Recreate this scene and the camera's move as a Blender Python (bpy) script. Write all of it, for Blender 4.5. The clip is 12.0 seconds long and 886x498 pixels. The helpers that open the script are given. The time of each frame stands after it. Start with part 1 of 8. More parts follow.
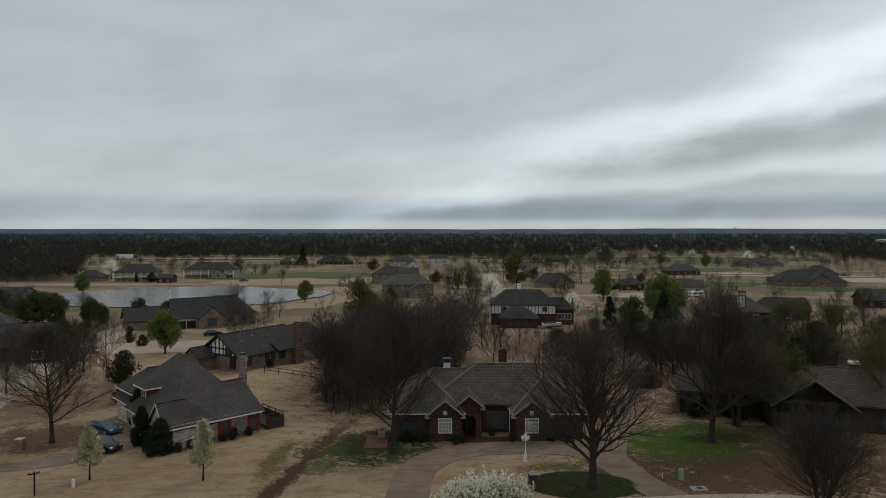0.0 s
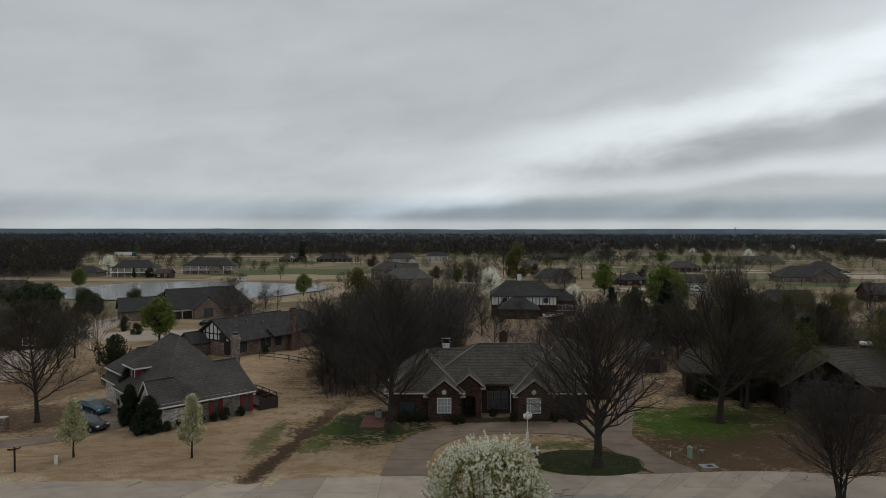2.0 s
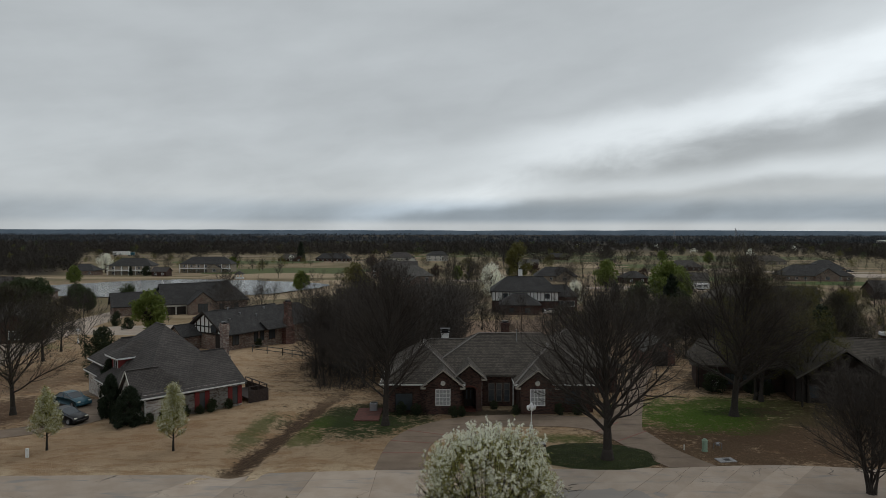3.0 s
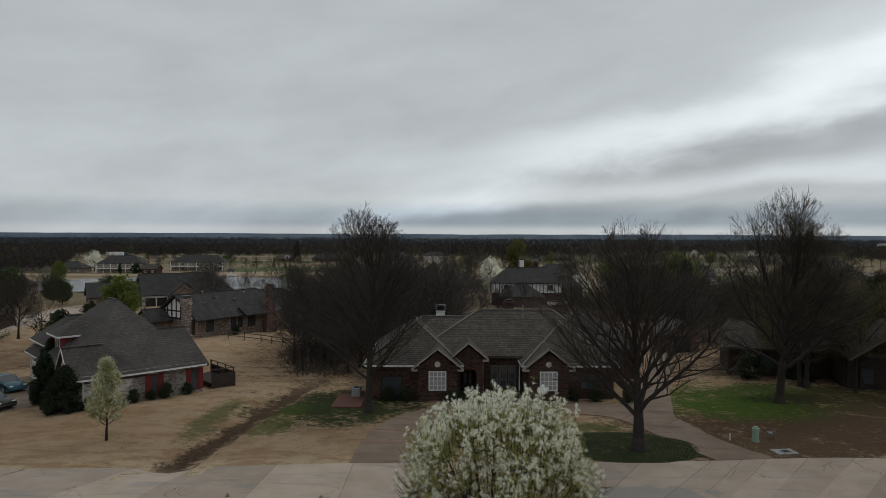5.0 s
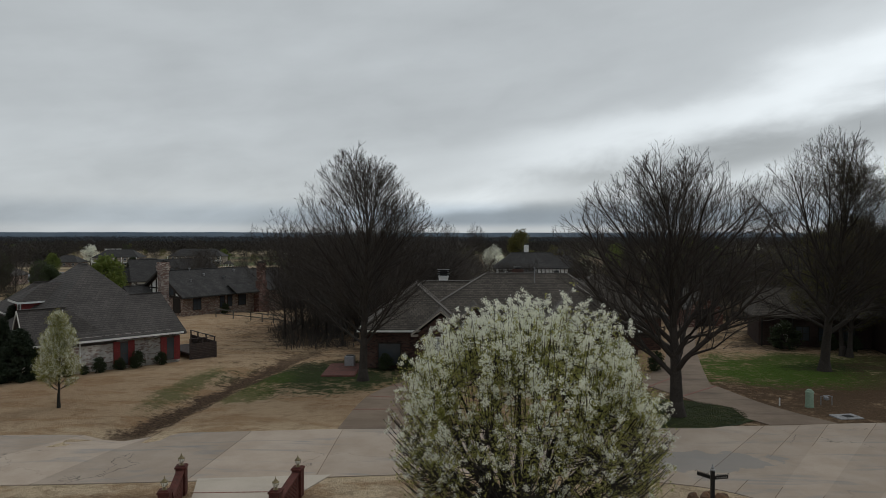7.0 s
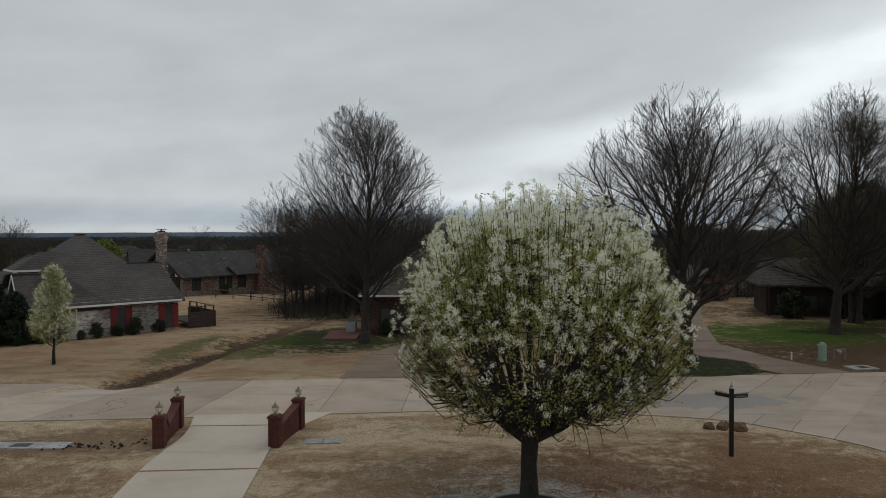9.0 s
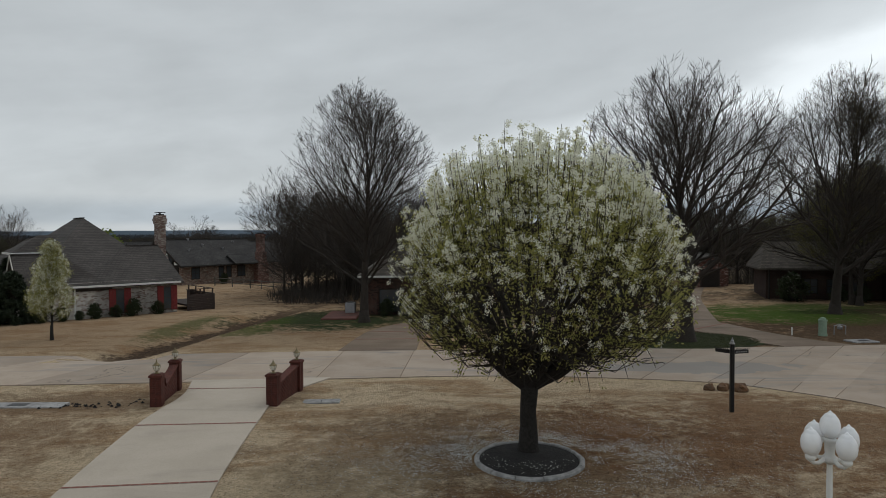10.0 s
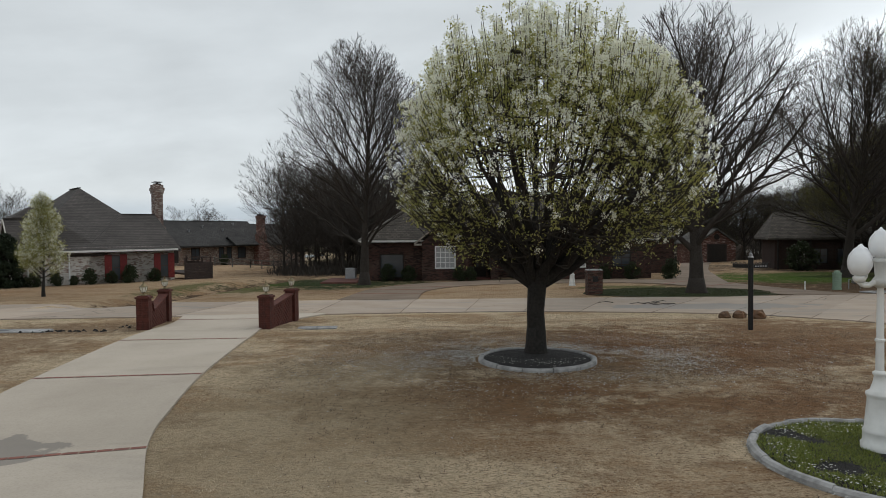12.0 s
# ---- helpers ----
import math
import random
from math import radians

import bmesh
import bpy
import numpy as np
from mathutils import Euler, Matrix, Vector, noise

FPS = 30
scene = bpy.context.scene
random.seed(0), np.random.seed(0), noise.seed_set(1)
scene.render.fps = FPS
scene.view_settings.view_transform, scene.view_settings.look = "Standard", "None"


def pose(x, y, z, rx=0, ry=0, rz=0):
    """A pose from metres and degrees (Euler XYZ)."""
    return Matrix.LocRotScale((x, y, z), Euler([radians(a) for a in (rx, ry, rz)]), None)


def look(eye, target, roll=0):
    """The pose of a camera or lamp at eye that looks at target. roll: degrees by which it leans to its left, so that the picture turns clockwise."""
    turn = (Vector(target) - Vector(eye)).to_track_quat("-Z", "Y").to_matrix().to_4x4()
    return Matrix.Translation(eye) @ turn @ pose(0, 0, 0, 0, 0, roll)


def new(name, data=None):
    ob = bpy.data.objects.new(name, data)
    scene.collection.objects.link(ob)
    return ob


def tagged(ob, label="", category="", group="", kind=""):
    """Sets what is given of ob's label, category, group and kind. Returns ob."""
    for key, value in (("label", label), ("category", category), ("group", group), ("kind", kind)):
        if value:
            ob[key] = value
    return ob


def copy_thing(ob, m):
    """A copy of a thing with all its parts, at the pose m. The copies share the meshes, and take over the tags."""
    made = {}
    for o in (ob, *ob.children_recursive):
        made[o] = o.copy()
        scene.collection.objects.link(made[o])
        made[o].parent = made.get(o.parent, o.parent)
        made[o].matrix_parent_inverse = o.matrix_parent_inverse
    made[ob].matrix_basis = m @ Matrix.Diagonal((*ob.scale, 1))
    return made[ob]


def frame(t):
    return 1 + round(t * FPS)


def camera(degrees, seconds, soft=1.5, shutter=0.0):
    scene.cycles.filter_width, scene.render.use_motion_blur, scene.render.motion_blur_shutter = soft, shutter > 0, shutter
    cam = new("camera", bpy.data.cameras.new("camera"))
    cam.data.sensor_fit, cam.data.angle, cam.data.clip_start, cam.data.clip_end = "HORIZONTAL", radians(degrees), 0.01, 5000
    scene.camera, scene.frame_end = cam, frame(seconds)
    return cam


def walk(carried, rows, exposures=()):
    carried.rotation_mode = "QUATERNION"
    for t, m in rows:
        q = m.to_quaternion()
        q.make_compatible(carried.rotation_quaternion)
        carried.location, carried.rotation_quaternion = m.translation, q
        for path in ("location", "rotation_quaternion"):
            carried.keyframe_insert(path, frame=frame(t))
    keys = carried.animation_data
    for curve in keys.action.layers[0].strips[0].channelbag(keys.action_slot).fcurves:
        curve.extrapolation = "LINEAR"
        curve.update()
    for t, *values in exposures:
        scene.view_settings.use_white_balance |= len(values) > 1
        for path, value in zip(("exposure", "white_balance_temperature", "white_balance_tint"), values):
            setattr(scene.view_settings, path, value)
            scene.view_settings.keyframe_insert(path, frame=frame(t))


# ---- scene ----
cam = camera(68.8, 12.0, soft=0.5)
METRES, EYE, TILT, LEAN, TURN = 34.4, 23.8, -1.7, 0.0, 0.0
ROWS = [
    (0.0, 0.0, 0.0, 0.0, 0.0, 0.0, -0.0),
    (0.5, 0.0004, 0.0011, -0.0198, 0.0, -0.04, -0.01),
    (1.0, 0.0011, 0.0101, -0.0402, 0.01, -0.11, -0.03),
    (1.5, 0.002, 0.0355, -0.0628, 0.0, -0.04, -0.07),
    (2.0, 0.0024, 0.0734, -0.0882, -0.01, 0.05, -0.08),
    (2.5, 0.003, 0.1236, -0.1154, -0.02, 0.12, -0.09),
    (3.0, 0.0057, 0.1838, -0.1443, -0.02, 0.17, -0.13),
    (5.0, 0.0158, 0.4794, -0.2668, -0.16, 0.57, -0.23),
    (5.5, 0.0137, 0.5467, -0.2994, -0.18, 0.55, -0.15),
    (6.0, 0.0115, 0.5988, -0.3283, -0.1, 0.52, -0.11),
    (6.5, 0.0113, 0.6366, -0.354, -0.11, 0.5, -0.09),
    (7.0, 0.0103, 0.6637, -0.3779, -0.09, 0.48, -0.04),
    (9.0, 0.005, 0.6917, -0.4622, -0.05, 0.43, 0.21),
    (9.5, 0.0055, 0.6942, -0.482, -0.06, 0.44, 0.23),
    (10.0, 0.0058, 0.6959, -0.5023, -0.07, 0.25, 0.28),
    (10.5, 0.0059, 0.7098, -0.5217, -0.05, 0.48, 0.3),
    (11.0, 0.0059, 0.7209, -0.5424, -0.05, 0.46, 0.36),
    (11.5, 0.006, 0.7243, -0.5619, 0.15, 0.35, 0.42),
    (12.0, 0.0064, 0.7288, -0.5812, 0.16, 0.15, 0.49),
]
EXPOSURES = [(0.0, 0.0), (3.0, 0.0), (7.0, 0.02), (9.5, 0.10), (10.5, 0.18), (12.0, 0.46)]
walk(cam, [(t, pose(0, 0, EYE, TILT, LEAN, TURN) @ pose(METRES * x, METRES * y, METRES * z, 90 + pitch, roll, yaw)) for t, x, y, z, yaw, pitch, roll in ROWS], EXPOSURES)


# ---- world: an overcast sky over a pale Nishita sky, and a wide soft sun ----
class Nodes:
    """Short spellings for building node trees."""

    def __init__(self, tree):
        self.t = tree

    def n(self, kind, **props):
        node = self.t.nodes.new(kind)
        for k, v in props.items():
            if k in node.inputs:
                node.inputs[k].default_value = v
            else:
                setattr(node, k, v)
        return node

    def link(self, a, b):
        self.t.links.new(a, b)

    def put(self, value, socket):
        if isinstance(value, bpy.types.NodeSocket):
            self.link(value, socket)
        else:
            socket.default_value = value

    def math(self, op, a, b=0.0, c=0.0, clamp=False):
        node = self.n("ShaderNodeMath", operation=op, use_clamp=clamp)
        for v, s in zip((a, b, c), node.inputs):
            self.put(v, s)
        return node.outputs[0]

    def step(self, v, a, b, lo=0.0, hi=1.0):
        node = self.n("ShaderNodeMapRange", interpolation_type="SMOOTHSTEP")
        self.put(v, node.inputs[0])
        for i, x in enumerate((a, b, lo, hi)):
            self.put(x, node.inputs[i + 1])
        return node.outputs[0]

    def mix(self, f, a, b):
        node = self.n("ShaderNodeMix", data_type="RGBA")
        self.put(f, node.inputs[0])
        for v, s in ((a, node.inputs[6]), (b, node.inputs[7])):
            self.put((*v, 1.0) if isinstance(v, tuple) and len(v) == 3 else v, s)
        return node.outputs[2]

    def noise(self, vec, scale, detail=4.0, rough=0.55, distort=0.0):
        node = self.n("ShaderNodeTexNoise", Scale=scale, Detail=detail, Roughness=rough, Distortion=distort)
        if vec is not None:
            self.link(vec, node.inputs["Vector"])
        return node.outputs["Fac"]

    def xyz(self, vec):
        node = self.n("ShaderNodeSeparateXYZ")
        self.link(vec, node.inputs[0])
        return node.outputs

    def vec(self, x, y, z=0.0):
        node = self.n("ShaderNodeCombineXYZ")
        for v, s in zip((x, y, z), node.inputs):
            self.put(v, s)
        return node.outputs[0]


SUN_EL, SUN_AZ = radians(48), radians(40)
world = bpy.data.worlds.new("overcast_sky")
scene.world = world
world.use_nodes = True
world.node_tree.nodes.clear()
w = Nodes(world.node_tree)
direction = w.n("ShaderNodeTexCoord").outputs["Generated"]
dx, dy, dz = w.xyz(direction)
az = w.math("ARCTAN2", dx, dy)
el = w.math("ARCSINE", dz)
warp = w.math("SUBTRACT", w.noise(w.vec(w.math("MULTIPLY", az, 2.0), w.math("MULTIPLY", el, 4.5), 3.1), 2.0, 5.0, 0.5), 0.5)
slant = w.math("SUBTRACT", el, w.math("MULTIPLY", az, 0.14))
fine = w.math("SUBTRACT", w.noise(w.vec(w.math("MULTIPLY", az, 2.2), w.math("MULTIPLY", slant, 9.0), 0.7), 1.5, 5.0, 0.5), 0.5)
puffs = w.math("SUBTRACT", w.noise(w.vec(w.math("MULTIPLY", az, 4.0), w.math("MULTIPLY", slant, 9.0), 5.3), 2.2, 6.0, 0.55, 0.4), 0.5)
# a bright rift in the cloud that climbs to the right, and thinner ones under it
rift = w.math("ADD", w.math("SUBTRACT", el, w.math("MULTIPLY_ADD", az, 0.25, 0.058)), w.math("ADD", w.math("MULTIPLY", warp, 0.11), w.math("MULTIPLY", puffs, 0.05)))
grow_right = w.step(az, -0.25, 0.45)
band = w.math("MULTIPLY", w.math("SUBTRACT", w.step(rift, -0.035, 0.012), w.step(rift, 0.015, 0.085)), grow_right)
band = w.math("ADD", band, w.math("MULTIPLY", w.math("MULTIPLY", w.math("SUBTRACT", w.step(rift, 0.0, 0.05), w.step(rift, 0.07, 0.16)), w.step(az, 0.30, 0.62)), 0.55))
low = w.math("ADD", w.math("SUBTRACT", el, w.math("MULTIPLY_ADD", az, 0.075, 0.038)), w.math("MULTIPLY", warp, 0.05))
streak = w.math("MULTIPLY", w.math("SUBTRACT", w.step(low, -0.016, 0.002), w.step(low, 0.006, 0.040)), w.step(az, -0.30, 0.10))
blue = w.math("MULTIPLY", w.math("SUBTRACT", w.step(el, 0.008, 0.022), w.step(el, 0.030, 0.058)), w.step(az, -0.6, 0.1, 0.45, 1.0))
grey = w.math("MULTIPLY", w.math("SUBTRACT", w.step(rift, -0.12, -0.06), w.step(rift, -0.05, -0.02)), w.step(az, 0.0, 0.3))
value = w.math("ADD", w.step(el, 0.0, 0.32, 0.49, 0.455), w.math("MULTIPLY", band, 0.30))
value = w.math("ADD", value, w.math("MULTIPLY", streak, 0.17))
value = w.math("SUBTRACT", value, w.math("MULTIPLY", blue, 0.17))
value = w.math("SUBTRACT", value, w.math("MULTIPLY", grey, 0.09))
value = w.math("ADD", value, w.math("MULTIPLY", fine, w.step(el, 0.0, 0.35, 0.22, 0.13)))
value = w.math("ADD", value, w.math("MULTIPLY", puffs, w.step(el, 0.0, 0.30, 0.16, 0.05)))
value = w.math("ADD", value, w.math("MULTIPLY", warp, 0.12))
value = w.math("MULTIPLY", value, w.step(el, 0.35, 1.3, 1.13, 1.2))
tone = w.mix(blue, (0.935, 1.0, 1.035), (0.83, 0.98, 1.12))
cloud = w.n("ShaderNodeVectorMath", operation="SCALE")
w.link(tone, cloud.inputs[0])
w.link(value, cloud.inputs["Scale"])
sky = w.n("ShaderNodeTexSky", sky_type="NISHITA", sun_disc=False, sun_elevation=SUN_EL, sun_rotation=SUN_AZ)
thin = w.n("ShaderNodeVectorMath", operation="SCALE")
w.link(sky.outputs[0], thin.inputs[0])
thin.inputs["Scale"].default_value = 0.05
bg = w.n("ShaderNodeBackground")
w.link(w.mix(0.93, thin.outputs[0], cloud.outputs[0]), bg.inputs[0])
bg.inputs[1].default_value = 1.0
w.link(bg.outputs[0], w.n("ShaderNodeOutputWorld").inputs[0])

sun = new("sun", bpy.data.lights.new("sun", "SUN"))
sun.data.energy, sun.data.angle, sun.data.color = 0.5, radians(35), (1.0, 0.97, 0.93)
sun.matrix_world = look((60 * math.sin(SUN_AZ), 60 * math.cos(SUN_AZ), 60 * math.tan(SUN_EL)), (0, 0, 0))


# ---- materials ----
def material(name, rough=0.85, metal=0.0, spec=0.3):
    m = bpy.data.materials.new(name)
    m.use_nodes = True
    k = Nodes(m.node_tree)
    k.b = m.node_tree.nodes["Principled BSDF"]
    k.b.inputs["Roughness"].default_value = rough
    k.b.inputs["Metallic"].default_value = metal
    k.b.inputs["Specular IOR Level"].default_value = spec
    k.m = m
    k.geo = k.n("ShaderNodeNewGeometry")
    k.co = k.n("ShaderNodeTexCoord")
    return k


def bump(k, height, strength=0.4, dist=0.02):
    node = k.n("ShaderNodeBump", Strength=strength, Distance=dist)
    k.put(height, node.inputs["Height"])
    k.link(node.outputs[0], k.b.inputs["Normal"])


def plain(name, a, b=None, scale=6.0, rough=0.8, metal=0.0, spec=0.3, bumpy=0.2, random_tone=0.0):
    """A mottled surface between the colours a and b at two scales."""
    k = material(name, rough, metal, spec)
    b = b or tuple(c * 0.75 for c in a)
    p = k.geo.outputs["Position"]
    f = k.math("MULTIPLY_ADD", k.noise(p, scale, 6.0), 0.7, k.math("MULTIPLY", k.noise(p, scale * 0.13, 3.0), 0.3))
    col = k.mix(k.step(f, 0.32, 0.68), a, b)
    if random_tone:
        r = k.math("MULTIPLY_ADD", k.geo.outputs["Random Per Island"], 2 * random_tone, 1 - random_tone)
        s = k.n("ShaderNodeVectorMath", operation="SCALE")
        k.link(col, s.inputs[0])
        k.link(r, s.inputs["Scale"])
        col = s.outputs[0]
    k.link(col, k.b.inputs["Base Color"])
    if bumpy:
        bump(k, k.noise(p, scale * 4.0, 4.0), bumpy)
    return k.m


def wall_uv(k, sx, sz):
    """Courses across upright or sloping faces in the object's own axes."""
    x, y, z = k.xyz(k.co.outputs["Object"])
    nx, ny, nz = k.xyz(k.co.outputs["Normal"])
    side = k.math("GREATER_THAN", k.math("ABSOLUTE", nx), k.math("ABSOLUTE", ny))
    u = k.math("ADD", k.math("MULTIPLY", y, side), k.math("MULTIPLY", x, k.math("SUBTRACT", 1.0, side)))
    return k.vec(k.math("MULTIPLY", u, sx), k.math("MULTIPLY", z, sz))


def courses(name, a, b, joint, width, height, gap=0.012, rough=0.9, patch=None, patch_at=0.55, depth=0.02):
    """Bricks or shingles in courses, toned one by one, with stains."""
    k = material(name, rough)
    uv = wall_uv(k, 1.0, 1.0)
    t = k.n("ShaderNodeTexBrick", **{"Scale": 1.0, "Mortar Size": gap, "Brick Width": width, "Row Height": height, "Bias": 0.0})
    k.link(uv, t.inputs["Vector"])
    for v, s in ((a, "Color1"), (b, "Color2"), (joint, "Mortar")):
        t.inputs[s].default_value = (*v, 1.0)
    col = t.outputs["Color"]
    p = k.geo.outputs["Position"]
    if patch:
        cell = k.n("ShaderNodeTexVoronoi", Scale=1.0)
        px, pz, _ = k.xyz(uv)
        k.link(k.vec(k.math("DIVIDE", px, width * 1.1), k.math("DIVIDE", pz, height)), cell.inputs["Vector"])
        cr, _, _ = k.xyz(cell.outputs["Color"])
        f = k.math("ADD", k.math("MULTIPLY", cr, 0.6), k.math("MULTIPLY", k.noise(p, 1.2, 4.0), 0.4))
        col = k.mix(k.step(f, patch_at - 0.12, patch_at + 0.12), col, patch)
    stain = k.step(k.noise(p, 0.5, 6.0, 0.6), 0.3, 0.7, 0.78, 1.12)
    s = k.n("ShaderNodeVectorMath", operation="SCALE")
    k.link(col, s.inputs[0])
    k.link(stain, s.inputs["Scale"])
    k.link(s.outputs[0], k.b.inputs["Base Color"])
    h = k.math("ADD", k.math("SUBTRACT", 1.0, t.outputs["Fac"]), k.math("MULTIPLY", k.noise(p, 40.0, 3.0), 0.4))
    bump(k, h, 0.6, depth)
    return k.m


def lawn_material():
    """Dormant lawn: straw and red-brown thatch in drifts, green, brown and leaf-shade patches, ditch clay, darker
    ground under the far woods.
    """
    k = material("dormant_grass", 0.95, spec=0.08)
    p = k.geo.outputs["Position"]
    x, y, z = k.xyz(p)
    flat = k.vec(x, y)
    streaks = k.noise(k.vec(k.math("MULTIPLY", x, 0.7), k.math("MULTIPLY", y, 1.7)), 0.30, 7.0, 0.68, 0.5)
    broad = k.noise(flat, 0.055, 4.0, 0.6)
    tufts_ = k.noise(flat, 1.3, 7.0, 0.78, 0.2)
    clumps = k.noise(k.vec(k.math("MULTIPLY", x, 0.8), k.math("MULTIPLY", y, 1.3)), 6.0, 6.0, 0.8)
    blades = k.noise(k.vec(x, k.math("MULTIPLY", y, 0.8)), 30.0, 3.0, 0.8)
    fleck = k.noise(k.vec(k.math("MULTIPLY", x, 0.8), k.math("MULTIPLY", y, 1.5)), 14.0, 5.0, 0.8)
    col = k.mix(k.step(streaks, 0.47, 0.60), (0.80, 0.64, 0.435), (0.46, 0.29, 0.155))
    col = k.mix(k.step(broad, 0.46, 0.62, 0.0, 0.30), col, (0.41, 0.28, 0.17))
    mats = k.noise(k.vec(k.math("MULTIPLY", x, 0.8), k.math("MULTIPLY", y, 1.1)), 0.55, 8.0, 0.72, 0.3)
    col = k.mix(k.step(mats, 0.53, 0.60, 0.0, 0.5), col, (0.235, 0.135, 0.068))
    col = k.mix(k.step(mats, 0.47, 0.40, 0.0, 0.5), col, (0.76, 0.615, 0.43))
    col = k.mix(k.step(tufts_, 0.54, 0.62, 0.0, 0.40), col, (0.20, 0.115, 0.062))
    col = k.mix(k.step(clumps, 0.54, 0.59, 0.0, 0.50), col, (0.145, 0.082, 0.044))
    col = k.mix(k.step(clumps, 0.48, 0.40, 0.0, 0.55), col, (0.63, 0.505, 0.35))
    col = k.mix(k.step(fleck, 0.53, 0.60, 0.0, 0.80), col, (0.14, 0.080, 0.044))
    col = k.mix(k.step(fleck, 0.46, 0.38, 0.0, 0.65), col, (0.82, 0.67, 0.47))
    col = k.mix(k.step(blades, 0.50, 0.60, 0.0, 0.5), col, (0.69, 0.56, 0.395))
    col = k.mix(k.step(blades, 0.48, 0.39, 0.0, 0.38), col, (0.12, 0.078, 0.048))
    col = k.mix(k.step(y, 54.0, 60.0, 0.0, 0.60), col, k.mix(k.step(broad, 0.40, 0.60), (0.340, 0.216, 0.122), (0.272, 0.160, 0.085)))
    col = k.mix(k.step(k.noise(k.vec(k.math("MULTIPLY", x, 0.8), k.math("MULTIPLY", y, 1.2)), 0.9, 6.0, 0.68, 0.4), 0.54, 0.62, 0.0, 0.32), col, (0.185, 0.110, 0.064))
    ragged = k.math("MULTIPLY", k.math("SUBTRACT", k.math("MULTIPLY_ADD", k.noise(flat, 1.7, 8.0, 0.8), 1.3, k.noise(flat, 0.33, 9.0, 0.72)), 1.15), 4.6)
    # ground patches, green, brown, straw and dark: centre, half widths, strength, tone
    # the one at (33.5, 75.5) is leaf shade painted into the lawn colour
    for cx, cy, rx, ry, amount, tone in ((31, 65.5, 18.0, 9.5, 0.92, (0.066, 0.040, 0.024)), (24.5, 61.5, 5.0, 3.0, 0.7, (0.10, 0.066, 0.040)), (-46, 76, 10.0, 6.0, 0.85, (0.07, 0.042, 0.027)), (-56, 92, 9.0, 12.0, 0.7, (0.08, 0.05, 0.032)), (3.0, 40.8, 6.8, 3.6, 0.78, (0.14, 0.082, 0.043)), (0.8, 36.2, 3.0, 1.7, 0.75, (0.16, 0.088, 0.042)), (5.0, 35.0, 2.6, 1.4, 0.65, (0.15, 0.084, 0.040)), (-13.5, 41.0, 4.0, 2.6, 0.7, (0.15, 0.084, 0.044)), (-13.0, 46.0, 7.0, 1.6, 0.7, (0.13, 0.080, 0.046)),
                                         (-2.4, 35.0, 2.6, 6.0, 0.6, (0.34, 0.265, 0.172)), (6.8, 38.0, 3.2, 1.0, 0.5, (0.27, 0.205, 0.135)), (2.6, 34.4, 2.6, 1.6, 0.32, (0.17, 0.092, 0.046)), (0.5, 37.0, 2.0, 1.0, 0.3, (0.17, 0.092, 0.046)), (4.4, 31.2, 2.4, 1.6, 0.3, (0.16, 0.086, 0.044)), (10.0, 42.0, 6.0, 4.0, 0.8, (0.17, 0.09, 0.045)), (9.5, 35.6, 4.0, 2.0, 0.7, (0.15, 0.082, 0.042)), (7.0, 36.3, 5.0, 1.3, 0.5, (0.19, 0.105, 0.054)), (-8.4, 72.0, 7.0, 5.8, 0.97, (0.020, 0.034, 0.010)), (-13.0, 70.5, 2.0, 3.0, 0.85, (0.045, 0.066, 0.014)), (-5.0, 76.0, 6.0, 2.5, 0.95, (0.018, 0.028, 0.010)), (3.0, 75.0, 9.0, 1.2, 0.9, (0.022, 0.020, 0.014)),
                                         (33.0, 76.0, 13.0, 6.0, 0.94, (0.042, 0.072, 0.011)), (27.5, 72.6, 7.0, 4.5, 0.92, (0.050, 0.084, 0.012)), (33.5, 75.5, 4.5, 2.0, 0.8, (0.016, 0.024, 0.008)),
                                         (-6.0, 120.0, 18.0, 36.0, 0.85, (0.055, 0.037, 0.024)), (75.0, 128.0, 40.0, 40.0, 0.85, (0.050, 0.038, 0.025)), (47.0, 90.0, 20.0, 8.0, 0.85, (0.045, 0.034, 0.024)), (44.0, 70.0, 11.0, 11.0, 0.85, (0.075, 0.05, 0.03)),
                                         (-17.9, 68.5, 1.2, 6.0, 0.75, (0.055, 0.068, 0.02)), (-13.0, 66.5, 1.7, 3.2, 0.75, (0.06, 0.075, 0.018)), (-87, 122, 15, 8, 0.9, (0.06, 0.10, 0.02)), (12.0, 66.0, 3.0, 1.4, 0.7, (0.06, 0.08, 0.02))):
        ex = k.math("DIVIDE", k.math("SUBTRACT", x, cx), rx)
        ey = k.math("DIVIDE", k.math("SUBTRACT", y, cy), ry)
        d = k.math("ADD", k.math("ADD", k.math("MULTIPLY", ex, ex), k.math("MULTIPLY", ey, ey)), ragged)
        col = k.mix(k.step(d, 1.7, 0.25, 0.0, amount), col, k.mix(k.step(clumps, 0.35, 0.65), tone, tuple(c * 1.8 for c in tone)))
    # eroded clay along the ditch
    mid = k.math("MULTIPLY_ADD", k.math("SUBTRACT", y, 56.0), 0.155, -16.7)
    off = k.math("ADD", k.math("ABSOLUTE", k.math("DIVIDE", k.math("SUBTRACT", x, mid), 1.35)), k.math("MULTIPLY", ragged, 0.6))
    run_ = k.math("MULTIPLY", k.step(y, 54.0, 58.0), k.step(y, 92.0, 74.0))
    col = k.mix(k.math("MULTIPLY", k.step(off, 1.15, 0.45), run_), col, k.mix(k.step(clumps, 0.4, 0.6), (0.15, 0.098, 0.062), (0.035, 0.023, 0.015)))
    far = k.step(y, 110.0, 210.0)
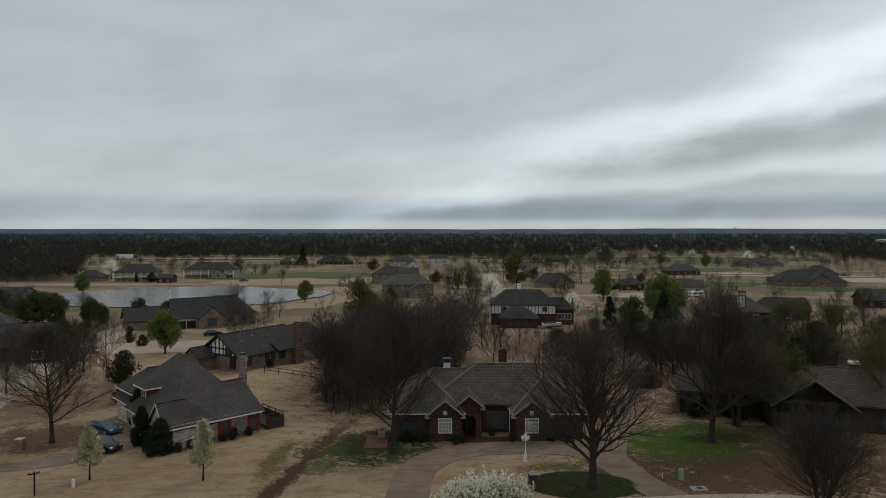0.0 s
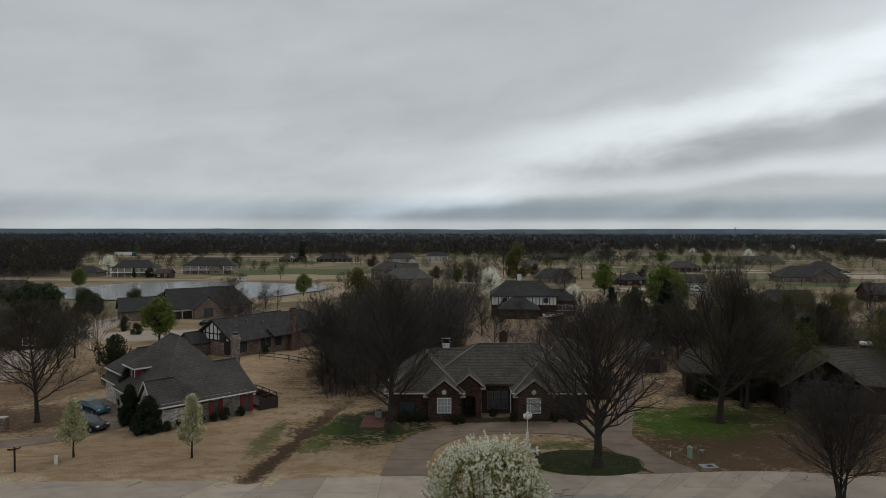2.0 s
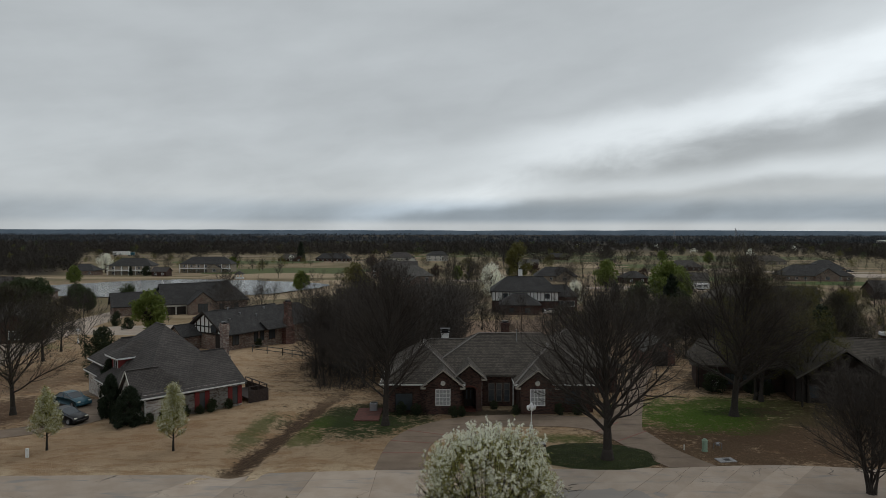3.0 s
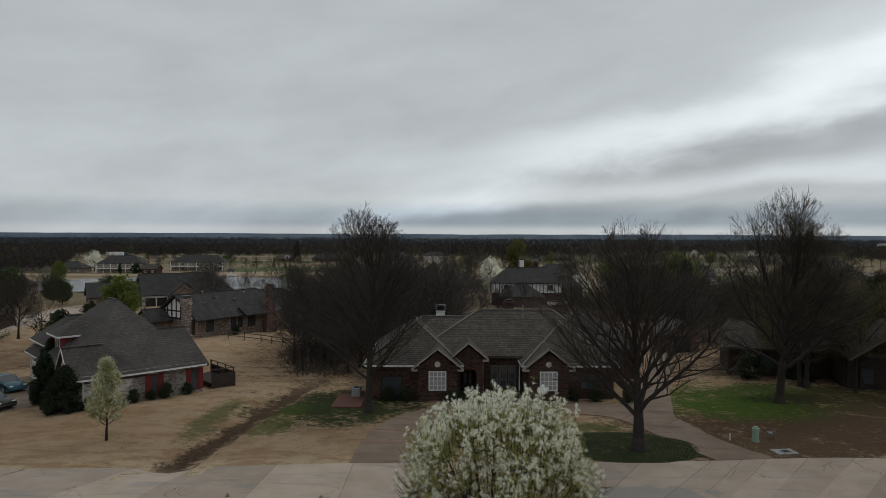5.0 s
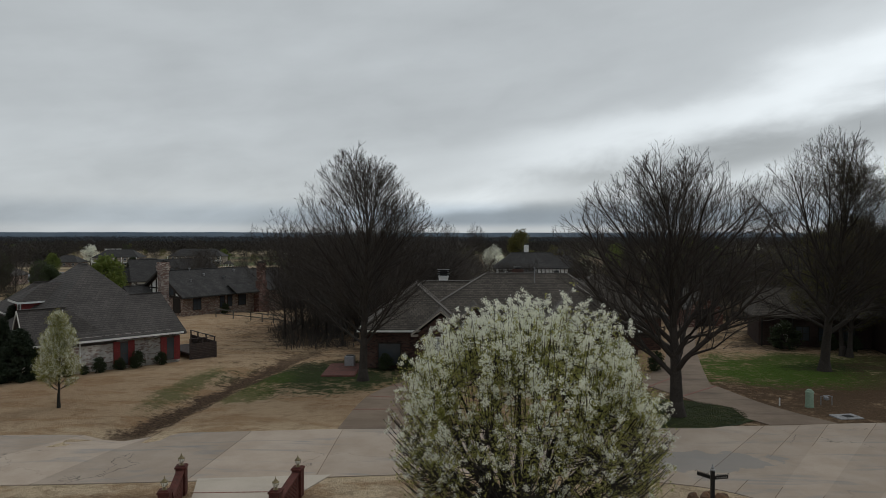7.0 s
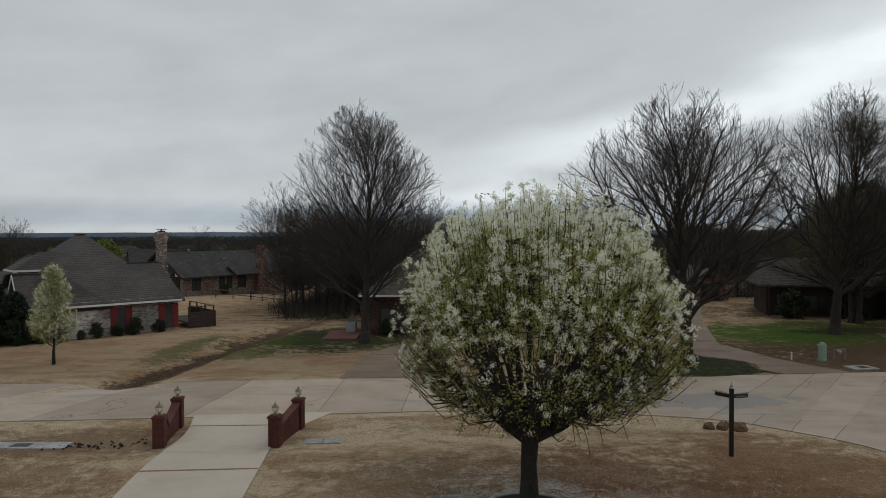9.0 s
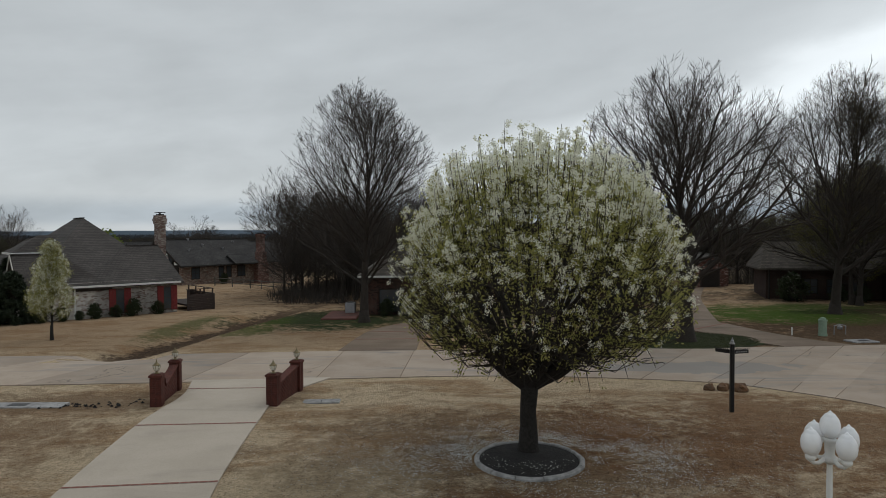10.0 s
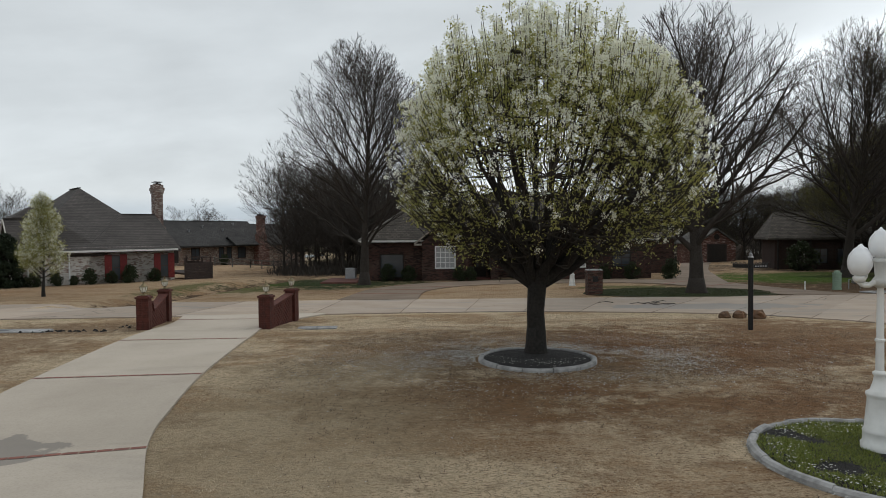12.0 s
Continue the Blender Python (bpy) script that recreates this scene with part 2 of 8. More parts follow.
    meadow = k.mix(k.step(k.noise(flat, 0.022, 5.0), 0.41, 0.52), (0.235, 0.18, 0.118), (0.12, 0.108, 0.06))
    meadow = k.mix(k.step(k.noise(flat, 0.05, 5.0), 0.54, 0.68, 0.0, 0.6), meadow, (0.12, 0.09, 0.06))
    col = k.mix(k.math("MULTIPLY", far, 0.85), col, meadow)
    # ground colour set darker from y 800 on and under the western woods
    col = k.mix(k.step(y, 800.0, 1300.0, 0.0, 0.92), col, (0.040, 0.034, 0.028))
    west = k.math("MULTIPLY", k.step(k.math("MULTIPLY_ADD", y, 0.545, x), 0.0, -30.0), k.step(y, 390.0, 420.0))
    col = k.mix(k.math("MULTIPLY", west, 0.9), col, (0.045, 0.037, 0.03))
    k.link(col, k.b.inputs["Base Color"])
    bump(k, k.math("ADD", blades, k.math("MULTIPLY", clumps, 2.5)), 1.0, 0.07)
    return k.m


def green_material(name, a, b, thin):
    k = material(name, 0.9, spec=0.15)
    p = k.geo.outputs["Position"]
    col = k.mix(k.step(k.noise(p, 0.8, 5.0, 0.65), 0.35, 0.65), a, b)
    col = k.mix(k.step(k.noise(p, 1.7, 6.0, 0.7), 0.52, 0.70, 0.0, thin), col, (0.17, 0.125, 0.07))
    col = k.mix(k.step(k.noise(p, 18.0, 4.0, 0.75), 0.45, 0.75, 0.0, 0.6), col, tuple(c * 1.7 for c in b))
    k.link(col, k.b.inputs["Base Color"])
    bump(k, k.noise(p, 20.0, 5.0, 0.7), 0.8, 0.05)
    return k.m


def concrete_material(name, a, b, stain, wet=0.5, cracked=True, spill=None, slabs=0.12):
    k = material(name, 0.85, spec=0.25)
    p = k.geo.outputs["Position"]
    x, y, z = k.xyz(p)
    col = k.mix(k.step(k.noise(p, 0.45, 6.0, 0.65), 0.3, 0.7), a, b)
    drift = k.noise(k.vec(k.math("MULTIPLY", x, 0.35), k.math("MULTIPLY", y, 1.6)), 0.6, 5.0, 0.6, 0.8)
    col = k.mix(k.step(drift, 0.52, 0.72, 0.0, wet), col, stain)
    col = k.mix(k.step(k.noise(p, 30.0, 4.0, 0.7), 0.4, 0.8, 0.0, 0.35), col, tuple(c * 0.6 for c in b))
    crack = k.n("ShaderNodeTexVoronoi", feature="DISTANCE_TO_EDGE", Scale=0.22)
    bent = k.n("ShaderNodeVectorMath", operation="ADD")
    k.link(p, bent.inputs[0])
    wob = k.math("MULTIPLY", k.noise(p, 0.9, 5.0), 2.2)
    k.link(k.vec(wob, wob), bent.inputs[1])
    k.link(bent.outputs[0], crack.inputs["Vector"])
    line = k.math("MULTIPLY", k.step(crack.outputs["Distance"], 0.006, 0.001), k.step(k.noise(p, 0.13, 2.0), 0.53, 0.60))
    if cracked:
        col = k.mix(k.math("MULTIPLY", line, 0.8), col, (0.07, 0.06, 0.05))
    if spill:
        ex, ey = k.math("DIVIDE", k.math("SUBTRACT", x, spill[0]), spill[2]), k.math("DIVIDE", k.math("SUBTRACT", y, spill[1]), spill[3])
        d = k.math("ADD", k.math("ADD", k.math("MULTIPLY", ex, ex), k.math("MULTIPLY", ey, ey)), k.math("MULTIPLY", k.noise(p, 1.1, 4.0), 2.6))
        col = k.mix(k.step(d, 2.22, 2.12, 0.0, 0.75), col, stain)
    r = k.n("ShaderNodeObjectInfo").outputs["Random"]
    s = k.n("ShaderNodeVectorMath", operation="SCALE")
    k.link(col, s.inputs[0])
    k.link(k.math("MULTIPLY_ADD", r, slabs, 1.0 - slabs / 2), s.inputs["Scale"])
    k.link(s.outputs[0], k.b.inputs["Base Color"])
    bump(k, k.noise(p, 60.0, 3.0), 0.25, 0.01)
    return k.m


def leaf_material(name, a, b, glow=0.35):
    k = material(name, 0.6, spec=0.25)
    r = k.geo.outputs["Random Per Island"]
    col = k.mix(r, a, b)
    k.link(col, k.b.inputs["Base Color"])
    tr = k.n("ShaderNodeBsdfTranslucent")
    k.link(col, tr.inputs[0])
    mixer = k.n("ShaderNodeMixShader")
    mixer.inputs[0].default_value = glow
    k.link(k.b.outputs[0], mixer.inputs[1])
    k.link(tr.outputs[0], mixer.inputs[2])
    k.link(mixer.outputs[0], k.m.node_tree.nodes["Material Output"].inputs[0])
    return k.m


def woods_material(name, dark, light, pale):
    """Bare crowns toned tree by tree and spray by spray."""
    k = material(name, 0.95, spec=0.05)
    x, y, z = k.xyz(k.geo.outputs["Position"])
    each = k.noise(k.vec(k.math("MULTIPLY", x, 0.10), k.math("MULTIPLY", y, 0.05)), 1.0, 2.0)
    col = k.mix(k.step(each, 0.36, 0.64), dark, light)
    col = k.mix(k.math("MULTIPLY", k.geo.outputs["Random Per Island"], 0.45), col, pale)
    k.link(col, k.b.inputs["Base Color"])
    return k.m


def glass_material(name, tint=(0.03, 0.035, 0.04), rough=0.08):
    k = material(name, rough, spec=0.6)
    p = k.geo.outputs["Position"]
    k.link(k.mix(k.noise(p, 0.9, 3.0), tint, tuple(c * 2.2 for c in tint)), k.b.inputs["Base Color"])
    return k.m


def water_material():
    k = material("pond_water", 0.12, spec=0.5)
    p = k.geo.outputs["Position"]
    k.link(k.mix(k.noise(p, 0.02, 3.0), (0.06, 0.06, 0.055), (0.09, 0.088, 0.078)), k.b.inputs["Base Color"])
    bump(k, k.noise(p, 0.8, 5.0, 0.6), 0.7, 0.5)
    return k.m


MAT = {}
MAT["lawn"] = lawn_material()
MAT["green"] = green_material("spring_grass", (0.036, 0.062, 0.013), (0.062, 0.095, 0.022), 0.7)
MAT["darkgreen"] = green_material("ryegrass", (0.016, 0.023, 0.007), (0.030, 0.038, 0.011), 0.5)
MAT["meadow"] = green_material("meadow_grass", (0.060, 0.078, 0.026), (0.085, 0.098, 0.034), 0.4)
MAT["straw"] = green_material("straw_field", (0.33, 0.255, 0.165), (0.25, 0.185, 0.115), 0.35)
MAT["pink_straw"] = green_material("bare_yard", (0.25, 0.175, 0.12), (0.19, 0.13, 0.088), 0.35)
MAT["clay"] = plain("bare_clay", (0.16, 0.10, 0.06), (0.075, 0.047, 0.03), 1.6, 0.95, bumpy=0.7)
MAT["drive"] = concrete_material("driveway_concrete", (0.47, 0.41, 0.34), (0.41, 0.355, 0.29), (0.20, 0.18, 0.16), 0.25, False, (-6.5, 33.5, 1.3, 0.75))
MAT["old_drive"] = concrete_material("weathered_concrete", (0.235, 0.178, 0.132), (0.165, 0.122, 0.088), (0.085, 0.064, 0.048), 0.75, False)
MAT["road"] = concrete_material("road_concrete", (0.395, 0.325, 0.262), (0.325, 0.258, 0.200), (0.235, 0.222, 0.208), 0.9, spill=(11.5, 51.8, 4.5, 1.6), slabs=0.26)
MAT["strip"] = plain("red_brick_strip", (0.25, 0.10, 0.075), (0.17, 0.075, 0.06), 12.0)
MAT["kerbstone"] = plain("edging_concrete", (0.36, 0.355, 0.35), (0.19, 0.187, 0.183), 7.0, bumpy=0.5)
MAT["mulch"] = plain("dark_mulch", (0.006, 0.006, 0.006), (0.030, 0.027, 0.026), 26.0, 0.9, bumpy=1.0)
MAT["brick"] = courses("red_brick", (0.088, 0.034, 0.024), (0.050, 0.023, 0.017), (0.085, 0.066, 0.055), 0.21, 0.075, patch=(0.030, 0.018, 0.015), patch_at=0.62)
MAT["dark_brick"] = courses("dark_brown_brick", (0.055, 0.026, 0.020), (0.032, 0.018, 0.015), (0.05, 0.042, 0.036), 0.21, 0.075)
MAT["shed_brick"] = courses("mottled_red_brick", (0.14, 0.040, 0.028), (0.085, 0.028, 0.020), (0.10, 0.08, 0.066), 0.21, 0.075, patch=(0.30, 0.22, 0.19), patch_at=0.66)
MAT["piece_brick"] = plain("fired_brick", (0.105, 0.030, 0.021), (0.058, 0.019, 0.014), 9.0, bumpy=0.5)
MAT["mortar"] = plain("mortar", (0.16, 0.10, 0.08), (0.11, 0.075, 0.06), 20.0)
MAT["pale_brick"] = courses("whitewashed_brick", (0.36, 0.27, 0.23), (0.20, 0.10, 0.08), (0.33, 0.31, 0.28), 0.22, 0.08, patch=(0.58, 0.55, 0.51), patch_at=0.40)
MAT["mixed_brick"] = courses("mottled_brick", (0.17, 0.075, 0.05), (0.08, 0.045, 0.035), (0.20, 0.18, 0.16), 0.22, 0.08, patch=(0.32, 0.27, 0.22), patch_at=0.62)
MAT["chimney_brick"] = courses("worn_red_brick", (0.20, 0.10, 0.075), (0.12, 0.062, 0.05), (0.26, 0.23, 0.21), 0.22, 0.08, patch=(0.40, 0.35, 0.31), patch_at=0.58)
MAT["stone"] = courses("buff_stone", (0.30, 0.25, 0.19), (0.22, 0.18, 0.14), (0.30, 0.27, 0.23), 0.5, 0.25)
MAT["shingle"] = courses("grey_shingles", (0.084, 0.074, 0.068), (0.060, 0.053, 0.049), (0.034, 0.030, 0.028), 0.30, 0.14, 0.016)
MAT["shingle_brown"] = courses("brown_grey_shingles", (0.104, 0.089, 0.074), (0.062, 0.053, 0.044), (0.034, 0.029, 0.024), 0.30, 0.14, 0.016)
MAT["shingle_dark"] = courses("charcoal_shingles", (0.062, 0.059, 0.057), (0.040, 0.038, 0.037), (0.018, 0.017, 0.017), 0.42, 0.14, 0.018)
MAT["shingle_light"] = courses("pale_grey_shingles", (0.13, 0.122, 0.11), (0.085, 0.08, 0.072), (0.035, 0.032, 0.03), 0.42, 0.14, 0.020)
MAT["ridge"] = plain("ridge_shingles", (0.17, 0.155, 0.14), (0.12, 0.11, 0.10), 7.0)
MAT["white"] = plain("white_paint", (0.74, 0.74, 0.72), (0.60, 0.60, 0.58), 4.0, 0.5, bumpy=0.05)
MAT["cream"] = plain("cream_siding", (0.55, 0.53, 0.48), (0.46, 0.44, 0.40), 3.0, 0.7, bumpy=0.1)
MAT["trim"] = plain("weathered_tan_trim", (0.38, 0.34, 0.29), (0.30, 0.27, 0.23), 3.0, 0.7, bumpy=0.1)
MAT["timber"] = plain("dark_timber", (0.028, 0.022, 0.018), (0.016, 0.013, 0.011), 8.0)
MAT["deck"] = plain("weathered_brown_boards", (0.060, 0.042, 0.036), (0.036, 0.027, 0.024), 5.0, bumpy=0.4)
MAT["redpaint"] = plain("dark_red_paint", (0.19, 0.028, 0.026), (0.13, 0.02, 0.02), 5.0, 0.6)
MAT["patio"] = plain("red_patio", (0.13, 0.048, 0.036), (0.075, 0.034, 0.027), 3.0)
MAT["greywood"] = plain("grey_fence_boards", (0.13, 0.12, 0.105), (0.08, 0.073, 0.065), 6.0, bumpy=0.3)
MAT["black"] = plain("black_metal", (0.012, 0.012, 0.013), (0.025, 0.024, 0.024), 20.0, 0.45, 0.3)
MAT["galv"] = plain("galvanised_metal", (0.35, 0.35, 0.36), (0.22, 0.22, 0.23), 20.0, 0.45, 0.7)
MAT["brass"] = plain("dull_brass", (0.24, 0.19, 0.10), (0.13, 0.105, 0.06), 25.0, 0.45, 0.5)
MAT["verdigris"] = plain("pale_green_cabinet_paint", (0.27, 0.36, 0.27), (0.20, 0.28, 0.21), 9.0, 0.6)
MAT["glass"] = glass_material("window_glass")
MAT["curtain"] = plain("pale_blind", (0.33, 0.33, 0.33), (0.25, 0.25, 0.255), 3.0, 0.5, bumpy=0.0)
MAT["globe"] = plain("opal_globe", (0.82, 0.83, 0.84), (0.74, 0.75, 0.77), 5.0, 0.35, bumpy=0.0)
MAT["lamp_glass"] = glass_material("lantern_glass", (0.42, 0.41, 0.36), 0.15)
MAT["bark"] = plain("grey_brown_bark", (0.050, 0.041, 0.034), (0.022, 0.018, 0.015), 14.0, 0.95, bumpy=1.0)
MAT["pearbark"] = plain("dark_wet_bark", (0.034, 0.030, 0.026), (0.015, 0.013, 0.012), 16.0, 0.9, bumpy=1.0)
MAT["twig"] = plain("bare_twigs", (0.070, 0.060, 0.052), (0.044, 0.037, 0.032), 5.0, 0.95, bumpy=0.0)
MAT["pear_twig"] = plain("dark_pear_twigs", (0.050, 0.042, 0.034), (0.028, 0.024, 0.020), 9.0, 0.9, bumpy=0.0)
MAT["scrub_twig"] = plain("reddish_bare_twigs", (0.115, 0.088, 0.070), (0.075, 0.056, 0.044), 5.0, 0.95, bumpy=0.0)
MAT["bud"] = leaf_material("tan_buds", (0.10, 0.075, 0.035), (0.065, 0.058, 0.022))
MAT["leaf"] = leaf_material("young_green_leaves", (0.105, 0.145, 0.028), (0.17, 0.20, 0.05))
MAT["olive"] = leaf_material("olive_new_leaves", (0.125, 0.112, 0.028), (0.085, 0.083, 0.022))
MAT["brown_leaf"] = leaf_material("olive_brown_new_leaves", (0.050, 0.043, 0.017), (0.032, 0.030, 0.014), 0.2)
MAT["pearleaf"] = leaf_material("pear_leaves", (0.47, 0.445, 0.165), (0.25, 0.26, 0.07), 0.6)
MAT["petal"] = leaf_material("pear_blossom", (0.90, 0.90, 0.83), (0.80, 0.81, 0.66), 0.55)
MAT["evergreen"] = leaf_material("evergreen_sprays", (0.012, 0.020, 0.010), (0.022, 0.032, 0.014), 0.1)
MAT["pine_needle"] = leaf_material("pine_needles", (0.036, 0.052, 0.020), (0.062, 0.080, 0.030), 0.2)
MAT["shrub"] = leaf_material("dark_shrub_leaves", (0.020, 0.030, 0.012), (0.036, 0.045, 0.018), 0.15)
MAT["redleaf"] = leaf_material("reddish_shrub_leaves", (0.040, 0.018, 0.014), (0.060, 0.030, 0.018), 0.2)
MAT["wood"] = woods_material("far_bare_woods", (0.032, 0.029, 0.026), (0.056, 0.049, 0.042), (0.070, 0.062, 0.053))
# far woods paled towards blue-grey: distance haze painted into their colour
MAT["wood_far"] = woods_material("haze_toned_far_woods", (0.040, 0.044, 0.050), (0.068, 0.074, 0.082), (0.085, 0.090, 0.096))
MAT["rock"] = plain("rust_brown_rock", (0.19, 0.10, 0.05), (0.07, 0.045, 0.03), 4.0, bumpy=0.8)
MAT["teal"] = plain("teal_car_paint", (0.018, 0.085, 0.12), (0.016, 0.075, 0.105), 2.0, 0.3, 0.1, 0.4, bumpy=0.0)
MAT["blackcar"] = plain("black_car_paint", (0.006, 0.006, 0.007), (0.009, 0.009, 0.010), 2.0, 0.3, 0.0, 0.35, bumpy=0.0)
MAT["rubber"] = plain("tyre_rubber", (0.014, 0.014, 0.014), (0.02, 0.02, 0.02), 20.0)
MAT["water"] = water_material()
MAT["petals_fallen"] = plain("fallen_petals", (0.62, 0.61, 0.58), (0.48, 0.47, 0.44), 8.0, bumpy=0.0)


# ---- building helpers ----
class Geo:
    """Points and faces of one mesh in the making."""

    def __init__(self):
        self.v, self.f = [], []

    def add(self, pts, faces):
        n = len(self.v)
        self.v.extend(tuple(p) for p in pts)
        self.f.extend(tuple(n + i for i in f) for f in faces)
        return self

    def box(self, x0, x1, y0, y1, z0, z1, ch=0.0):
        """A box; ch: chamfer of the upright and top edges."""
        if ch <= 0:
            return self.add([(x0, y0, z0), (x1, y0, z0), (x1, y1, z0), (x0, y1, z0), (x0, y0, z1), (x1, y0, z1), (x1, y1, z1), (x0, y1, z1)],
                            [(3, 2, 1, 0), (4, 5, 6, 7), (0, 1, 5, 4), (1, 2, 6, 5), (2, 3, 7, 6), (3, 0, 4, 7)])
        ring = lambda d, z: [(x0 + d + ch, y0 + d, z), (x1 - d - ch, y0 + d, z), (x1 - d, y0 + d + ch, z), (x1 - d, y1 - d - ch, z),
                             (x1 - d - ch, y1 - d, z), (x0 + d + ch, y1 - d, z), (x0 + d, y1 - d - ch, z), (x0 + d, y0 + d + ch, z)]
        pts = ring(0, z0) + ring(0, z1 - ch) + ring(ch, z1)
        faces = [tuple(range(7, -1, -1)), tuple(range(16, 24))]
        for k in (0, 8):
            faces += [(k + i, k + (i + 1) % 8, k + 8 + (i + 1) % 8, k + 8 + i) for i in range(8)]
        return self.add(pts, faces)

    def prism(self, poly, z0, z1):
        """An upright prism over a convex or plain outline (counter-clockwise)."""
        n = len(poly)
        return self.add([(x, y, z0) for x, y in poly] + [(x, y, z1) for x, y in poly],
                        [tuple(range(n - 1, -1, -1)), tuple(range(n, 2 * n))] + [(i, (i + 1) % n, n + (i + 1) % n, n + i) for i in range(n)])

    def wedge(self, pts, x0, x1):
        """A profile of (y, z) pushed from x0 to x1."""
        n = len(pts)
        return self.add([(x0, y, z) for y, z in pts] + [(x1, y, z) for y, z in pts],
                        [tuple(range(n - 1, -1, -1)), tuple(range(n, 2 * n))] + [(i, (i + 1) % n, n + (i + 1) % n, n + i) for i in range(n)])

    def beam(self, a, b, wide, deep=None):
        """A straight bar from a to b."""
        a, b = Vector(a), Vector(b)
        d = (b - a).normalized()
        up = Vector((0, 0, 1)) if abs(d.z) < 0.9 else Vector((0, 1, 0))
        s = d.cross(up).normalized() * wide / 2
        t = s.cross(d).normalized() * (deep or wide) / 2
        return self.add([a - s - t, a + s - t, a + s + t, a - s + t, b - s - t, b + s - t, b + s + t, b - s + t],
                        [(3, 2, 1, 0), (4, 5, 6, 7), (0, 1, 5, 4), (1, 2, 6, 5), (2, 3, 7, 6), (3, 0, 4, 7)])

    def tube(self, pts, radii, n=6):
        """A bent tapering tube."""
        base = len(self.v)
        last = len(pts) - 1
        for i, p in enumerate(pts):
            p = Vector(p)
            d = (Vector(pts[min(i + 1, last)]) - Vector(pts[max(i - 1, 0)])).normalized()
            a = d.cross(Vector((0.31, 0.87, 0.17)) if abs(d.z) > 0.8 else Vector((0, 0, 1))).normalized()
            b = d.cross(a)
            for j in range(n):
                w_ = 2 * math.pi * j / n
                q = p + radii[i] * (math.cos(w_) * a + math.sin(w_) * b)
                self.v.append((q.x, q.y, q.z))
        for i in range(last):
            for j in range(n):
                k, l = base + i * n + j, base + i * n + (j + 1) % n
                self.f.append((k, l, l + n, k + n))
        self.f.append(tuple(base + last * n + j for j in range(n)))
        return self

    def lathe(self, prof, n=16, cx=0.0, cy=0.0, flute=0.0):
        """A turned shape of (radius, z) round an upright axis."""
        base = len(self.v)
        for r, z in prof:
            for j in range(n):
                w_ = 2 * math.pi * j / n
                q = r * (1 - flute * (j % 2))
                self.v.append((cx + q * math.cos(w_), cy + q * math.sin(w_), z))
        for i in range(len(prof) - 1):
            for j in range(n):
                k, l = base + i * n + j, base + i * n + (j + 1) % n
                self.f.append((k, l, l + n, k + n))
        self.f.append(tuple(base + n - 1 - j for j in range(n)))
        self.f.append(tuple(base + (len(prof) - 1) * n + j for j in range(n)))
        return self

    def mesh(self, name, mat, smooth=False):
        me = bpy.data.meshes.new(name)
        me.from_pydata(self.v, [], self.f)
        me.materials.append(mat)
        if smooth:
            me.polygons.foreach_set("use_smooth", [True] * len(me.polygons))
        me.update()
        return me


def part(name, geo, mat, parent, label="", smooth=False):
    ob = new(name, geo.mesh(name, mat, smooth))
    ob.parent = parent
    if label:
        ob["label"] = label
    return ob


def empty(name, m, label, category, group="", kind=""):
    ob = new(name)
    ob.matrix_basis = m
    return tagged(ob, label, category, group, kind)


def solo(name, geo, mat, m, label, category, group="", kind="", smooth=False):
    ob = new(name, geo.mesh(name, mat, smooth))
    ob.matrix_basis = m
    return tagged(ob, label, category, group, kind)


# ---- the ground's height ----
GROUND_Y = (-900, 45, 50, 60, 80, 110, 170, 255, 370, 415, 800, 2200, 3400, 4600)
GROUND_Z = (0, 0, -0.15, -0.5, -0.8, -2.1, -3.8, -7.0, -8.0, -9.2, -13, -14, -14, -8)
POND, POND_LEVEL = (-122.0, 308.0, 62.0, 44.0), -7.5
DITCH = ((-16.8, 53.6), (-16.4, 57.0), (-15.9, 64.0), (-14.8, 71.0), (-13.2, 79.0), (-12.2, 86.0))


def ditch_depth(x, y):
    best = 9.0
    for (ax, ay), (bx, by) in zip(DITCH, DITCH[1:]):
        t = max(0.0, min(1.0, ((x - ax) * (bx - ax) + (y - ay) * (by - ay)) / ((bx - ax) ** 2 + (by - ay) ** 2)))
        best = min(best, math.hypot(x - ax - t * (bx - ax), y - ay - t * (by - ay)))
    deep = 0.42 * max(0.0, min(1.0, (y - 53.5) / 3)) * max(0.0, min(1.0, (88 - y) / 12))
    return deep * max(0.0, 1 - (best / 2.0) ** 2)


def ground_z(x, y):
    z = float(np.interp(y, GROUND_Y, GROUND_Z))
    if -22 < x < -8 and 50 < y < 90:
        z -= ditch_depth(x, y)
    # swale beside the near lawn along the road
    if 43.5 < y < 49 and x < 16 and not -10.5 < x < -4.6:
        z -= 0.16 * max(0.0, 1 - abs(y - 46.3) / 2.4) * (1.0 if x < -4 else max(0.0, 1 - (x + 4) / 7))
    e = ((x - POND[0]) / POND[2]) ** 2 + ((y - POND[1]) / POND[3]) ** 2
    if e < 1.5:
        z = z + (POND_LEVEL - 0.6 - z) * min(1.0, (1.5 - e) / 0.35)
    if y < 200:
        z += 0.9 * math.exp(-((x + 36) / 16) ** 2 - ((y - 117) / 13) ** 2)
        z += 1.2 * math.exp(-((x - 42) / 20) ** 2 - ((y - 101) / 12) ** 2)
    if y > 1200:
        z += (y - 1200) / 3400 * 9 * (noise.noise((x / 900, y / 600, 0.3)) + 0.4 * noise.noise((x / 300, y / 200, 4.1)))
    return z


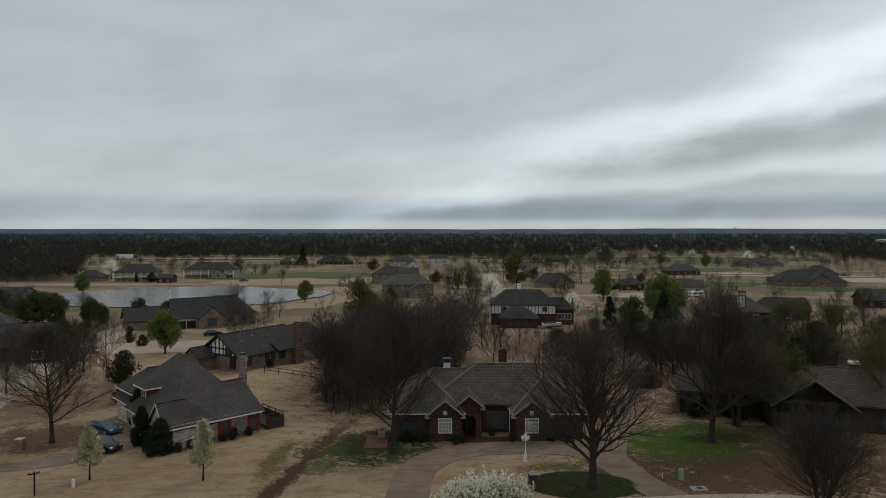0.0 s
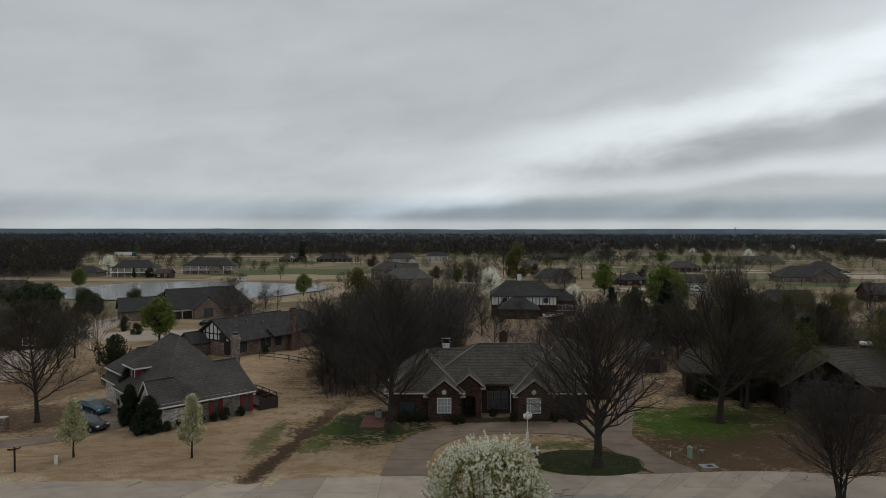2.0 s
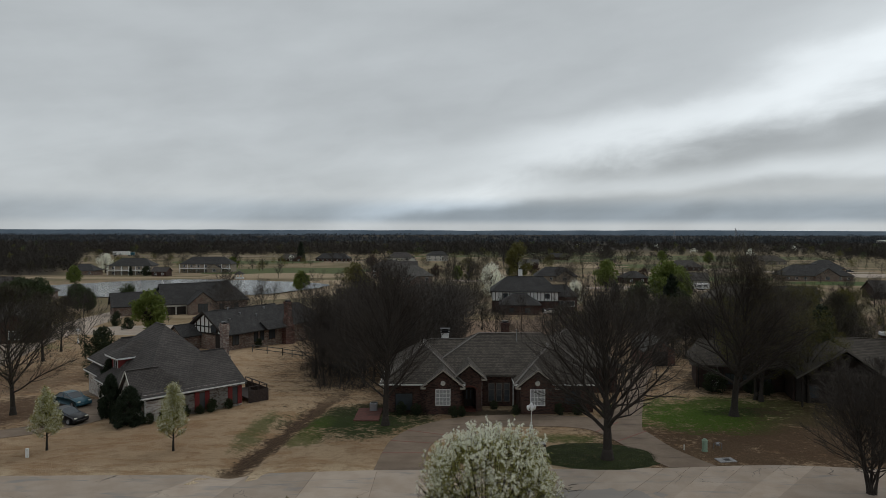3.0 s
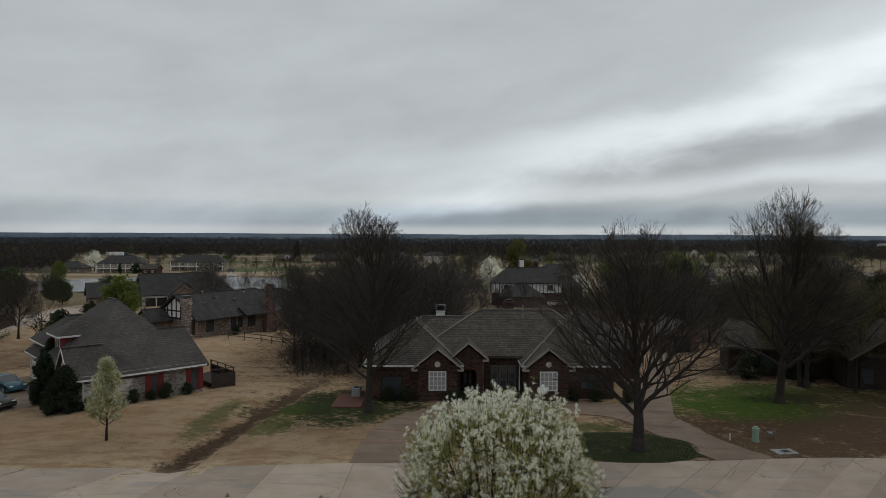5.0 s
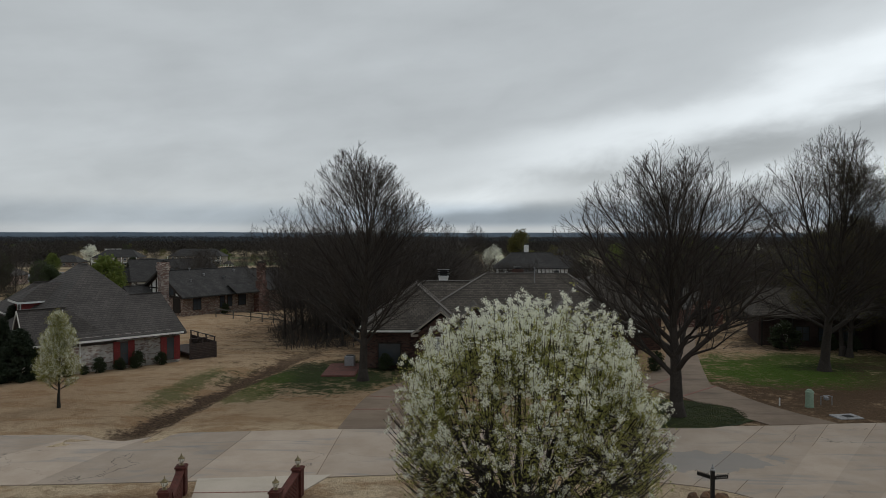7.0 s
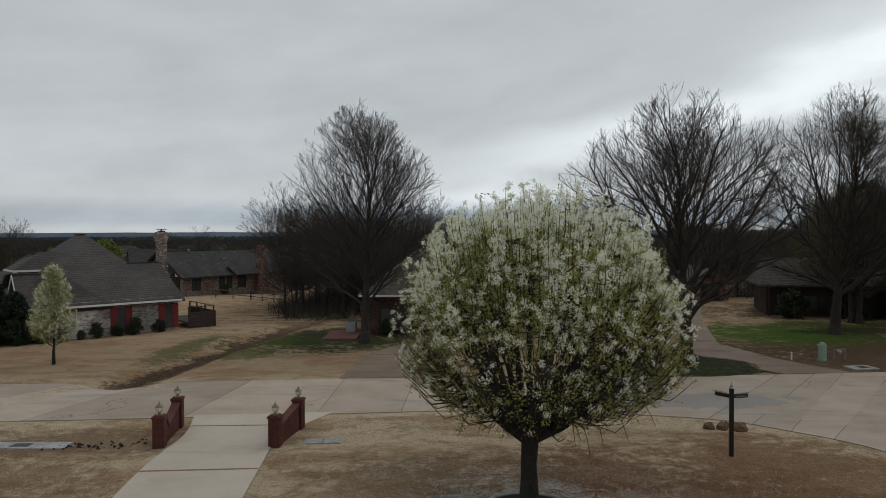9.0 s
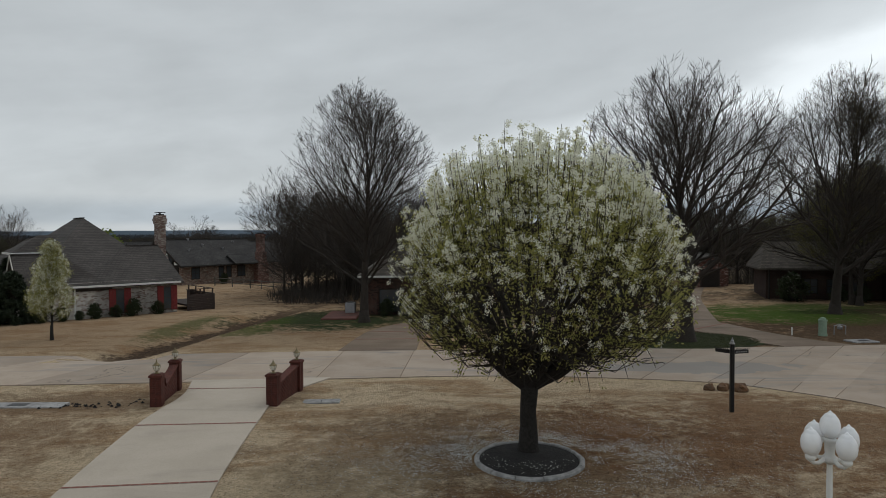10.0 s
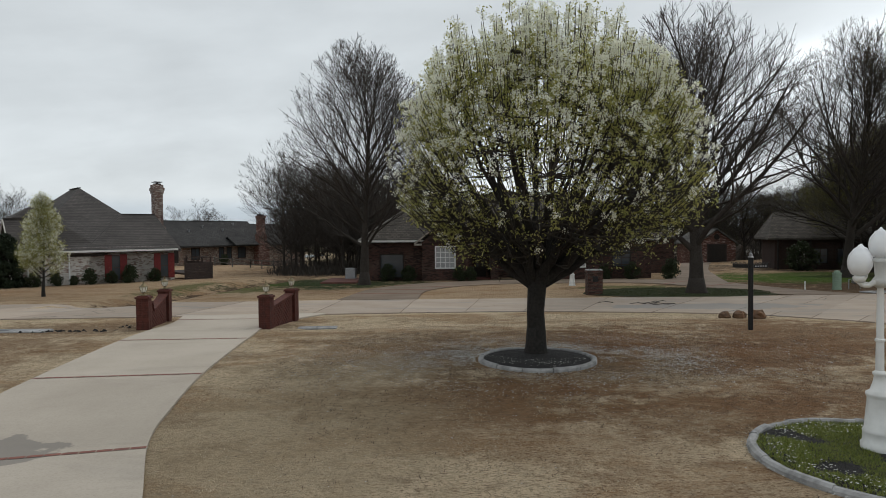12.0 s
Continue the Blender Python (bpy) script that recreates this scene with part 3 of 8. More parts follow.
def spaced(stops):
    out = []
    for (a, s), (b, _) in zip(stops, stops[1:]):
        n = max(1, round((b - a) / s))
        out += [a + (b - a) * i / n for i in range(n)]
    return out + [stops[-1][0]]


def sheet(name, xs, ys, lift, mat, label, category, kind="structure"):
    g = Geo()
    nx = len(xs)
    for y in ys:
        for x in xs:
            g.v.append((x, y, ground_z(x, y) + lift))
    for j in range(len(ys) - 1):
        for i in range(nx - 1):
            k = j * nx + i
            g.f.append((k, k + 1, k + nx + 1, k + nx))
    return tagged(new(name, g.mesh(name, mat, True)), label, category, "", kind)


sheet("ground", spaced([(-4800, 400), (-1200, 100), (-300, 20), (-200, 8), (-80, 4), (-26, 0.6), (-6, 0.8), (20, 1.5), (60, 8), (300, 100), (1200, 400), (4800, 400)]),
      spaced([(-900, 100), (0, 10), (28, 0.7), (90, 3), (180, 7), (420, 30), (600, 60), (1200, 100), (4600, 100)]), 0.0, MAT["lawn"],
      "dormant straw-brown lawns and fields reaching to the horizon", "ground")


def blob(name, cx, cy, rx, ry, mat, lift=0.03, turn=0.0, wobble=0.18, seed=0, label="", category="grass", rings=7, n=36):
    """An uneven patch laid on the ground."""
    g = Geo()
    c, s = math.cos(radians(turn)), math.sin(radians(turn))
    g.v.append((cx, cy, ground_z(cx, cy) + lift))
    for k in range(1, rings + 1):
        for j in range(n):
            w_ = 2 * math.pi * j / n
            q = k / rings * (1 + wobble * (noise.noise((math.cos(w_) * 1.6 + seed, math.sin(w_) * 1.6, seed * 1.7)) + 0.5 * noise.noise((math.cos(w_) * 5, math.sin(w_) * 5, seed + 9.0))) * (k / rings))
            x, y = rx * q * math.cos(w_), ry * q * math.sin(w_)
            X, Y = cx + x * c - y * s, cy + x * s + y * c
            g.v.append((X, Y, ground_z(X, Y) + (lift if k < rings else lift - 0.025)))
    for j in range(n):
        g.f.append((0, 1 + j, 1 + (j + 1) % n))
        for k in range(rings - 1):
            a, b = 1 + k * n + j, 1 + k * n + (j + 1) % n
            g.f.append((a, a + n, b + n, b))
    return tagged(new(name, g.mesh(name, mat, True)), label, category, "", "structure")


def spline(pts, n):
    """n+1 points along a smooth line through pts."""
    out = []
    P = [Vector((*p, 0)) for p in pts]
    P = [2 * P[0] - P[1]] + P + [2 * P[-1] - P[-2]]
    m = len(P) - 3
    for i in range(n + 1):
        t = i / n * m
        k = min(int(t), m - 1)
        u = t - k
        a, b, c, d = P[k:k + 4]
        q = 0.5 * (2 * b + (c - a) * u + (2 * a - 5 * b + 4 * c - d) * u * u + (3 * b - a - 3 * c + d) * u ** 3)
        out.append((q.x, q.y))
    return out


def ribbon(left, right, cuts, lift, thick, across=3):
    """One slab of paving between stations cuts of two edge lines, laid on the ground."""
    g = Geo()
    a, b = cuts
    rows = []
    for i in range(a, b + 1):
        row = []
        for j in range(across + 1):
            t = j / across
            x, y = left[i][0] * (1 - t) + right[i][0] * t, left[i][1] * (1 - t) + right[i][1] * t
            row.append((x, y, ground_z(x, y) + lift))
        rows.append(row)
    m = across + 1
    top = [p for r in rows for p in r]
    g.v = top + [(x, y, z - thick) for x, y, z in top]
    n = len(top)
    for i in range(len(rows) - 1):
        for j in range(across):
            k = i * m + j
            g.f.append((k, k + 1, k + m + 1, k + m))
    rim = [j for j in range(m)] + [i * m + m - 1 for i in range(1, len(rows))] + [n - 1 - j for j in range(1, m)] + [i * m for i in range(len(rows) - 2, 0, -1)]
    for p, q in zip(rim, rim[1:] + rim[:1]):
        g.f.append((q, p, p + n, q + n))
    return g


# ---- street: concrete slabs side by side ----
road = empty("road", pose(0, 0, 0), "weathered pale concrete street with cracked joints and damp stains", "road", kind="structure")
near_edge = spline([(-95, 46.5), (-60, 47.6), (-30, 48.4), (-16.5, 48.7), (-5, 49.6), (1, 50.1), (5.5, 49.8), (10.6, 48.6), (12.9, 46.8), (14.7, 44.4), (16.2, 40.0), (17, 30)], 66)
far_edge = spline([(-95, 54.6), (-60, 55.2), (-25, 56.0), (-15, 56.4), (-5, 57.3), (2, 57.5), (8.6, 57.6), (18.2, 58.0), (22, 58.4), (28, 58.7), (34, 58.0), (46, 56.0)], 66)
for k in range(0, 66, 3):
    part("concrete_slab", ribbon(near_edge, far_edge, (k, k + 3), 0.035, 0.12, 6), MAT["road"], road)
for k in range(3, 66, 3):
    A, B = near_edge[k], far_edge[k]
    part("joint", Geo().beam((*A, ground_z(*A) + 0.026), (*B, ground_z(*B) + 0.026), 0.022, 0.03), MAT["clay"], road, "dark open joint between slabs")
side_l = spline([(16.4, 39.9), (18, 30), (18, 5)], 12)
side_r = spline([(46.2, 55.9), (36, 30), (27, 5)], 12)
for k in range(0, 12, 4):
    part("concrete_slab", ribbon(side_l, side_r, (k, k + 4), 0.03, 0.12, 4), MAT["road"], road)
east_l = spline([(28.2, 58.65), (40, 56.2), (70, 53), (120, 52)], 12)
east_r = spline([(40, 49), (52, 47.5), (80, 45), (120, 44)], 12)
part("concrete_slab", ribbon(east_r, east_l, (0, 12), 0.025, 0.12, 4), MAT["road"], road)

# ---- the near driveway, its slabs parted by brick strips ----
driveway = empty("driveway", pose(0, 0, 0), "pale concrete driveway curving across the lawn with brick strips", "driveway", kind="structure")
dl = spline([(-5.4, 25.5), (-6.55, 29.8), (-7.5, 33.0), (-8.05, 35.3), (-8.55, 38.25), (-9.1, 43.0), (-9.2, 46.5), (-9.9, 49.4)], 48)
dr = spline([(-1.6, 27.0), (-3.0, 31.1), (-4.12, 33.8), (-4.58, 35.7), (-5.08, 38.6), (-5.5, 43.2), (-5.6, 46.5), (-4.4, 49.9)], 48)
stops = [0] + [min(range(49), key=lambda i: abs(dl[i][1] - v)) for v in (28.2, 32.85, 38.25, 43.0, 47.6)] + [48]
for a, b in zip(stops, stops[1:]):
    part("concrete_slab", ribbon(dl, dr, (a, b), 0.045, 0.12), MAT["drive"], driveway)
for s_ in stops[1:-1]:
    g = Geo()
    A, B = Vector((*dl[s_], 0)), Vector((*dr[s_], 0))
    for i in range(16):
        p, q = A.lerp(B, (i + 0.04) / 16), A.lerp(B, (i + 0.96) / 16)
        n_ = Vector((-(q - p).y, (q - p).x, 0)).normalized() * 0.045
        z = ground_z(p.x, p.y) + 0.052
        g.add([(*(p - n_).xy, z), (*(q - n_).xy, z), (*(q + n_).xy, z), (*(p + n_).xy, z)], [(0, 1, 2, 3)])
    part("brick_strip", g, MAT["strip"], driveway, "worn red brick strip across the concrete")

# ---- the circular drive opposite ----
loop = empty("circular_driveway", pose(0, 0, 0), "tan weathered concrete circular driveway with red joints", "driveway", kind="structure")
ll = spline([(-5.3, 57.3), (-5.0, 62.0), (-4.4, 65.7), (-2.7, 69.2), (-0.1, 71.7), (3.4, 73.4), (8.0, 74.1), (13.6, 73.6), (17.4, 72.0), (19.6, 69.0), (20.7, 63.1), (22.6, 58.4)], 60)
lr = spline([(-1.2, 57.4), (-1.1, 62.0), (-0.5, 64.8), (1.0, 67.3), (2.6, 68.6), (4.6, 69.4), (8.0, 69.8), (12.0, 69.7), (14.6, 68.6), (16.0, 65.6), (17.2, 61.6), (18.6, 58.1)], 60)
for k in range(0, 60, 5):
    part("concrete_slab", ribbon(ll, lr, (k, k + 5), 0.05, 0.12), MAT["old_drive"], loop)
for k in (5, 10, 15, 45, 50):
    A, B = ll[k], lr[k]
    g = Geo().beam((*A, ground_z(*A) + 0.045), (*B, ground_z(*B) + 0.045), 0.14, 0.03)
    part("brick_strip", g, MAT["strip"], loop, "faded red brick strip across the concrete")
# side drive going back between the houses
bl = spline([(15.5, 70.8), (19.5, 78), (24, 90), (28.5, 102)], 16)
br = spline([(19.6, 68.6), (22.4, 77.4), (26.6, 89.3), (32.0, 101.5)], 16)
for k in range(0, 16, 4):
    part("concrete_slab", ribbon(bl, br, (k, k + 4), 0.04, 0.12), MAT["old_drive"], loop)

# ---- left neighbour's drive and side street ----
corner_drive = empty("corner_driveway", pose(0, 0, 0), "pale concrete driveway bending round to the corner house", "driveway", kind="structure")
cl = spline([(-52, 66.5), (-46.5, 66.6), (-42, 68.5), (-39.0, 71.8), (-37.6, 76.5), (-39.5, 81), (-44, 84)], 24)
cr = spline([(-52, 63.6), (-45.2, 64.2), (-39.6, 66.2), (-35.4, 70.4), (-33.6, 76.0), (-35.5, 84), (-43, 88)], 24)
for k in range(0, 24, 6):
    part("concrete_slab", ribbon(cl, cr, (k, k + 6), 0.035, 0.12), MAT["old_drive"], corner_drive)
blob("parking_apron", -39.0, 76.0, 3.6, 5.2, MAT["old_drive"], 0.03, 20, 0.08, 3, "pale concrete parking apron beside the corner house", "driveway")
side_street = empty("side_street", pose(0, 0, 0), "pale concrete side street leading away past the houses", "road", kind="structure")
sl = spline([(-64, 50), (-65, 62), (-68, 80), (-77, 105), (-87, 135), (-92, 165), (-96, 200)], 36)
sr = spline([(-53, 50), (-55, 64), (-59.5, 82), (-67, 105), (-76, 135), (-82, 165), (-88, 200)], 36)
for k in range(0, 36, 6):
    part("concrete_slab", ribbon(sl, sr, (k, k + 6), 0.03, 0.12, 4), MAT["road"], side_street)
blob("court", -62, 150, 22, 9, MAT["road"], 0.03, 12, 0.1, 6, "pale concrete court between the far houses", "road")

# ---- green and bare patches ----
blob("island_lawn", 13.4, 61.0, 5.4, 3.6, MAT["darkgreen"], 0.06, 0, 0.10, 1, "deep green rye lawn in the driveway island", "grass")


def at_ground(x, y, yaw=0.0):
    return pose(x, y, ground_z(x, y), 0, 0, yaw)


# ---- houses ----
def roof_solid(x0, x1, y0, y1, z, axis, rise, i0, i1, thick=0.2, shift=0.0):
    """Hip or gable roof shell; i0, i1: how far the ridge's ends stand in from the eaves (0: a gable); shift: the ridge's offset from the middle."""
    g = Geo()
    c = [(x0, y0), (x1, y0), (x1, y1), (x0, y1)]
    if axis == "x":
        m = (y0 + y1) / 2 + shift
        a, b = (x0 + i0, m), (x1 - i1, m)
        faces, ends = [(0, 1, 5, 4), (2, 3, 4, 5)], [(3, 0, 4), (1, 2, 5)]
    else:
        m = (x0 + x1) / 2 + shift
        a, b = (m, y0 + i0), (m, y1 - i1)
        faces, ends = [(1, 2, 5, 4), (3, 0, 4, 5)], [(0, 1, 4), (2, 3, 5)]
    top = [(x, y, z) for x, y in c] + [(*a, z + rise), (*b, z + rise)]
    g.v = top + [(x, y, h - thick) for x, y, h in top]
    for f in faces + [e for e, i in zip(ends, (i0, i1)) if i > 0]:
        g.f += [f, tuple(k + 6 for k in reversed(f))]
    rim = []
    for e, i in zip(ends, (i0, i1)):
        p, q, r = e
        rim += [(p, q)] if i > 0 else [(p, r), (r, q)]
    rim += [(0, 1), (2, 3)] if axis == "x" else [(1, 2), (3, 0)]
    g.f += [(p + 6, q + 6, q, p) for p, q in rim]
    return g, a, b


def wall_solid(x0, x1, y0, y1, h, axis="x", rise=0.0, gables=(False, False), base=-1.2):
    """Walls of a block, with the triangle under a gable."""
    g = Geo().box(x0, x1, y0, y1, base, h)
    for k, on in enumerate(gables):
        if on and axis == "x":
            x = (x0, x1)[k]
            g.wedge([(y0, h), (y1, h), ((y0 + y1) / 2, h + rise)], x - 0.1 if k else x, x if k else x + 0.1)
        elif on:
            y = (y0, y1)[k]
            s = (y - 0.1, y) if k else (y, y + 0.1)
            g.add([(x0, s[0], h), (x1, s[0], h), ((x0 + x1) / 2, s[0], h + rise), (x0, s[1], h), (x1, s[1], h), ((x0 + x1) / 2, s[1], h + rise)],
                  [(0, 1, 2), (5, 4, 3), (0, 3, 4, 1), (1, 4, 5, 2), (2, 5, 3, 0)])
    return g


def on_face(face, at, u, z, proud):
    """A local frame on a wall: u along it, z up; proud of the plane 'at' by so much."""
    return {"f": (u, at - proud, z), "b": (u, at + proud, z), "l": (at - proud, u, z), "r": (at + proud, u, z)}[face]


def panel(face, at, u0, u1, z0, z1, p0, p1):
    a, b = on_face(face, at, u0, z0, p0), on_face(face, at, u1, z1, p1)
    lo, hi = [min(s, t) for s, t in zip(a, b)], [max(s, t) for s, t in zip(a, b)]
    return lo[0], hi[0], lo[1], hi[1], lo[2], hi[2]


def window(parent, face, at, u, z, wide, high, cols=2, rows=2, trim=None, glass=None, name="window"):
    """A framed window: the frame is the part, its panes and bars are sub-parts."""
    trim, glass = trim or MAT["white"], glass or MAT["glass"]
    g = Geo()
    t = 0.09
    for u0, u1, z0, z1 in ((u, u + wide, z, z + t), (u, u + wide, z + high - t, z + high), (u, u + t, z + t, z + high - t), (u + wide - t, u + wide, z + t, z + high - t)):
        g.box(*panel(face, at, u0, u1, z0, z1, -0.04, 0.06))
    fr = part(name, g, trim, parent, "painted window frame with panes")
    part("pane", Geo().box(*panel(face, at, u + t, u + wide - t, z + t, z + high - t, -0.04, 0.02)), glass, fr)
    for i in range(1, cols):
        q = u + t + (wide - 2 * t) * i / cols
        part("glazing_bar", Geo().box(*panel(face, at, q - 0.025, q + 0.025, z + t, z + high - t, 0.02, 0.045)), trim, fr)
    for i in range(1, rows):
        q = z + t + (high - 2 * t) * i / rows
        part("glazing_bar", Geo().box(*panel(face, at, u + t, u + wide - t, q - 0.025, q + 0.025, 0.021, 0.042)), trim, fr)
    return fr


def fascia(parent, x0, x1, y0, y1, z, mat=None, sides="fblr", deep=0.13):
    for s in sides:
        g = Geo().box(*{"f": (x0 - 0.03, x1 + 0.03, y0 - 0.035, y0 - 0.004), "b": (x0 - 0.03, x1 + 0.03, y1 + 0.004, y1 + 0.035), "l": (x0 - 0.035, x0 - 0.004, y0, y1),
                        "r": (x1 + 0.004, x1 + 0.035, y0, y1)}[s], z - deep, z + 0.02)
        part("gutter", g, mat or MAT["white"], parent, "white eaves gutter")


def ridge_cap(parent, pts, mat=None, wide=0.26):
    g = Geo()
    for a, b in zip(pts, pts[1:]):
        g.beam((a[0], a[1], a[2] + 0.02), (b[0], b[1], b[2] + 0.02), wide, 0.07)
    part("ridge_cap", g, mat or MAT["ridge"], parent, "paler ridge shingles")


def chimney(parent, x, y, z0, z1, wx, wy, mat, cap="flue"):
    st = part("chimney", Geo().box(x - wx / 2, x + wx / 2, y - wy / 2, y + wy / 2, z0, z1 - 0.35)
              .box(x - wx / 2 - 0.07, x + wx / 2 + 0.07, y - wy / 2 - 0.07, y + wy / 2 + 0.07, z1 - 0.35, z1 - 0.12)
              .box(x - wx / 2 - 0.02, x + wx / 2 + 0.02, y - wy / 2 - 0.02, y + wy / 2 + 0.02, z1 - 0.12, z1), mat, parent, "brick chimney stack")
    part("chimney_cap", Geo().box(x - wx * 0.3, x + wx * 0.3, y - wy * 0.3, y + wy * 0.3, z1, z1 + 0.16).box(x - wx * 0.38, x + wx * 0.38, y - wy * 0.38, y + wy * 0.38, z1 + 0.2, z1 + 0.24)
         .box(x - 0.04, x + 0.04, y - 0.04, y + 0.04, z1 + 0.1, z1 + 0.22), MAT["black"], st)
    return st


def block(parent, x0, x1, y0, y1, h, axis, rise, i0, i1, wall, roof, over=0.5, gutters="", base=-1.2, caps=True, shift=0.0):
    """Walls and roof of one block; eaves at h."""
    half = (y1 - y0) / 2 if axis == "x" else (x1 - x0) / 2
    up = rise * over / (half + over)
    part("wall", wall_solid(x0, x1, y0, y1, h + up - 0.22, axis, rise - up, (i0 == 0, i1 == 0), base), wall, parent)
    g, a, b = roof_solid(x0 - over, x1 + over, y0 - over, y1 + over, h, axis, rise, i0, i1, 0.2, shift)
    part("roof", g, roof, parent)
    if gutters:
        fascia(parent, x0 - over, x1 + over, y0 - over, y1 + over, h, sides=gutters)
    if caps:
        line = [(*a, h + rise), (*b, h + rise)]
        ridge_cap(parent, line, roof if caps == "same" else None)
        if caps is True:
            for (cx, cy), e in (((x0 - over, y0 - over), a), ((x1 + over, y0 - over), b if axis == "x" else a), ((x1 + over, y1 + over), b), ((x0 - over, y1 + over), a if axis == "x" else b)):
                if (i0 if e == a else i1) > 0:
                    ridge_cap(parent, [(cx, cy, h), (*e, h + rise)], None, 0.2)


def front_house():
    gz = -0.75
    h = empty("brick_house", pose(5.0, 75.6, gz), "low red brick house with brown-grey shingle roof and twin gables", "house")
    H = 3.15
    B, R = MAT["brick"], MAT["shingle_brown"]
    # main range and the two hipped wings that come forward from it
    block(h, -7.0, 11.6, 2.2, 13.2, 3.55, "x", 3.75, 7.0, 5.0, B, R, 0.5, "")
    block(h, -11.0, -2.9, -0.4, 13.0, H, "y", 3.4, 5.6, 6.0, B, R, 0.5, "flr")
    block(h, 3.4, 11.4, -0.4, 13.0, H, "y", 3.2, 5.6, 6.0, B, R, 0.5, "flr")
    block(h, 6.5, 16.5, 9.0, 19.5, H, "x", 3.6, 5.0, 5.0, B, R, 0.5, "")
    block(h, -10.9, 3.0, 3.4, 12.9, H, "x", 3.38, 5.0, 5.0, B, R, 0.5, "")
    # gables set on the wings' fronts
    for gx, half, apex in ((-4.75, 2.05, 1.65), (5.3, 2.05, 1.65), (-1.9, 1.55, 1.35)):
        low = H - 0.25 if half > 1.8 else 3.55
        y = -1.2 if half > 1.8 else 0.0
        g = Geo().box(gx - half + 0.25, gx + half - 0.25, y, 2.4, -1.0, low) if half > 1.8 else Geo().box(gx - half + 0.2, gx - 0.75, y, 2.4, -1.0, low).box(gx + 0.75, gx + half - 0.2, y, 2.4, -1.0, low).box(gx - 0.75, gx + 0.75, y, 2.4, 2.55, low)
        g.add([(gx - half + 0.1, y, low), (gx + half - 0.1, y, low), (gx, y, low + apex - 0.1), (gx - half + 0.1, y + 0.2, low), (gx + half - 0.1, y + 0.2, low), (gx, y + 0.2, low + apex - 0.1)],
              [(0, 1, 2), (5, 4, 3), (0, 3, 4, 1), (1, 4, 5, 2), (2, 5, 3, 0)])
        wl = part("gable_wall", g, B, h, "red brick gable front")
        rg, a, b = roof_solid(gx - half - 0.3, gx + half + 0.3, y - 0.35, 5.2, low + 0.02, "y", apex + 0.25, 0, 0.0, 0.12)
        part("gable_roof", rg, R, h)
        for s in (-1, 1):
            part("rake_board", Geo().beam((gx + s * (half + 0.32), y - 0.37, low - 0.02), (gx, y - 0.37, low + apex + 0.20), 0.05, 0.11), MAT["trim"], h, "pale painted rake board")
            part("eave_return", Geo().box(*sorted((gx + s * (half + 0.32), gx + s * (half - 0.25))), y - 0.38, y + 0.05, low - 0.14, low + 0.0), MAT["trim"], h, "pale boxed eave return")
            ridge_cap(h, [(gx + s * (half + 0.3), y - 0.2, low + 0.05), (gx, y - 0.2, low + apex + 0.27)], MAT["ridge"], 0.3)
        if half > 1.8:
            part("vent", Geo().lathe([(0.26, 0), (0.26, 0.05), (0.2, 0.05)], 16), MAT["cream"], h, "round cream gable vent").matrix_basis = pose(gx, y - 0.004, low + 0.42, 90)
            window(h, "f", y, gx - 0.8, 0.95, 1.6, 1.75, 4, 4, glass=MAT["curtain"])
    # arched entry
    g = Geo()
    for i in range(9):
        w0, w1 = math.pi * i / 9, math.pi * (i + 1) / 9
        g.beam((-1.9 + 0.8 * math.cos(w0), -0.03, 2.35 + 0.42 * math.sin(w0)), (-1.9 + 0.8 * math.cos(w1), -0.03, 2.35 + 0.42 * math.sin(w1)), 0.2, 0.12)
    part("entry_arch", g, MAT["piece_brick"], h, "brick arch over the entry")
    door = part("door", Geo().box(-2.4, -1.4, 1.9, 2.0, 0.05, 2.2).box(-2.25, -1.98, 1.87, 1.9, 0.3, 2.0).box(-1.82, -1.55, 1.87, 1.9, 0.3, 2.0), MAT["timber"], h, "dark panelled entry door")
    part("door_glass", Geo().box(-2.2, -2.03, 1.855, 1.87, 0.9, 1.9).box(-1.77, -1.6, 1.855, 1.87, 0.9, 1.9), MAT["glass"], door)
    for k in range(3):
        part("step", Geo().box(-2.9 + 0.15 * k, -0.9 - 0.15 * k, -0.9 + 0.3 * k, 1.9, -0.25 + 0.1 * k - 0.3, -0.15 + 0.12 * k), MAT["piece_brick"], h, "brick entry step")
    for u in (0.3, 1.15, 2.0):
        window(h, "f", 2.2, u, 0.5, 0.7, 2.1, 1, 3, MAT["greywood"])
    for x in (-0.45, 3.05):
        part("downpipe", Geo().box(x - 0.05, x + 0.05, 2.02, 2.12, -0.3, 3.3), MAT["white"], h, "white downpipe")
    part("downpipe", Geo().box(-11.12, -11.02, -0.55, -0.45, -0.3, 3.0), MAT["white"], h, "white downpipe")
    window(h, "f", -0.4, -9.9, 0.2, 1.9, 1.9, 1, 1, MAT["timber"])
    window(h, "f", -0.4, 8.3, 0.9, 1.5, 1.5, 2, 2, MAT["timber"])
    c = part("chimney", Geo().box(-4.95, -4.05, 9.5, 10.4, 4.0, 6.95).box(-5.0, -4.0, 9.45, 10.45, 6.8, 6.92), MAT["white"], h, "white boxed chimney with dark cap")
    part("chimney_cap", Geo().box(-5.1, -3.9, 9.4, 10.5, 7.00, 7.10).box(-4.85, -4.15, 9.65, 10.25, 6.94, 7.45).box(-5.05, -3.95, 9.45, 10.45, 7.25, 7.33).box(-5.1, -3.9, 9.4, 10.5, 7.45, 7.52), MAT["black"], c)
    chimney(h, 3.6, 17.5, 3.0, 7.2, 1.1, 0.8, MAT["brick"])
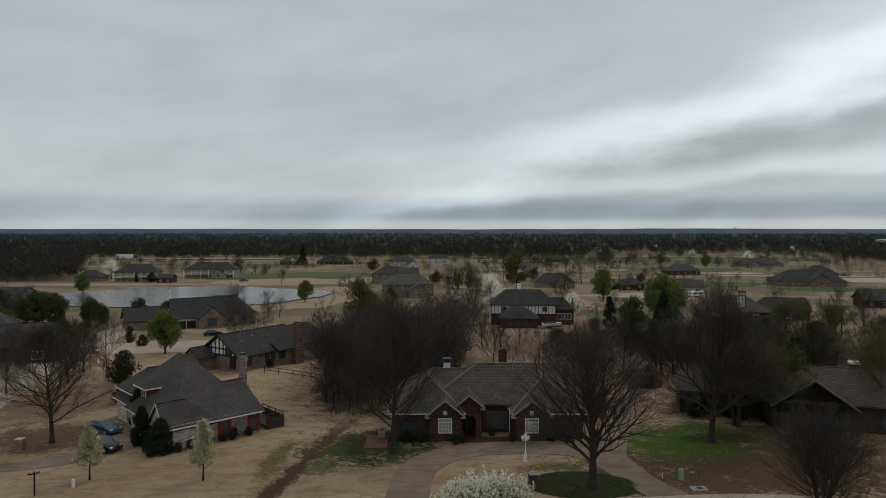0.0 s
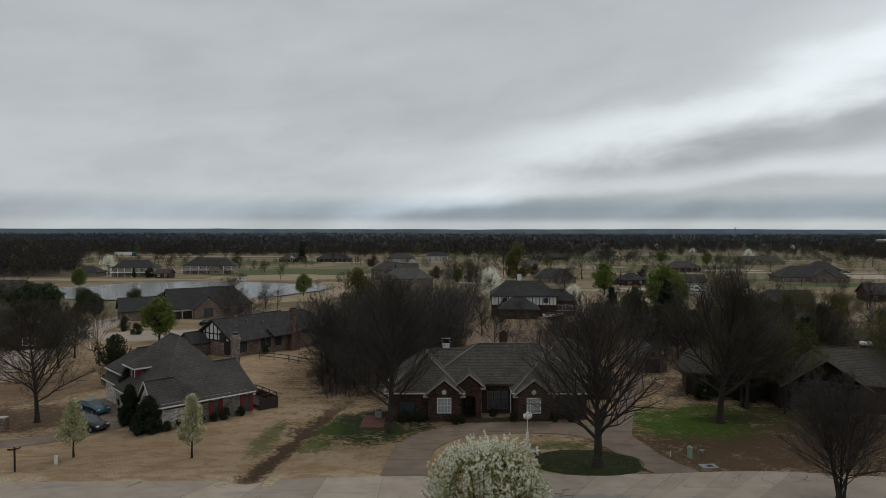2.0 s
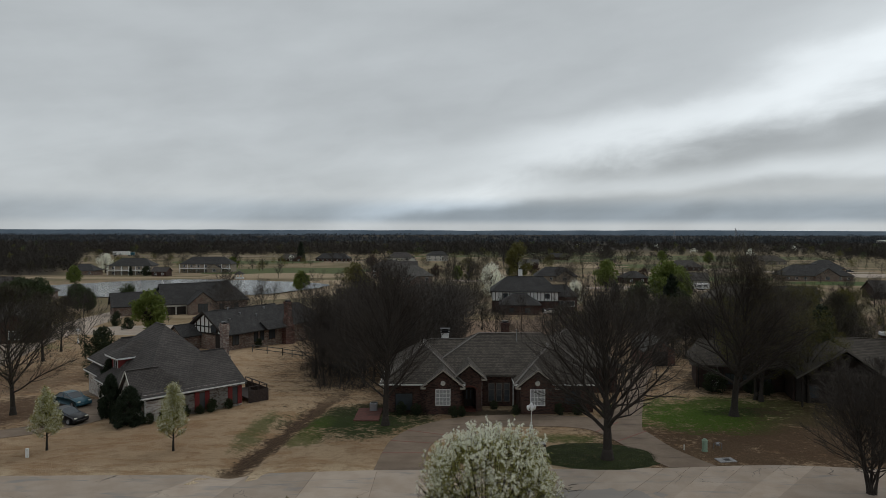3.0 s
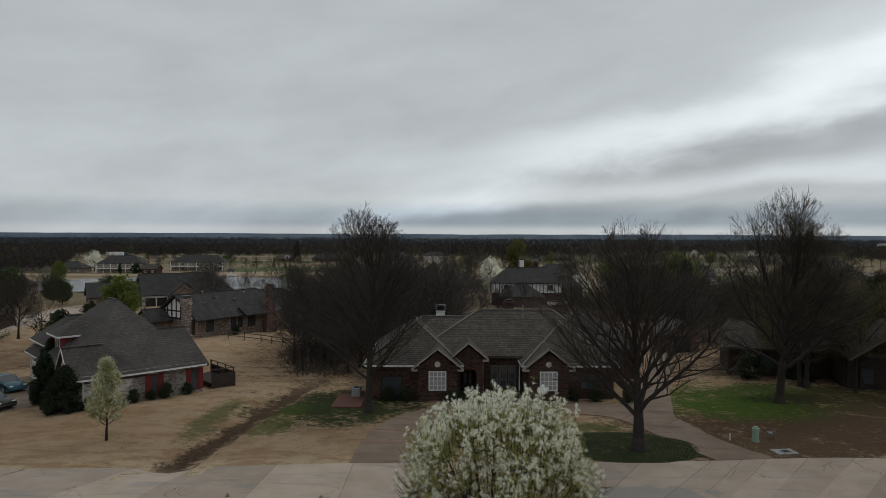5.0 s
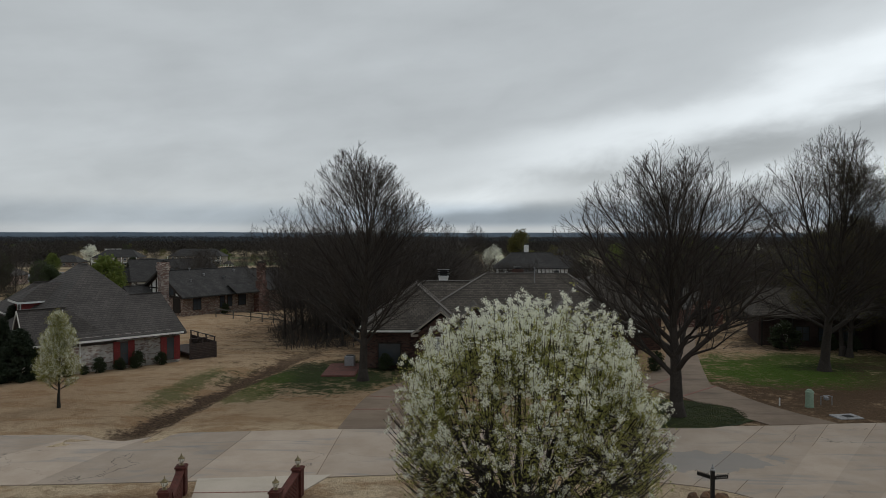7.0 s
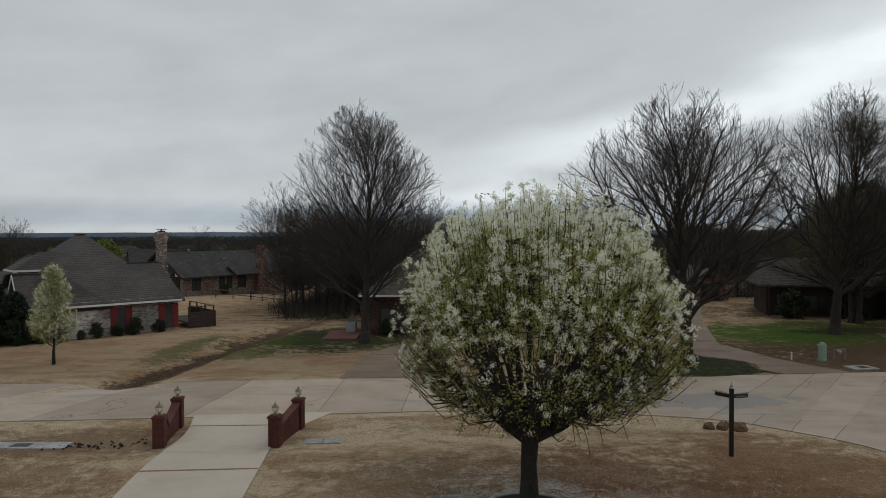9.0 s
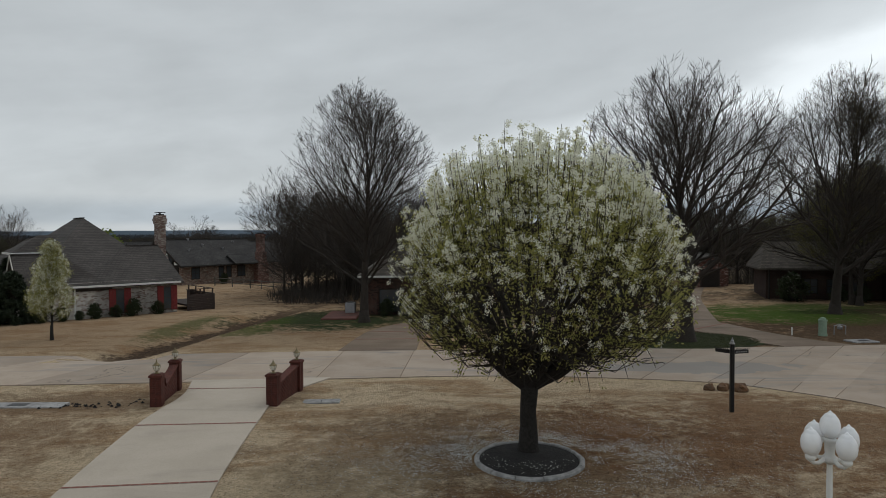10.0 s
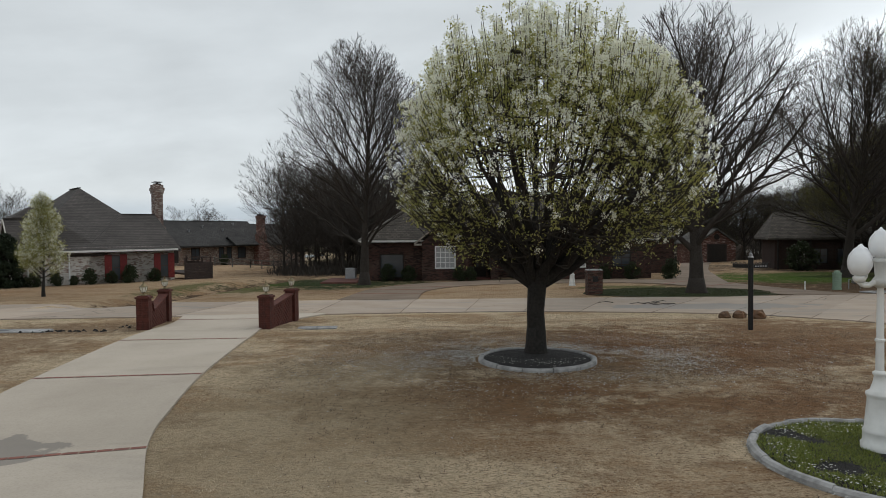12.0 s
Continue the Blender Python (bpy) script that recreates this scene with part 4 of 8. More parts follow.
    part("roof_vent", Geo().lathe([(0.05, 6.3), (0.05, 7.75), (0.08, 7.8), (0.08, 7.9)], 8, 3.9, 6.5), MAT["galv"], h)
    solo("patio", Geo().box(-8.9, -6.3, 71.6, 76.2, -0.95, -0.55, 0.04), MAT["patio"], pose(0, 0, 0), "red brick patio slab beside the house", "patio")
    ac = empty("air_conditioner", pose(-7.2, 75.4, -0.55), "pale grey air conditioner on the red patio", "air conditioner")
    part("case", Geo().box(-0.4, 0.4, -0.4, 0.4, 0, 0.8, 0.05), MAT["galv"], ac)
    part("grille", Geo().lathe([(0.33, 0.8), (0.33, 0.83), (0.1, 0.84)], 12), MAT["black"], ac)


def corner_house():
    """The whitewashed house on the corner, turned to the side street."""
    h = empty("corner_house", pose(-29.9, 70.3, -0.75, 0, 0, 43.5), "whitewashed brick house with steep grey shingle hip roof", "house")
    P, R = MAT["pale_brick"], MAT["shingle"]
    H = 2.6
    block(h, 0.4, 10.6, 0.4, 19.3, H, "y", 5.5, 12.2, 4.6, P, R, 0.45, "flr", caps="same", shift=1.4)
    block(h, 4.5, 10.9, 0.4, 11.4, H, "x", 2.95, 4.5, 0.0, P, R, 0.44, "", caps="same")
    block(h, 2.4, 12.4, 13.0, 19.8, H, "x", 4.0, 3.6, 4.2, P, R, 0.45, "", caps="same")
    # small gable at the street corner
    block(h, -0.2, 5.5, 0.7, 5.3, H - 0.25, "x", 2.7, 0.0, 3.0, P, R, 0.32, "", caps="same")
    for y in (0.36, 5.64):
        part("rake_board", Geo().beam((-0.55, y, H - 0.33), (-0.55, 3.0, H + 2.38), 0.06, 0.13), MAT["cream"], h, "pale rake board")
    # entry roofs and the red dormer facing the side street
    block(h, 0.0, 5.0, 8.0, 14.0, H - 0.2, "x", 2.2, 2.6, 2.0, P, R, 0.4, "l", caps="same")
    block(h, 0.9, 7.0, 14.6, 19.9, H + 1.2, "x", 2.5, 3.0, 2.0, P, R, 0.4, "lf", caps="same")
    part("dormer_wall", Geo().box(1.3, 6.5, 10.9, 14.2, 3.2, 4.95), MAT["redpaint"], h, "dark red dormer side")
    rg, a, b = roof_solid(0.9, 7.2, 10.5, 14.6, 5.0, "x", 1.5, 2.4, 0.0, 0.14)
    part("dormer_roof", rg, R, h)
    fascia(h, 0.9, 7.2, 10.5, 14.6, 5.0, sides="fl", deep=0.15)
    window(h, "l", 1.3, 11.3, 3.6, 1.3, 1.25, 2, 1)
    window(h, "l", 0.9, 16.4, 0.6, 1.2, 2.2, 1, 2)
    # front wall: windows with red shutters
    for u in (5.6, 9.3):
        fr = window(h, "f", 0.4, u + 0.42, 0.25, 0.75, 1.95, 1, 2, MAT["deck"])
        for s in (u - 0.02, u + 1.10):
            sh = Geo().box(s, s + 0.50, 0.33, 0.395, 0.22, 2.25)
            for k in range(9):
                sh.box(s + 0.06, s + 0.44, 0.31, 0.33, 0.35 + k * 0.2, 0.45 + k * 0.2)
            part("shutter", sh, MAT["redpaint"], h, "dark red louvred shutter")
    for x in (0.45, 3.1):
        part("downpipe", Geo().box(x, x + 0.09, 0.28, 0.37, -0.1, 2.5), MAT["white"], h)
    for x, y, z in ((1.9, 2.6, 3.75), (4.2, 2.2, 3.55)):
        part("roof_vent", Geo().lathe([(0.09, z - 0.5), (0.09, z), (0.14, z), (0.14, z + 0.14)], 8, x, y), MAT["galv"], h)
    # outside chimney on the gable end
    c = part("chimney", Geo().box(10.92, 12.4, 5.9, 8.0, -1.0, 3.2).box(11.4, 12.38, 6.15, 7.75, 3.2, 4.5).box(11.62, 12.34, 6.55, 7.45, 4.5, 7.5).box(11.55, 12.41, 6.48, 7.52, 7.5, 7.75)
             .box(11.5, 12.46, 6.43, 7.57, 7.75, 8.0).box(11.57, 12.39, 6.5, 7.5, 8.0, 8.3), MAT["chimney_brick"], h, "tall whitewashed red brick chimney")
    part("chimney_cap", Geo().box(11.75, 12.25, 6.7, 7.3, 8.3, 8.42).box(11.65, 12.35, 6.6, 7.4, 8.52, 8.58).box(11.95, 12.05, 6.95, 7.05, 8.4, 8.54), MAT["black"], c)
    # raised deck with boarded rail, at the gable end
    d = empty("wooden_deck", pose(-29.9, 70.3, -0.75, 0, 0, 43.5), "brown weathered wooden deck with boarded railing", "deck")
    part("platform", Geo().box(11.85, 14.2, 0.6, 5.9, 0.35, 0.5), MAT["deck"], d)
    for i in range(10):
        part("board", Geo().box(11.8, 14.2, 0.50, 0.56, -0.15 + i * 0.15, -0.015 + i * 0.15, 0.01), MAT["deck"], d)
        part("board", Geo().box(14.2, 14.26, 0.5, 5.9, -0.15 + i * 0.15, -0.015 + i * 0.15, 0.01), MAT["deck"], d)
    for x, y in ((11.9, 0.62), (13.0, 0.62), (14.1, 0.62), (14.1, 2.4), (14.1, 4.2), (14.1, 5.8), (12.0, 5.8)):
        part("post", Geo().box(x - 0.05, x + 0.05, y - 0.05, y + 0.05, -0.4, 1.75), MAT["deck"], d)
    part("rail", Geo().box(11.8, 14.2, 0.55, 0.69, 1.75, 1.8), MAT["deck"], d)
    part("rail", Geo().box(14.03, 14.17, 0.69, 5.9, 1.75, 1.8), MAT["deck"], d)


def tudor_house():
    """The long dark-roofed house behind, with a half-timbered gable."""
    h = empty("tudor_house", pose(-35.9, 112.75, -1.05, 0, 0, 57), "long mottled brick house with charcoal roof and half-timbered gable", "house")
    B, R = MAT["mixed_brick"], MAT["shingle_dark"]
    H = 2.4
    block(h, 0.5, 15.5, 0.5, 10.5, H, "x", 3.6, 0.0, 0.0, B, R, 0.6, "", caps="same")
    block(h, 15.0, 25.0, 1.6, 10.0, H, "x", 3.2, 0.0, 3.0, B, R, 0.6, "", caps="same")
    block(h, -3.0, 0.4, 6.8, 10.8, 2.0, "x", 1.8, 0.0, 0.0, B, R, 0.4, "", caps="same")
    # half-timbering on the gable end
    part("plaster", Geo().wedge([(0.9, H + 0.1), (10.1, H + 0.1), (5.5, H + 3.2)], 0.36, 0.44), MAT["white"], h, "white plaster gable infill")
    g = Geo()
    for y in (2.2, 3.3, 4.4, 5.5, 6.6, 7.7, 8.8):
        top = H + 0.1 + 3.05 * (1 - abs(y - 5.5) / 4.6)
        g.box(0.28, 0.36, y - 0.11, y + 0.11, H - 0.1, top)
    g.box(0.27, 0.36, 2.4, 8.6, H + 1.0, H + 1.2).box(0.27, 0.36, 0.5, 10.5, H - 0.15, H + 0.1)
    part("timber_frame", g, MAT["timber"], h, "dark half-timbering boards")
    for y in (-0.1, 11.1):
        part("rake_board", Geo().beam((-0.14, y, H - 0.1), (-0.14, 5.5, H + 3.55), 0.1, 0.3), MAT["timber"], h, "dark rake board")
    window(h, "l", 0.28, 2.3, H + 0.15, 1.5, 1.3, 2, 1, MAT["timber"])
    part("doorway", Geo().box(0.40, 0.50, 1.2, 2.8, 0.1, 2.2), MAT["timber"], h)
    for u, wd in ((2.0, 1.4), (6.6, 0.9), (8.0, 0.9), (10.0, 1.5)):
        window(h, "f", 0.5, u, 0.4, wd, 1.7, 2, 2, MAT["timber"])
    part("dormer_eave", roof_solid(8.6, 13.0, -0.9, 3.0, H + 0.05, "x", 1.2, 0.0, 0.0, 0.15)[0], R, h)
    c = part("chimney", Geo().box(13.1, 15.2, -0.6, 0.48, -1.5, 2.6).box(13.4, 14.9, -0.5, 0.48, 2.6, 4.0).box(13.65, 14.65, -0.42, 0.5, 4.0, 6.4).box(13.55, 14.75, -0.5, 0.58, 6.4, 6.8), MAT["shed_brick"], h, "broad red brick chimney")
    part("chimney_cap", Geo().box(13.7, 14.6, -0.25, 0.4, 6.8, 7.0).box(13.6, 14.7, -0.35, 0.5, 7.06, 7.12).box(14.1, 14.2, 0, 0.1, 6.95, 7.08), MAT["black"], c)
    for x, y in ((3.5, 3.0), (6.5, 4.0), (9.5, 3.2), (12.5, 4.6), (5.0, 5.4)):
        z = H + 3.6 * (y + 0.1) / 5.6
        part("roof_vent", Geo().lathe([(0.12, z - 0.4), (0.12, z + 0.2), (0.2, z + 0.2), (0.2, z + 0.32)], 8, x, y), MAT["galv"], h)


def side_house():
    """The brown house half hidden behind the budding trees."""
    h = empty("gabled_house", pose(39.4, 78.0, -0.9, 0, 0, -16), "low dark brick house with pale grey roof behind trees", "house")
    B, R = MAT["dark_brick"], MAT["shingle_brown"]
    block(h, 0.6, 22.0, 2.6, 13.9, 3.6, "x", 3.3, 3.4, 0.0, B, R, 0.6, "", caps="same")
    block(h, -9.5, 0.5, 6.8, 13.0, 3.1, "x", 2.6, 1.2, 0.0, B, R, 0.7, "", caps="same")
    # open gabled porch before the main range
    part("gable_roof", roof_solid(0.2, 9.8, -0.6, 8.2, 3.55, "y", 3.3, 0.0, 0.0, 0.2)[0], R, h)
    # near-black material here paints the porch's deep shade onto the gable wall
    part("gable_wall", wall_solid(0.8, 9.2, 2.3, 2.6, 3.5, "y", 2.9, (True, False)), MAT["timber"], h, "recessed gable wall, porch shade put into its dark colour")
    for s in (-1, 1):
        part("rake_board", Geo().beam((5.0 + s * 4.85, -0.64, 3.42), (5.0, -0.64, 6.78), 0.06, 0.18), MAT["greywood"], h, "weathered pale rake board")
    for x in (0.9, 3.6, 6.4, 9.1):
        part("post", Geo().box(x - 0.09, x + 0.09, -0.2, -0.02, -0.5, 3.6), MAT["timber"], h)
    for x in (-9.3, -6.5, -3.7, -1.0):
        part("post", Geo().box(x - 0.07, x + 0.07, 6.2, 6.34, -0.5, 3.08), MAT["timber"], h)
    part("porch_screen", Geo().box(-7.7, -6.9, 6.6, 6.72, 0.1, 2.3, 0.02), MAT["cream"], h, "pale screen door")
    for u in (-6.2, -4.2, -2.2):
        window(h, "f", 6.8, u, 0.6, 1.3, 1.5, 2, 2, MAT["timber"])
    for u in (2.0, 6.6):
        window(h, "f", 2.3, u, 0.6, 1.2, 1.6, 1, 2, MAT["timber"])
    for u in (13.0, 17.0):
        window(h, "f", 2.6, u, 0.6, 1.5, 1.6, 2, 2, MAT["timber"])
    c = part("chimney", Geo().box(11.6, 12.6, 9.3, 10.2, 4.0, 7.2), MAT["brick"], h, "brick chimney with white cap")
    part("chimney_cap", Geo().box(11.5, 12.7, 9.2, 10.3, 7.2, 7.55, 0.05), MAT["white"], c)


def shed():
    h = empty("brick_shed", pose(29.5, 99.4, -0.72, 0, 0, -2), "small mottled red brick outbuilding with grey gabled roof", "shed")
    block(h, 0.0, 4.3, 0.0, 7.4, 2.15, "y", 1.75, 0.0, 0.0, MAT["shed_brick"], MAT["shingle_light"], 0.3, "", caps="same")
    door = part("door", Geo().box(1.15, 3.15, -0.08, -0.003, -0.1, 2.0), MAT["timber"], h, "dark double doors")
    part("door_frame", Geo().box(1.02, 1.15, -0.1, -0.003, -0.1, 2.13).box(3.15, 3.28, -0.1, -0.003, -0.1, 2.13).box(1.15, 3.15, -0.1, -0.003, 2.0, 2.13), MAT["deck"], door)
    for x in (1.5, 2.45):
        part("door_panel", Geo().box(x - 0.25, x + 0.4, -0.1, -0.082, 0.2, 1.8, 0.01), MAT["timber"], door)
    part("vent", Geo().lathe([(0.32, 0), (0.32, 0.06), (0.24, 0.06)], 16), MAT["timber"], h, "round dark gable vent").matrix_basis = pose(2.15, -0.003, 2.9, 90)


def court_house():
    """The garage house by the pond with a tall cream gable."""
    h = empty("garage_house", pose(-83, 178, -4.3, 0, 0, 32), "mottled brick house with dark roofs and a tall cream garage gable", "house")
    B, R = MAT["mixed_brick"], MAT["shingle_dark"]
    block(h, -4.0, 8.0, 1.0, 10.0, 2.8, "x", 3.4, 0.0, 0.0, B, R, 0.5, "", caps="same")
    block(h, 8.0, 20.0, -1.5, 10.5, 3.0, "x", 5.2, 0.0, 0.0, MAT["cream"], R, 0.4, "", caps="same")
    block(h, 14.0, 21.0, -5.0, 4.0, 3.0, "y", 3.4, 0.0, 2.0, B, R, 0.45, "", caps="same")
    block(h, 20.0, 31.0, 0.0, 12.0, 3.2, "x", 5.0, 0.0, 4.5, B, R, 0.5, "", caps="same")
    for u in (8.6, 11.3):
        d = part("garage_door", Geo().box(u, u + 2.4, -1.62, -1.5, 0.0, 2.3), MAT["timber"], h, "dark garage door")
        part("door_frame", Geo().box(u - 0.12, u, -1.64, -1.5, 0, 2.45).box(u + 2.4, u + 2.52, -1.64, -1.5, 0, 2.45).box(u, u + 2.4, -1.64, -1.5, 2.3, 2.45), MAT["cream"], d)
    window(h, "f", -5.0, 16.2, 0.7, 2.6, 2.4, 3, 2, MAT["timber"])
    for u in (3.0, 5.6, 8.0):
        window(h, "l", -4.0, u, 1.4, 1.2, 0.6, 2, 1, MAT["timber"])
    for u in (23.0, 27.0):
        window(h, "f", 0.0, u, 0.8, 1.4, 1.5, 2, 2, MAT["timber"])


def half_timbered_house():
    """The two-storey half-timbered house beyond the brick house."""
    h = empty("half_timbered_house", pose(14.2, 189.0, -4.5, 0, 0, -4), "two-storey brick house with half-timbered upper floor and dark hip roof", "house")
    B, R = MAT["brick"], MAT["shingle_dark"]
    block(h, 0.0, 19.0, 4.0, 15.0, 6.0, "x", 4.0, 5.0, 4.5, B, R, 0.6, "", caps="same")
    block(h, 2.5, 13.0, -4.0, 5.0, 3.0, "x", 2.8, 4.0, 4.0, B, R, 0.6, "", caps="same")
    block(h, 18.0, 24.5, 5.0, 14.0, 4.6, "x", 3.0, 0.5, 3.0, B, R, 0.5, "", caps="same")
    part("plaster", Geo().box(-0.05, 19.0, 3.9, 3.995, 3.2, 5.75), MAT["white"], h, "white plaster upper wall")
    part("plaster", Geo().box(-0.08, -0.005, 4.0, 14.0, 3.2, 5.75), MAT["white"], h, "white plaster upper wall")
    g = Geo()
    for i in range(20):
        g.box(i * 1.0 - 0.09, i * 1.0 + 0.09, 3.82, 3.9, 3.2, 5.75)
    g.box(-0.1, 19.05, 3.80, 3.9, 3.1, 3.3)
    part("timber_frame", g, MAT["timber"], h, "dark half-timbering boards")
    for u in (3.2, 15.2):
        window(h, "f", 3.86, u, 4.0, 1.4, 1.4, 2, 1, MAT["timber"])
    window(h, "f", 5.0, 18.8, 1.6, 5.0, 1.7, 5, 1)
    for u in (4.5, 9.0):
        window(h, "f", -4.0, u, 0.8, 1.6, 1.4, 2, 1, MAT["timber"])
    c = part("chimney", Geo().box(7.8, 9.0, 9.5, 10.5, 8.5, 12.0), MAT["white"], h, "pale chimney")
    part("chimney_cap", Geo().box(7.9, 8.9, 9.6, 10.4, 12.0, 12.3), MAT["black"], c)


def plain_house(x, y, yaw, wide, deep, storeys, wall, roof, label, wing=None, hip=True, porch=False, ground=None):
    """A house far off: a main block, maybe a wing, with windows and a door."""
    z = ground_z(x, y) if ground is None else ground
    h = empty("house", pose(x, y, z, 0, 0, yaw), label, "house", "houses of the neighbourhood")
    H = 2.9 * storeys
    i = deep / 2 if hip else 0.0
    rise = deep * 0.36
    block(h, -wide / 2, wide / 2, 0, deep, H, "x", rise, i, i, wall, roof, 0.6, "", caps="same")
    if wing:
        wx, ww, wd = wing
        block(h, wx, wx + ww, -wd, deep * 0.5, H if storeys == 1 else 3.0, "y", ww * 0.36, 0.0, ww / 2, wall, roof, 0.5, "", caps="same")
        window(h, "f", -wd, wx + ww / 2 - 1.1, 0.8, 2.2, 1.6, 2, 1)
    for s in range(storeys):
        n = max(2, int(wide / 4.5))
        for k in range(n):
            u = -wide / 2 + (k + 0.5) * wide / n - 0.7
            if not wing or not (wing[0] - 1.6 < u < wing[0] + wing[1] + 0.3) or s:
                window(h, "f", 0.0, u, 0.8 + s * 2.9, 1.4, 1.5, 2, 1)
    if porch:
        part("balcony", Geo().box(-wide / 2, wide / 2, -3.0, 0, 2.7, 2.95), MAT["white"], h, "white balcony")
        for k in range(7):
            u = -wide / 2 + 0.15 + k * (wide - 0.3) / 6
            part("post", Geo().box(u - 0.14, u + 0.14, -2.9, -2.62, 0, H), MAT["white"], h)
        part("rail", Geo().box(-wide / 2, wide / 2, -2.85, -2.77, 3.8, 3.9), MAT["white"], h)
    return h


front_house()
corner_house()
tudor_house()
side_house()
shed()
court_house()
half_timbered_house()
D, G_, L_, BR = MAT["shingle_dark"], MAT["shingle"], MAT["shingle_light"], MAT["shingle_brown"]
plain_house(-197, 414, 6, 26, 13, 2, MAT["stone"], D, "large two-storey house with white balcony beside the pond", None, True, True)
plain_house(-226, 410, 0, 16, 11, 1, MAT["mixed_brick"], D, "low dark roofed house beside the pond", None, True)
plain_house(-161, 446, 2, 34, 13, 2, MAT["stone"], D, "wide two-storey house with balcony above the pond", (2, 9, 3), True, True)
plain_house(-171, 396, -4, 9, 7, 1, MAT["brick"], G_, "small red brick outbuilding by the pond", None, False)
plain_house(61, 352, -4, 22, 13, 1, MAT["stone"], D, "buff brick house with dark hip roof and white trim", (0, 8, 4), True)
plain_house(100, 338, 12, 12, 9, 1, MAT["brick"], D, "small brick house with dark gabled roof", None, True)
plain_house(181, 484, 4, 24, 13, 1, MAT["brick"], G_, "brick ranch house with grey hip roof", None, True)
plain_house(296, 600, 2, 42, 15, 1, MAT["stone"], BR, "large buff stone house with arched gables", (-14, 9, 4), True)
plain_house(299, 598, 2, 9, 8, 1, MAT["stone"], BR, "buff stone gabled wing of the large house", None, False)
plain_house(206, 360, -6, 36, 16, 1, MAT["mixed_brick"], D, "large dark brick house with broad charcoal roof", (-2, 12, 2), True)
plain_house(226, 384, -6, 18, 14, 2, MAT["mixed_brick"], D, "tall dark brick house range with charcoal roof", None, True)
plain_house(122, 318, -14, 12, 10, 1, MAT["cream"], G_, "low pale house with grey roof", None, False)
plain_house(174, 254, -10, 14, 11, 1, MAT["dark_brick"], G_, "dark walled house with grey gabled roof", None, False)
plain_house(-15, 300, 16, 22, 13, 2, MAT["mixed_brick"], L_, "grey roofed house with several steep gables", (-2, 9, 5), True)
plain_house(-32, 380, -10, 20, 12, 2, MAT["mixed_brick"], G_, "grey roofed two-storey house among bare trees", (2, 8, 4), True)
plain_house(-20, 372, 8, 12, 11, 2, MAT["cream"], G_, "pale walled house with steep grey roof", None, False)
plain_house(-37, 590, 10, 24, 14, 2, MAT["cream"], G_, "grey roofed two-storey house on the rise", (4, 10, 4), True)
plain_house(-5, 676, 5, 22, 12, 2, MAT["cream"], D, "distant pale two-storey house with dark roof", None, True)
plain_house(-152, 655, 4, 26, 13, 1, MAT["brick"], BR, "long distant red brick house", (4, 9, 5), True)
plain_house(-112, 662, -3, 34, 14, 1, MAT["brick"], D, "distant red brick house under bare trees", None, True)
plain_house(128, 725, 0, 24, 12, 1, MAT["brick"], D, "distant brick house with white trim", None, True)
plain_house(66, 520, -5, 20, 11, 1, MAT["cream"], L_, "pale distant house behind shrubs", (2, 7, 3), False)
plain_house(-90, 128, 20, 24, 11, 1, MAT["brick"], G_, "brick house with grey gabled roof at the corner", (5, 8, 4), False)
plain_house(-118, 158, 20, 20, 11, 1, MAT["brick"], G_, "brick house with grey roof behind evergreens", None, True)
plain_house(-150, 230, 10, 22, 12, 1, MAT["mixed_brick"], G_, "grey roofed house beside the pond", None, True)
plain_house(-182, 262, -10, 22, 12, 1, MAT["mixed_brick"], G_, "grey roofed house beyond the evergreens", (2, 8, 3), False)


def timbered_house():
    """The broad brown-roofed house half hidden by the trees, with timbered gables."""
    h = empty("timbered_house", pose(96, 206, -5.4, 0, 0, -8), "broad brown-roofed house with half-timbered gables behind trees", "house", "houses of the neighbourhood")
    block(h, -12, 8, 0, 13, 3.0, "x", 4.6, 6.0, 6.0, MAT["brick"], BR, 0.6, "", caps="same")
    block(h, 6, 21, 3, 12, 3.0, "x", 4.0, 3.0, 0.0, MAT["brick"], D, 0.6, "", caps="same")
    part("plaster", Geo().box(-11, -3, -0.12, -0.02, 1.2, 2.7), MAT["cream"], h, "pale plaster between timbers")
    g = Geo()
    for k in range(9):
        g.box(-11.1 + k, -10.9 + k, -0.2, -0.12, 1.1, 2.8)
    part("timber_frame", g, MAT["timber"], h, "dark half-timbering boards")
    part("plaster", Geo().wedge([(4.0, 3.4), (11.0, 3.4), (7.5, 6.2)], 21.02, 21.14), MAT["cream"], h, "pale plaster gable")
    g = Geo()
    for y in (5.2, 6.7, 8.3, 9.8):
        g.box(21.14, 21.24, y - 0.12, y + 0.12, 3.3, 3.3 + 2.8 * (1 - abs(y - 7.5) / 3.6))
    part("timber_frame", g, MAT["timber"], h, "dark half-timbering boards")
    c = part("chimney", Geo().box(-0.9, 0.9, 1.6, 3.2, 4.0, 9.0), MAT["cream"], h, "pale boarded chimney with dark trim")
    part("chimney_trim", Geo().box(-1.0, -0.8, 1.5, 1.6, 4.0, 9.0).box(0.8, 1.0, 1.5, 1.6, 4.0, 9.0).box(-0.1, 0.1, 1.5, 1.6, 4.0, 9.0).box(-1.05, 1.05, 1.45, 3.3, 9.0, 9.4).box(-0.8, 0.8, 1.5, 1.6, 8.0, 8.15), MAT["timber"], c)
    for u in (-1.5, 3.0, 9.0, 14.0):
        window(h, "f", 0.0 if u < 7 else 3.0, u, 0.7, 1.6, 1.5, 2, 1)


